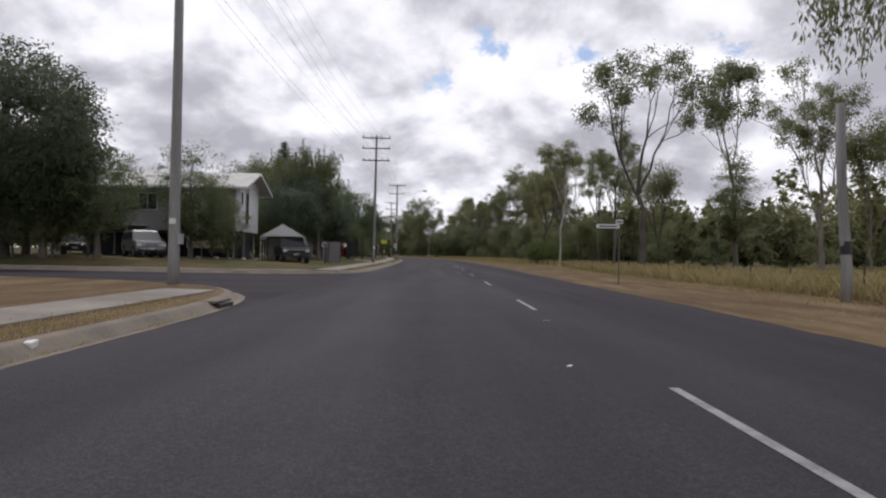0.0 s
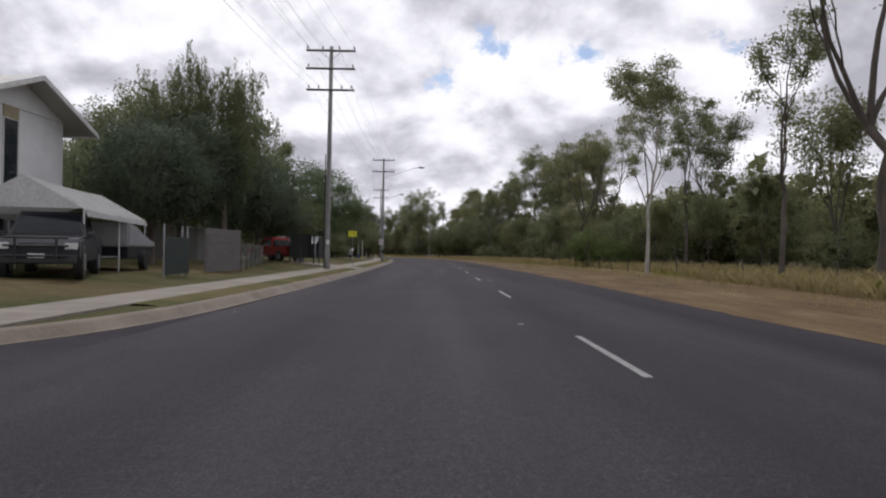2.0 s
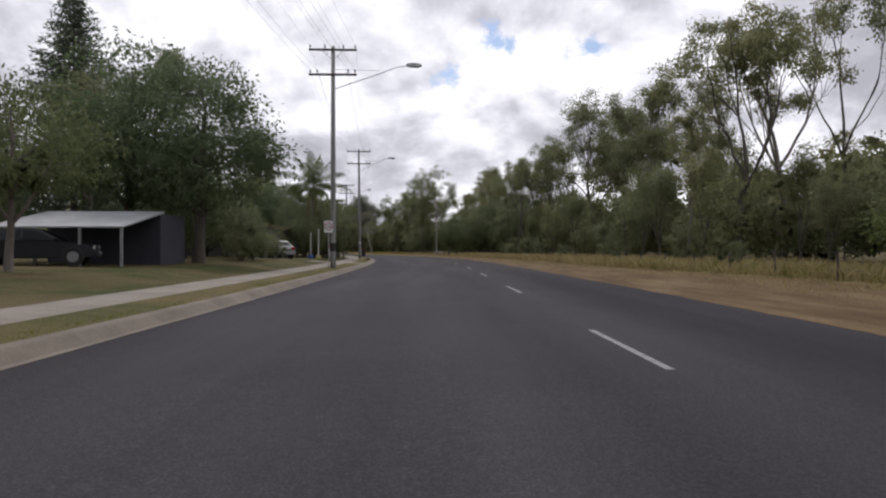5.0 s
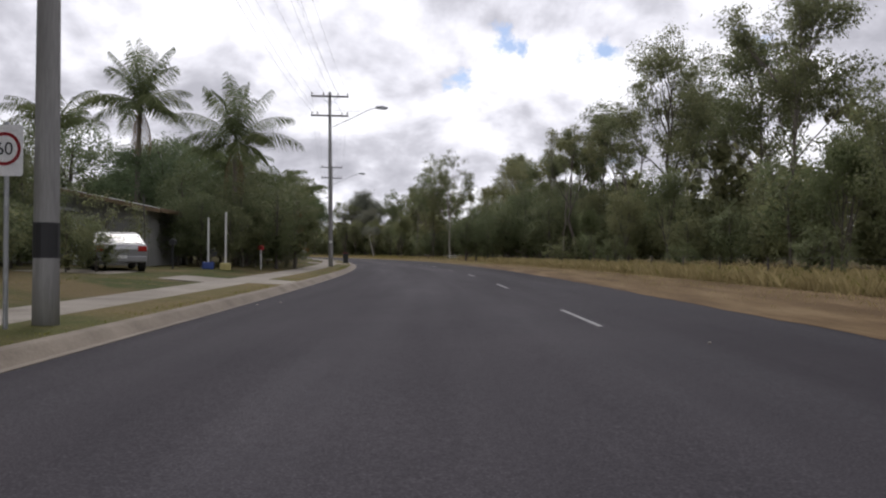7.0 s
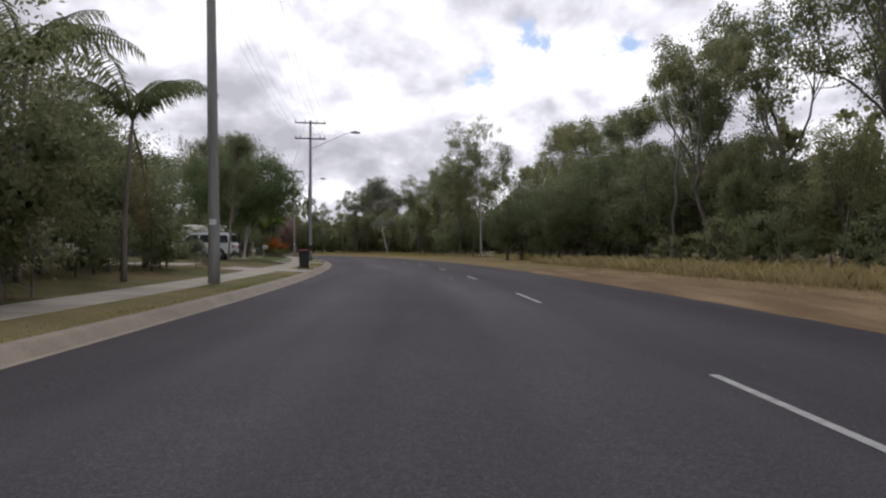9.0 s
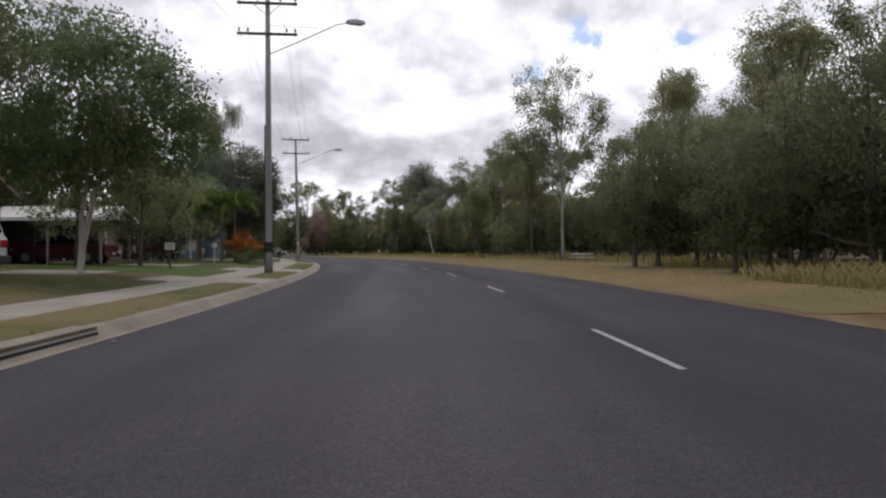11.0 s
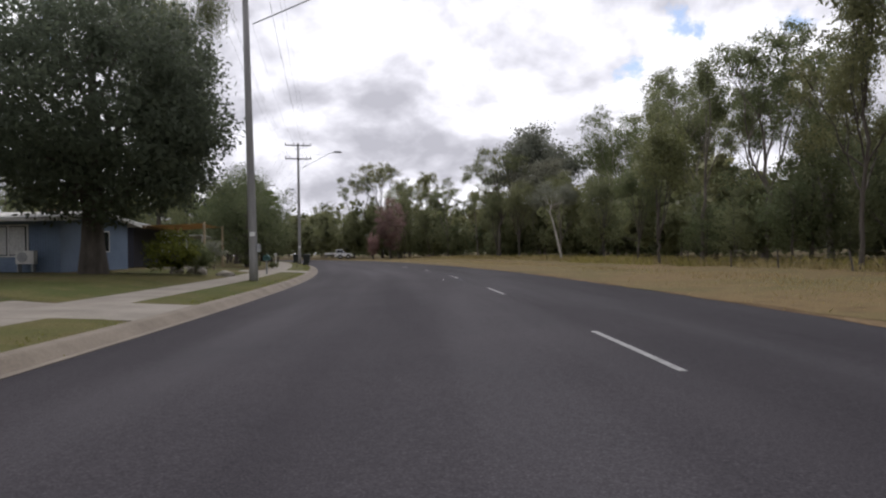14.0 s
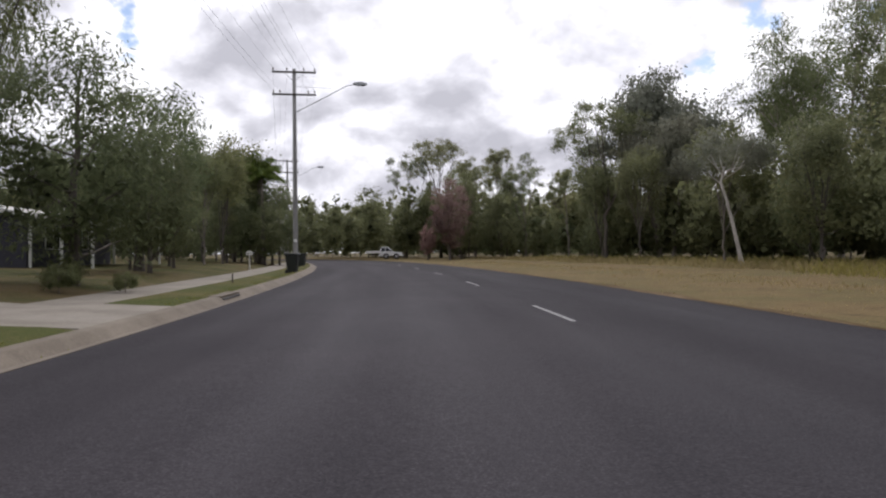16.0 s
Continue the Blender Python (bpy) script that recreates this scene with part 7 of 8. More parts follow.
def street_name_sign():
    t = thing("street_sign", spot(30.6, 7.9), heading(30), "white street name blades on a thin steel post", "road sign")
    bm = bmesh.new()
    tube(bm, [(0, 0, -.2), (0, 0, 2.75)], .03, 8)
    part("post", bm, ARM_WOOD, t)
    for z, x, w, a in ((2.55, -.5, 1.0, 0), (2.75, .0, .32, 0)):
        bm = bmesh.new()
        box(bm, (x, -.03, z), (w, .015, .17), None, .003)
        b = part("blade", bm, SIGN_WHITE, t)
        bm = bmesh.new()
        box(bm, (x, -.042, z), (w * .8, .006, .06))
        part("text_bar", bm, SIGN_BLACK, b)


street_name_sign()


# ---- fences ----
def paddock_fence():
    rr = random.Random(5)
    for seg, (s0, s1, d, gap) in enumerate(((24, 205, 14.6, 4.3), (206, 270, 19.0, 4.6))):
        f = thing("wire_fence", (0, 0, 0), 0, "old wire fence on weathered timber posts in dry grass", "fence", "paddock fences")
        s, tops_ = s0, []
        while s < s1:
            p = spot(s, d + rr.uniform(-.12, .12))
            h = rr.uniform(.85, 1.1)
            lean = Vector((rr.uniform(-.09, .09), rr.uniform(-.09, .09), 0)) * (3 if rr.random() < .08 else 1)
            bm = bmesh.new()
            tube(bm, [p - Vector((0, 0, .2)), p + lean * .5 + Vector((0, 0, h * .5)), p + lean + Vector((0, 0, h))], [.045, .042, .038], 7)
            part("post", bm, FENCE_WOOD, f)
            tops_.append((p, lean, h))
            s += gap * rr.uniform(.85, 1.15)
        for lv in (.35, .65, .95):
            bm = bmesh.new()
            tube(bm, [p + l * lv + Vector((0, 0, h * lv)) for p, l, h in tops_], .006, 3)
            part("wire", bm, WIRE, f)


paddock_fence()


def yard_fence():
    """A green cloth screen, a solid panel, then wire mesh on thin steel posts."""
    f = thing("yard_fence", (0, 0, 0), 0, "yard fence with a solid grey panel and wire mesh", "fence")
    bm = bmesh.new()
    box(bm, (-9.1, 56.15, .95), (.03, 2.1, 1.25), None, .008)
    part("shade_cloth", bm, paint("green_shade_cloth", (0.03, 0.04, 0.036), 0.9), f, "dark green shade cloth")
    for y in (55.1, 56.7, 57.2):
        bm = bmesh.new()
        tube(bm, [(-9.15, y, .1), (-9.15, y, 1.98)], .03, 7)
        part("post", bm, GALV, f)
    bm = bmesh.new()
    box(bm, (-9.3, 61.8, 1.16), (.06, 3.1, 1.75), Matrix.Rotation(radians(-9), 3, "Z"), .01)
    grey = paint("grey_brown_panel", (0.14, 0.128, 0.127), 0.8)
    panel = part("panel", bm, grey, f, "solid grey-brown fence panel")
    for k in range(6):
        bm = bmesh.new()
        box(bm, (-9.262, 61.805, .42 + .295 * k), (.02, 3.06, .28), Matrix.Rotation(radians(-9), 3, "Z"), .006)
        part("plank", bm, grey, panel)
    a, b = Vector((-9.05, 63.5, .32)), Vector((-10.9, 74.6, .34))
    run, n = b - a, 5
    for k in range(n + 1):
        p = a + run * k / n
        bm = bmesh.new()
        tube(bm, [p - Vector((0, 0, .2)), p + Vector((0, 0, 1.2))], .03, 7)
        part("post", bm, FENCE_WOOD, f)
    bm = bmesh.new()
    tube(bm, [a + Vector((0, 0, 1.12)), b + Vector((0, 0, 1.12))], .022, 6)
    part("rail", bm, ARM_WOOD, f)
    bm = bmesh.new()
    m = 86
    for k in range(m):
        for q in (0, 8):
            lo, hi = a + run * min(1, (k + 8 - q) / m), a + run * min(1, (k + q) / m)
            tube(bm, [lo + Vector((0, 0, .04)), hi + Vector((0, 0, 1.1))], .0025, 3)
    part("wire_mesh", bm, GALV, f)


yard_fence()


def yard_shed():
    t = thing("garden_shed", (-17.0, 80.4, ground_at(-17.0, 80.4)), radians(-3), "low pale grey iron shed under dark yard trees", "shed")
    walls(t, -1.6, 1.6, -3.6, 3.6, -.2, 1.95, CLAD_GREY)
    bm = bmesh.new()
    prism(bm, [(-1.8, 2.25), (-1.8, 2.31), (1.8, 2.01), (1.8, 1.95)], "y", -3.75, 3.75)
    part("roof", bm, ROOF_GREY, t)
    bm = bmesh.new()
    box(bm, (1.63, -1.4, .88), (.05, .85, 1.8), None, .006)
    part("door", bm, TRIM_WHITE, t)


yard_shed()


def covered_trailer(x, y, turn):
    """A box trailer on two wheels under a sagging grey tarpaulin."""
    t = thing("covered_trailer", (x, y, ground_at(x, y)), turn, "box trailer under a sagging grey tarpaulin", "trailer")
    bm = bmesh.new()
    box(bm, (0, 0, .62), (1.7, 3.0, .42), None, .02)
    part("tray", bm, CAR_BLACK, t)
    bm = bmesh.new()
    prism(bm, [(-1.65, .8), (-1.6, 1.62), (-.6, 1.5), (.5, 1.2), (1.65, 1.0), (1.68, .8)], "x", -.92, .92)
    bmesh.ops.bevel(bm, geom=bm.edges[:], offset=.05, segments=2, affect="EDGES")
    part("tarpaulin", bm, paint("grey_tarpaulin", (0.27, 0.27, 0.28), 0.7), t, "sloping grey tarpaulin")
    for k in (-1, 1):
        bm = bmesh.new()
        bmesh.ops.create_cone(bm, cap_ends=True, segments=18, radius1=.32, radius2=.32, depth=.2, matrix=Matrix.Translation((k * .95, 0, .32)) @ Matrix.Rotation(radians(90), 4, "Y"))
        part("wheel", bm, TYRE, t)
    bm = bmesh.new()
    tube(bm, [(-.5, -1.5, .45), (0, -2.6, .45)], .04, 6)
    tube(bm, [(.5, -1.5, .45), (0, -2.6, .45)], .04, 6)
    part("drawbar", bm, GALV, t)


covered_trailer(-11.7, 57.2, radians(8))


# ---- garden rocks, edging, litter ----
def boulder(x, y, size, seed, label="pale weathered garden boulder"):
    rr = np.random.RandomState(seed)
    bm = bmesh.new()
    bmesh.ops.create_icosphere(bm, subdivisions=2, radius=1)
    for v in bm.verts:
        n = noise.noise(v.co * 1.3 + Vector((seed, 0, 0)))
        v.co *= 1 + .35 * n
        v.co = Vector((v.co.x * size[0], v.co.y * size[1], v.co.z * size[2]))
    o = part("boulder", bm, ROCK, None, smooth=False)
    o.location = (x, y, ground_at(x, y) + size[2] * .35)
    tagged(o, label, "rock", "garden rocks")


for i, (x, y, sz) in enumerate(((-36.8, 250.6, (.55, .35, .3)), (-36.0, 251.6, (.45, .3, .2)), (-37.3, 249.8, (.3, .25, .2)), (-15.2, 50.5, (.2, .16, .12)), (-16.0, 50.3, (.22, .18, .13)),
                                (-14.2, 50.8, (.2, .2, .12)), (-17.2, 50.0, (.2, .15, .12)), (-13.4, 51.2, (.2, .15, .12)))):
    boulder(x, y, sz, i + 3)


def litter(s, d, size, label, mat=None):
    bm = bmesh.new()
    box(bm, (0, 0, size[2] / 2), size, None, min(size) * .2)
    for v in bm.verts:
        v.co += Vector(noise.noise_vector(v.co * 9)) * min(.02, min(size) * .4)
    o = part("litter", bm, mat or WHITE_PAINT, None)
    p = spot(s, d)
    o.location = p + Vector((0, 0, .005))
    o.rotation_euler = (0, 0, s)
    tagged(o, label, "litter", "roadside litter")


litter(8.0, -4.62, (.16, .12, .11), "crumpled white paper cup in the gutter")
litter(7.35, 1.36, (.09, .035, .008), "flat white scrap lying on the road", SIGN_WHITE)
litter(12.4, 1.9, (.12, .07, .01), "pale blue scrap lying on the road", CLAD_BLUE)
litter(11.0, -4.6, (.12, .05, .03), "white paper scrap in the gutter")
litter(171.5, 1.6, (.07, .07, .008), "flat white scrap lying on the road", SIGN_WHITE)
litter(252.9, 1.6, (.1, .025, .008), "flat white scrap lying on the road", SIGN_WHITE)
litter(252.6, 2.3, (.11, .03, .008), "pale blue scrap lying on the road", CLAD_BLUE)
litter(171.4, 2.3, (.12, .06, .008), "pale blue scrap lying on the road", CLAD_BLUE)
litter(43.74, 1.42, (.09, .04, .008), "flat white scrap lying on the road", SIGN_WHITE)
for s, d in ((46.0, -3.9), (64.0, -3.6), (66.5, -4.0), (67.2, -4.1), (71.5, -2.8), (127.8, -4.0), (128.5, -3.6), (185.5, -4.1), (137.0, -4.1), (200.0, -4.1), (62.2, 2.4), (112.6, -3.8), (120.6, 3.6)):
    litter(s, d, (.05, .04, .02), "small pale stone on the bitumen", ROCK)

# picnic table and drum under the paddock trees
t = thing("picnic_table", (-3.3, 234.0, ground_at(-3.3, 234)), .4, "white-topped picnic table under dark trees", "table")
bm = bmesh.new()
box(bm, (0, 0, .74), (1.6, .75, .06), None, .01)
part("tabletop", bm, TRIM_WHITE, t)
for y in (-.65, .65):
    bm = bmesh.new()
    box(bm, (0, y, .44), (1.6, .26, .05), None, .01)
    part("bench", bm, TRIM_WHITE, t)
for x in (-.6, .6):
    for y in (-.3, .3):
        bm = bmesh.new()
        tube(bm, [(x, y * .6, .72), (x, y * 1.6, 0)], .03, 6)
        part("leg", bm, GALV, t)

# ---- palms and garden plants ----
def frond_mesh(name, seed, length, rise, fall, leaflet, mat, pairs=34):
    """A feather frond along +x: arching rib with hanging leaflets."""
    rng = np.random.RandomState(seed)
    n = 12
    f = np.linspace(0, 1, n)
    ang = rise - (rise + fall) * f ** 1.3
    step = length / (n - 1)
    x = np.r_[0, np.cumsum(np.cos(ang[:-1]) * step)]
    z = np.r_[0, np.cumsum(np.sin(ang[:-1]) * step)]
    vs, fs = tube_data([(a, 0, b) for a, b in zip(x, z)], [0.035 * (1 - .85 * q) for q in f], 4, cap=False)
    vs, fs = [tuple(v) for v in vs], list(fs)
    for k in range(pairs):
        q = .12 + .88 * (k + .5) / pairs
        bx, bz = np.interp(q, f, x), np.interp(q, f, z)
        a = np.interp(q, f, ang)
        L = leaflet * (.45 + .75 * math.sin(math.pi * min(1, q * .92 + .06))) * rng.uniform(.85, 1.1)
        for sg in (-1, 1):
            fw = np.array([math.cos(a), 0, math.sin(a)])
            out = np.array([0.35 * fw[0], sg * .8, 0.35 * fw[2] - .7 + rng.normal(0, .16)])
            out /= np.linalg.norm(out)
            w = fw * .021
            b0 = np.array([bx, 0, bz])
            o = len(vs)
            tip = b0 + out * L + np.array([0, 0, -.18 * L])
            mid = b0 + out * L * .5
            vs += [tuple(b0 - w * .6), tuple(b0 + w * .6), tuple(mid + w), tuple(tip), tuple(mid - w)]
            fs.append((o, o + 1, o + 2, o + 3, o + 4))
    me = bpy.data.meshes.new(name)
    me.from_pydata(vs, [], fs)
    me.materials.append(mat)
    return me


COCO = [frond_mesh("coco_frond", 5 + k, 4.1, r, fl, .95, PALM_LEAF, 46) for k, (r, fl) in enumerate(((1.52, -1.2), (1.3, -.6), (.95, .2), (.45, .8), (.1, 1.1)))]
COCO_DEAD = frond_mesh("dead_frond", 9, 3.2, -.6, 1.4, .6, DEAD_LEAF, 24)
FOX = [frond_mesh("fox_frond", 15 + k, 2.2, r, fl, .55, BRIGHT_LEAF, 40) for k, (r, fl) in enumerate(((1.1, .6), (.7, 1.0), (.4, 1.3)))]
CANE = [frond_mesh("cane_frond", 25 + k, 2.6, r, fl, .5, PALM_LEAF, 30) for k, (r, fl) in enumerate(((1.2, .3), (1.0, .8)))]


def palm(x, y, height, fronds, meshes, seed, label, trunk_r=.14, dead=0, bend=.3, scale=1.0, name="palm_tree"):
    rr = random.Random(seed)
    t = thing(name, (x, y, ground_at(x, y) - .03), rr.uniform(0, 6), label, "palm tree", "garden palms")
    pts = [(bend * (k / 8) ** 2, 0, height * k / 8) for k in range(9)]
    bm = bmesh.new()
    tube(bm, [(0, 0, -.1)] + pts[1:], [trunk_r * (1.35 if k == 0 else 1 - .35 * k / 8) for k in range(9)], 10)
    part("trunk", bm, GREY_BARK, t, smooth=True)
    for k in range(fronds):
        m = meshes[min(len(meshes) - 1, int(len(meshes) * k / fronds))]
        o = new("frond", m)
        o.parent = t
        tilt = rr.uniform(-.15, .15)
        o.matrix_basis = Matrix.Translation((bend, 0, height)) @ Matrix.Rotation(k * 2.39996 + rr.uniform(-.2, .2), 4, "Z") @ Matrix.Rotation(tilt, 4, "Y") @ Matrix.Scale(scale * rr.uniform(.85, 1.1), 4)
    for k in range(dead):
        o = new("dead_frond", COCO_DEAD)
        o.parent = t
        o.matrix_basis = Matrix.Translation((bend, 0, height - .2)) @ Matrix.Rotation(k * 1.9, 4, "Z") @ Matrix.Rotation(.5, 4, "Y")
    return t


palm(-21.0, 152.7, 9.4, 23, COCO, 1, "tall coconut palm with arching feathery fronds", .17, 5, .2, .95)
palm(-14.7, 151.3, 7.1, 21, COCO, 2, "coconut palm leaning over dense garden shrubs", .16, 3, .1, .92)
palm(-14.5, 159.5, 5.2, 12, CANE, 3, "slim palm with drooping fronds above shrubs", .08, 0, .3, 1.15)
palm(-14.0, 163.5, 4.8, 12, CANE, 4, "slim palm with drooping fronds above shrubs", .08, 1, .4, 1.1)
palm(-16.6, 157.5, 5.8, 12, CANE, 5, "slim palm with drooping fronds above shrubs", .08, 0, .2, 1.15)
palm(-27.8, 222.4, 4.0, 15, FOX, 6, "small bright-green feathery palm in a garden bed", .09, 0, .1)
palm(-30.0, 225.0, 4.4, 14, FOX, 7, "small bright-green feathery palm in a garden bed", .09, 0, .1)
palm(-29.6, 220.4, 3.6, 13, FOX, 8, "small bright-green feathery palm in a garden bed", .09, 0, .1)
palm(-63.0, 302.6, 8.0, 13, FOX, 9, "smooth grey-trunked palm beside the footpath", .22, 0, .1, 1.1)
palm(-61.9, 301.5, 7.2, 13, FOX, 10, "smooth grey-trunked palm beside the footpath", .17, 0, .1, 1.0)
palm(-17.6, 138.8, 5.4, 12, CANE, 12, "garden palm above a dense hedge", .08, 0, .2, 1.0)


def norfolk(x, y, h):
    rng = np.random.RandomState(33)
    t = thing("norfolk_pine", (x, y, ground_at(x, y)), .3, "tall dark conical pine with tiered branches", "tree")
    bm = bmesh.new()
    tube(bm, [(0, 0, -.2), (0.05, 0, h * .5), (0, 0, h)], [.32, .2, .03], 9)
    cen = []
    z = h * .12
    while z < h - .3:
        r = (h - z) * .36 + .45
        for k in range(6):
            a = k * 1.047 + z * 1.7 + rng.normal(0, .12)
            L = r * rng.uniform(.75, 1.1)
            tube(bm, [(0, 0, z), (math.cos(a) * L * .6, math.sin(a) * L * .6, z - .02 * L), (math.cos(a) * L, math.sin(a) * L, z + .12 * L)], [.05, .03, .012], 4)
            n = int(62 * L)
            f = rng.uniform(.15, 1.03, n)
            c = np.c_[np.cos(a) * L * f, np.sin(a) * L * f, z + .1 * L * f ** 3] + rng.normal(0, .16, (n, 3)) * np.array([1, 1, .7])
            cen.append(c)
        z += .62
    part("trunk", bm, DARK_BARK, t)
    cen = np.concatenate(cen)
    dirs = rng.normal(0, .5, cen.shape) + np.c_[cen[:, 0], cen[:, 1], 0 * cen[:, 0]] * .25 + np.array([0, 0, .1])
    o = new("crown", leaf_mesh("pine_crown", cen, dirs, .36, .10, DEEP_SHADED_LEAF, rng))
    o.parent = t


norfolk(-30.3, 135.0, 21.5)


def strap_plant(name, x, y, heads, h, mat, seed, label, leaf=(.75, .06), spread=.5):
    rng = np.random.RandomState(seed)
    t = thing(name, (x, y, ground_at(x, y)), 0, label, "garden plant", "garden bed plants")
    cen, dirs = [], []
    for k in range(heads):
        p = rng.normal(0, spread, 2)
        z = h * rng.uniform(.35, 1)
        bm = bmesh.new()
        tube(bm, [(p[0] * .7, p[1] * .7, -.05), (p[0], p[1], z)], [.03, .02], 5)
        part("stem", bm, GREY_BARK, t)
        n = 46
        d = rng.normal(0, 1, (n, 3))
        d[:, 2] = np.abs(d[:, 2]) * .7 + .1
        cen.append(np.tile([p[0], p[1], z], (n, 1)) + rng.normal(0, .05, (n, 3)))
        dirs.append(d)
    o = new("leaves", leaf_mesh("strap_leaves", np.concatenate(cen), np.concatenate(dirs), leaf[0], leaf[1], mat, rng))
    o.parent = t


strap_plant("cordyline", -27.0, 221.6, 7, 1.5, ORANGE_LEAF, 61, "spiky orange-red cordyline in a garden bed")
strap_plant("cordyline", -27.9, 223.6, 6, 1.8, ORANGE_LEAF, 62, "spiky orange-red cordyline in a garden bed")
MAROON_LEAF = leaf_mat("maroon_leaf", (0.045, 0.016, 0.02), (0.09, 0.035, 0.04), 0.1, 0.2)
strap_plant("cordyline", -28.6, 212.6, 4, .8, MAROON_LEAF, 63, "dark maroon strap-leaved plant on the lawn edge")
strap_plant("strap_plant", -28.0, 225.2, 5, .6, YELLOW_LEAF, 64, "yellow-green strap-leaved plant by the garden edge", (.5, .05), .35)
strap_plant("strap_plant", -27.2, 224.4, 6, .6, BRIGHT_LEAF, 65, "green strap-leaved plant in a garden bed", (.6, .05), .4)
strap_plant("strap_plant", -26.5, 220.0, 6, .5, SHRUB_LEAF, 66, "low dark strap-leaved plant in a garden bed", (.4, .05), .4)

YELLOW_SHRUB = tree_meshes("yellow_shrub", 201, 1.7, 0.02, 0.03, 8, 0.45, 60, 0.26, 40, (0.14, 0.05), 0.1, dome=(0.95, 0.05, 1.65), elev=(0.3, 1.2), leaf_m=YELLOW_LEAF, bark=GREY_BARK)
GREEN_SHRUB = tree_meshes("green_shrub", 202, 1.7, 0.02, 0.03, 8, 0.45, 56, 0.28, 40, (0.13, 0.05), 0.1, dome=(0.95, 0.05, 1.6), elev=(0.2, 1.2), leaf_m=OLIVE_LEAF, bark=GREY_BARK)
GREY_SHRUB = tree_meshes("grey_shrub", 203, 1.6, 0.02, 0.03, 8, 0.5, 46, 0.28, 40, (0.13, 0.06), 0.1, elev=(0.2, 1.2), leaf_m=GREY_LEAF, bark=GREY_BARK)
OLIVE_ROUND = tree_meshes("olive_round", 204, 6.5, 0.2, 0.14, 12, 0.42, 120, 0.66, 40, (0.18, 0.08), 0.5, elev=(0.1, 1.0), leaf_m=OLIVE_LEAF, bark=GREY_BARK, twigs=2, body=.3, dome=(3.3, 2.0, 6.2))


def garden_tree(x, y, kind, sc, label, turn=0.0, tall=1.0):
    tree_thing("garden_tree", kind, x, y, ground_at(x, y) - .05, sc, turn, label, "tree", "garden trees", tall)


def shrub_at(x, y, kind, sc, label, turn=0.0, tall=1.0, category="shrub", name="shrub", group=""):
    tree_thing(name, kind, x, y, ground_at(x, y) - .03, sc, turn, label, category, group, tall)


shrub_at(-36.4, 248.2, YELLOW_SHRUB, 1.25, "rounded yellow-green shrub on a front lawn")
shrub_at(-36.2, 249.6, GREEN_SHRUB, 1.0, "olive garden shrub beside a yellow shrub")
shrub_at(-39.6, 256.2, GREY_SHRUB, .95, "spindly grey-green shrub on a front lawn")
shrub_at(-22.7, 187.6, GREEN_SHRUB, .85, "clipped olive shrub on a front lawn")
for x, y, k, sc in ((-14.3, 135.4, 0, .72), (-14.9, 134.6, 1, .8), (-15.6, 136.0, 1, 1.0), (-16.6, 136.2, 0, 1.1), (-17.8, 136.2, 1, 1.15), (-16.3, 139.9, 0, 1.3)):
    shrub_at(x, y, SHRUB[k], sc, "dark rounded shrub in front of a silver car", y, group="shrubs by the silver car")
for x, y, sc in ((-13.4, 146.5, .52), (-14.7, 146.2, .6), (-15.7, 145.9, .5), (-13.6, 150.2, .62), (-14.4, 152.6, .7), (-17.6, 152.4, .9)):
    garden_tree(x, y, BUSHY[int(y) % 3], sc, "dense dark shrub mass below coconut palms", y)
for x, y, sc, k in ((-13.2, 124.6, .9, 0), (-13.9, 127.0, 1.0, 1), (-14.6, 129.4, 1.0, 0), (-15.4, 131.6, .95, 1), (-13.4, 122.0, .8, 1), (-16.8, 133.4, 1.0, 0)):
    shrub_at(x, y, SHRUB[k], sc, "dark dense hedge shrub reaching the ground", y, group="hedge shrubs")
for x, y, k, sc in ((-15.4, 147.6, 0, 1.0), (-13.6, 151.8, 1, .95), (-14.2, 155.0, 0, 1.1), (-12.8, 157.5, 1, 1.0)):
    shrub_at(x, y, GREY_SHRUB if k else SHRUB[0], sc, "leafy garden shrub below palms")


for x, y, sc in ((-13.6, 149.4, .78), (-12.6, 152.6, .8), (-16.4, 148.4, .8), (-12.2, 155.6, .85), (-14.9, 153.6, .9)):
    garden_tree(x, y, BUSHY[int(y * 3) % 3], sc, "dense dark shrub mass below coconut palms", y)
# corner block
garden_tree(-17.2, 48.6, FINE[0], 1.02, "fine-leaved tree with foliage to the ground", .4)
garden_tree(-14.6, 48.4, FINE[1], .60, "fine-leaved small tree with foliage to the ground", 1.4)
garden_tree(-16.6, 51.2, FINE[1], .78, "fine-leaved tree with foliage to the ground", 2.0)
for x, y, sc, k in ((-21.6, 44.4, .8, 0), (-24.6, 43.6, .85, 1), (-33.5, 47.0, 1.3, 1), (-38, 45.0, 1.3, 0), (-27.5, 46.8, .95, 1)):
    garden_tree(x, y, DENSE[k], sc, "big dark leafy tree shading the yard", x)
garden_tree(-27.6, 44.0, DENSE_BIG, 1.13, "huge dark leafy tree shading the corner yard", 2.0)
for x, y, sc, k in ((-28.6, 42.6, .62, 0), (-26.2, 43.2, .66, 1), (-24.2, 44.0, .7, 2), (-22.4, 44.8, .62, 0), (-25.4, 46.2, .8, 1), (-30.5, 44.5, .8, 2)):
    garden_tree(x, y, BUSHY[k], sc, "dark undergrowth tree below a huge leafy tree", x)
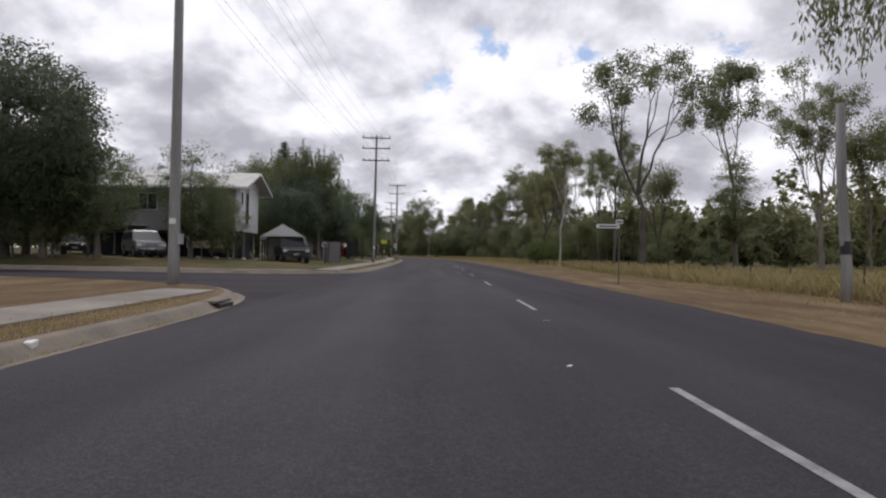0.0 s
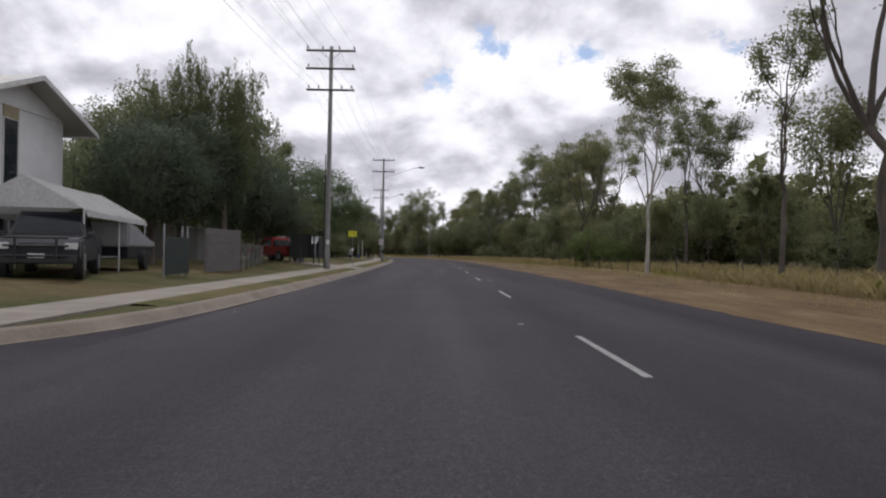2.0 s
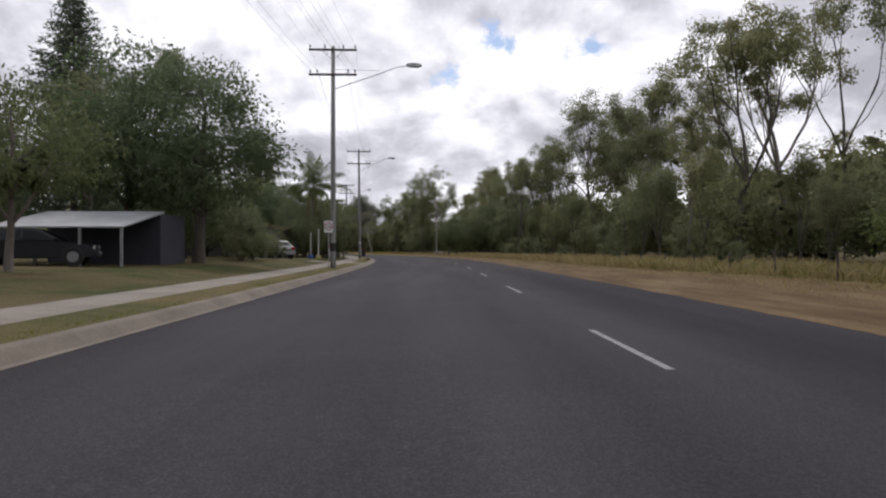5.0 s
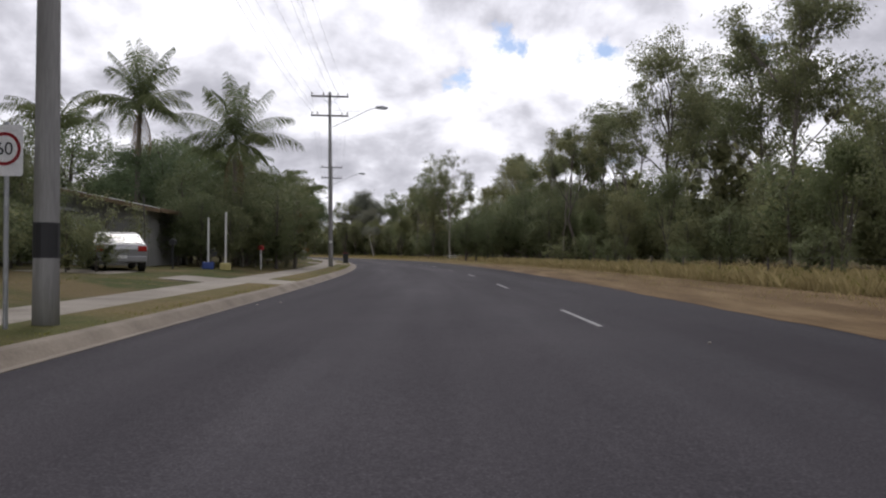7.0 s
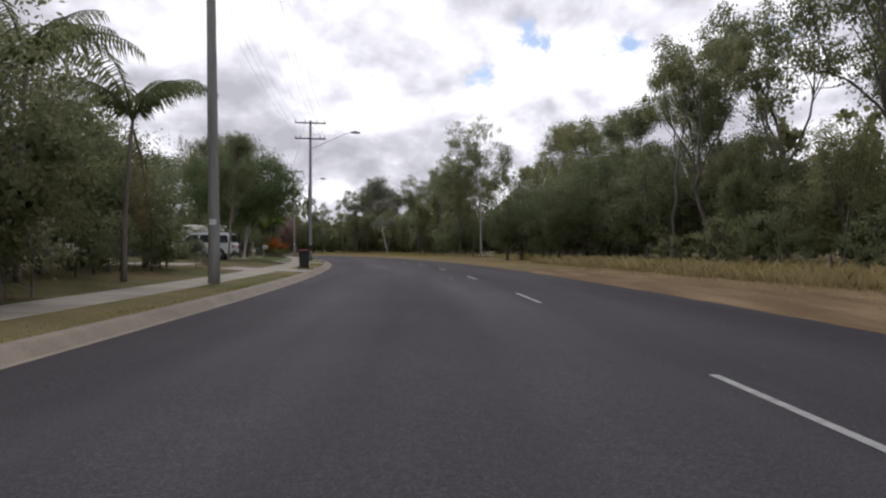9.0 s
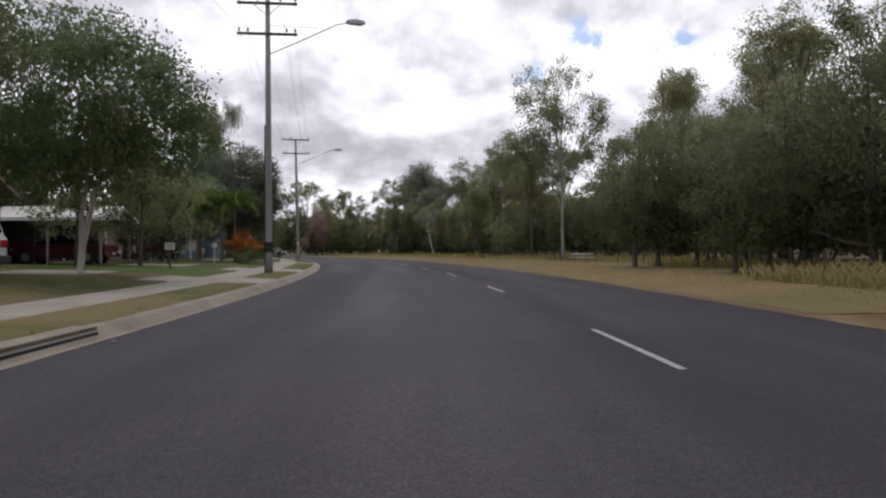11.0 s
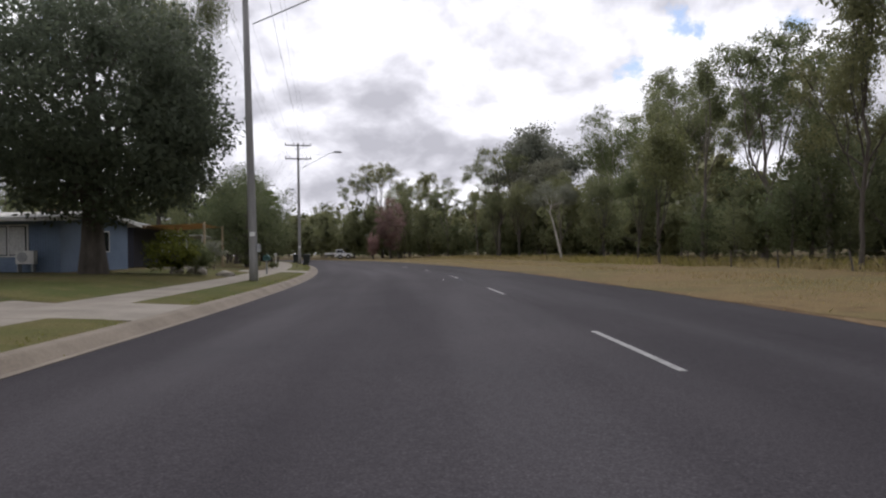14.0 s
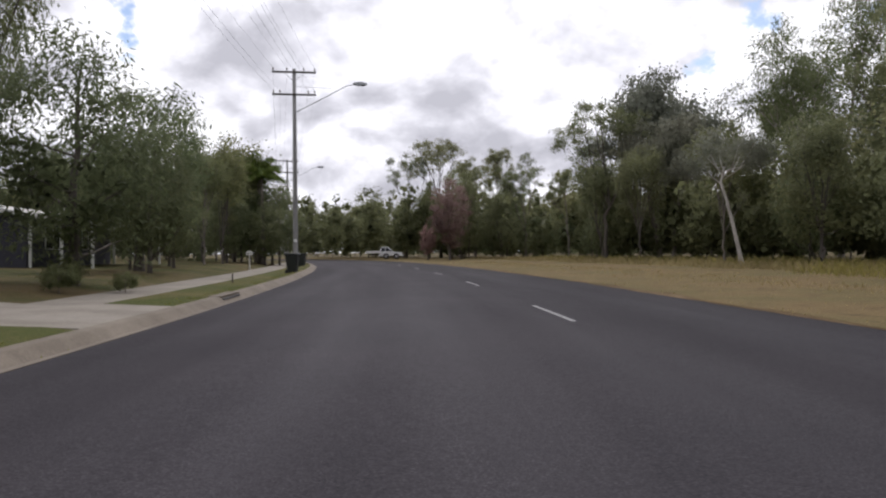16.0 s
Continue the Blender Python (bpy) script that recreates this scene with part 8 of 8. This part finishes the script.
# leaves darker than FINE's: the yard canopy's shade put into their colour
SHADE = [tree_meshes("shade_tree", sd, 8, 0.22, 0.2, 12, 0.34, 230, 0.8, 64, (0.2, 0.09), 0.6, elev=(0.1, 1.0), leaf_m=DEEP_SHADED_LEAF, bark=DARK_BARK, twigs=2, body=0.42, dome=(3.5, 1.75, 8.2)) for sd in (166, 167)]
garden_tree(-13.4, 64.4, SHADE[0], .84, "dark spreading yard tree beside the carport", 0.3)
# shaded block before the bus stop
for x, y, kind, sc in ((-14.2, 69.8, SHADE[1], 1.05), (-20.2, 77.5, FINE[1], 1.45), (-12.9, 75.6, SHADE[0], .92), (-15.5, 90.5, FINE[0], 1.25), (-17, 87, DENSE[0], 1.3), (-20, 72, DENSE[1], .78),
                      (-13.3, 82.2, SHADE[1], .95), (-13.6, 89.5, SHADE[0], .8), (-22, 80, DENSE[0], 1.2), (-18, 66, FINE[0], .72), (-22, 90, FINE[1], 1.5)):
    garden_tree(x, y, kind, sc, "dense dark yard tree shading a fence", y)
for k in range(11):
    garden_tree(-20.5 - 1.6 * (k % 3), 64.5 + 2.6 * k, BUSHY[k % 3], .62 + .12 * (k % 2), "dark undergrowth closing a shaded back yard", k * 1.7)
garden_tree(-12.6, 72.6, WEEPING[0], 1.0, "weeping yard tree with pale hanging leaves", 1.0)
garden_tree(-15.8, 72.5, WEEPING[0], .95, "weeping yard tree with pale hanging leaves", 2.5)
garden_tree(-14.3, 101.5, OLIVE_ROUND, 1.02, "spreading yellow-green tree on a front lawn", 1.0)
garden_tree(-14.0, 117.0, DENSE[0], 1.22, "dark mango-like tree with a dense rounded crown", 1.1)
garden_tree(-18.5, 119.0, DENSE[1], 1.32, "dark mango-like tree with a dense rounded crown", .3)
garden_tree(-18.8, 127.5, DENSE[0], .85, "dark mango-like tree with a dense rounded crown", 2.3)
garden_tree(-22.5, 112.0, DENSE[0], .88, "dark leafy yard tree behind a carport", 1.3)
garden_tree(-23.0, 137.0, GUM_TALL[2], 1.0, "tall gum behind the houses", .3)
garden_tree(-27.0, 131.0, GUM_MID[0], 1.15, "gum tree behind the houses", .8)
for x, y, sc in ((-13.8, 124.0, .62), (-14.8, 127.2, .68), (-15.5, 130.2, .62), (-18.0, 125.0, .75), (-19.2, 131.5, .85), (-19.5, 138.0, .8), (-23.0, 141.5, 1.05), (-26, 146, 1.1), (-19.8, 139.8, .92), (-21.6, 140.2, .95), (-22.4, 136, 1.0)):
    garden_tree(x, y, BUSHY[int(y) % 3], sc, "dense dark hedge plant along a front yard", y, .95)
# palms block
for x, y, k, sc in ((-20.5, 162, 0, .95), (-24.5, 165, 1, 1.0), (-29, 160, 0, 1.1)):
    garden_tree(x, y, DENSE[k], sc, "dark leafy tree behind the grey house", x)
for s, d, kind, sc in ((152.5, -11.4, BUSHY[0], .72), (155.0, -11.0, BUSHY[2], .85), (157.5, -11.2, BUSHY[1], .95), (160.0, -10.9, BUSHY[2], .9), (162.5, -11.0, BUSHY[0], 1.0), (165.0, -11.2, BUSHY[1], .95), (168.0, -11.6, BUSHY[0], .9), (171.0, -12.4, BUSHY[2], .9),
                       (159, -16.5, DENSE[1], .9), (166, -17.5, DENSE[0], 1.0), (154.5, -16.5, DENSE[0], .75), (174.5, -13.5, BUSHY[1], .9), (180, -17, DENSE[0], .9), (186, -18, DENSE[1], .8)):
    p = spot(s, d)
    garden_tree(p.x, p.y, kind, sc, "dense dark-green garden tree below palms", s)
for k in range(13):
    p = spot(151.0 + 2.1 * k, -9.55 - .35 * (k % 3))
    shrub_at(p.x, p.y, SHRUB[k % 2] if k % 4 else GREY_SHRUB, (.75, .95, .85, 1.0)[k % 4], "dense garden shrub at the foot of palms", k * 1.3, group="shrubs below palms")
for s, d, sc in ((173.0, -10.8, .8), (170.0, -10.6, .8), (176.0, -11.6, .75)):
    p = spot(s, d)
    garden_tree(p.x, p.y, BUSHY[int(s) % 3], sc, "dense dark-green garden tree near the footpath", s)
# lawn block
SPREAD_LEAF = leaf_mat("fresh_green_leaf", (0.085, 0.12, 0.056), (0.155, 0.2, 0.085), 0.1, 0.5)
SPREAD = tree_meshes("spread_tree", 205, 9.5, 0.34, 0.13, 15, 0.32, 320, 0.85, 120, (0.17, 0.08), 0.5, stems=3, elev=(0.25, 1.05), leaf_m=SPREAD_LEAF, bark=PALE_BARK, twigs=2, body=0.38, dome=(4.5, 2.2, 8.7))
garden_tree(-22.4, 197.8, SPREAD, 1.03, "spreading tree with several pale trunks on a lawn", .5)
garden_tree(-20.7, 189.9, GUM_SLIM[1], .5, "thin pale-stemmed young tree beside a parked wagon", .5)
OLIVE_SMALL = tree_meshes("olive_small", 206, 5, 0.25, 0.1, 10, 0.4, 90, 0.6, 40, (0.2, 0.08), 0.6, elev=(0.1, 1.0), leaf_m=OLIVE_LEAF, bark=DARK_BARK)
for x, y, sc in ((-26.4, 208.2, 1.1), (-27.6, 205.0, .85), (-27.0, 212.0, 1.0), (-30.3, 214.5, 1.15), (-33.5, 220.5, 1.3), (-32.5, 226.5, 1.1), (-31.8, 218.0, 1.2)):
    garden_tree(x, y, OLIVE_SMALL, sc, "low spreading olive-green garden tree", x)
for x, y, sc, k in ((-35.1, 221.2, .5, 0), (-33.6, 221.9, .46, 1), (-32.2, 222.2, .42, 2)):
    garden_tree(x, y, BUSHY[k], sc, "dark shrub mass beside a shaded driveway", x)
garden_tree(-36.2, 222.6, GUM_MID[1], .98, "half-bare tree behind a garden bed", 2.0)
garden_tree(-33.8, 223.2, DENSE[0], .85, "dark leafy tree behind garden palms", 1.0)
garden_tree(-35.5, 232.5, DENSE[1], .8, "dark leafy garden tree beside a house", 2.0)
garden_tree(-39.2, 246.9, DENSE_BIG, 1.08, "huge dark rounded shade tree on a front lawn", 1.2, .95)
garden_tree(-49.2, 246.2, BUSHY[0], .5, "dark bushy garden tree beside a blue house", .7)
for x, y, sc in ((-47.4, 245.6, .5), (-46.4, 245.4, .36)):
    shrub_at(x, y, ROUND_SHRUB, sc, "dark rounded shrub in front of a blue house", x, group="shrubs by the blue house")
garden_tree(-36.5, 212.0, DENSE[0], 1.1, "dark tree behind a low house", .2)
garden_tree(-40.5, 208.0, DENSE[1], 1.15, "dark tree behind a low house", 1.2)
garden_tree(-43.5, 213.0, DENSE[0], 1.2, "dark tree behind a low house", 2.2)
garden_tree(-53.2, 269.3, WEEP_BIG, 1.0, "tall weeping gum with long hanging leaf strands", 2.2)
garden_tree(-43.9, 266.7, FINE[1], 1.3, "wide fine-leaved dark garden tree with a thick trunk", .9, .73)
garden_tree(-50.5, 276.0, DENSE[1], .85, "dense dark garden tree behind fine-leaved trees", .1)
garden_tree(-48.6, 274.6, FINE[0], .75, "fine-leaved dark garden tree behind a dry lawn", 2.9)
for x, y, kind, sc in ((-53.5, 281.5, FINE[0], .68), (-56.2, 284.2, BUSHY[1], .8), (-52.0, 277.0, BUSHY[0], .62), (-58.5, 290.0, GUM_MID[1], .62), (-60.5, 294.5, GUM_MID[2], .72), (-62.5, 297.5, BUSHY[2], .9), (-66, 299, GUM_MID[0], .8),
                      (-65.2, 305.0, BUSHY[0], .8), (-60.4, 299.6, BUSHY[1], .75), (-61.0, 302.5, FINE[0], .8), (-63.6, 302.0, FINE[1], .85), (-64.6, 304.6, FINE[0], 1.2), (-66.4, 303.6, FINE[1], 1.2), (-62.6, 303.8, BUSHY[1], 1.1)):
    garden_tree(x, y, kind, sc, "garden tree beside the curving footpath", y)
for x, y, sc in ((-42.2, 264.8, .5), (-41.5, 266.2, .4), (-43.8, 266.4, .55)):
    shrub_at(x, y, GREEN_SHRUB, sc, "low mixed shrub in a garden bed", x)


def garden_edge(pts, label):
    t = thing("garden_edging", (0, 0, 0), 0, label, "garden edging")
    for (xa, ya), (xb, yb) in zip(pts, pts[1:]):
        L = math.hypot(xb - xa, yb - ya)
        n = max(1, int(L / 1.2))
        for k in range(n):
            f0 = (k + .5) / n
            x, y = xa + (xb - xa) * f0, ya + (yb - ya) * f0
            bm = bmesh.new()
            box(bm, (x, y, ground_at(x, y) + .07), (L / n - .03, .12, .16), Matrix.Rotation(math.atan2(yb - ya, xb - xa), 3, "Z"), .012)
            part("block", bm, KERB, t)


garden_edge([(-28.2, 217.8), (-25.9, 220.2), (-26.6, 224.0), (-28.2, 226.4), (-30.0, 227.0)], "low pale block edging round a garden bed")
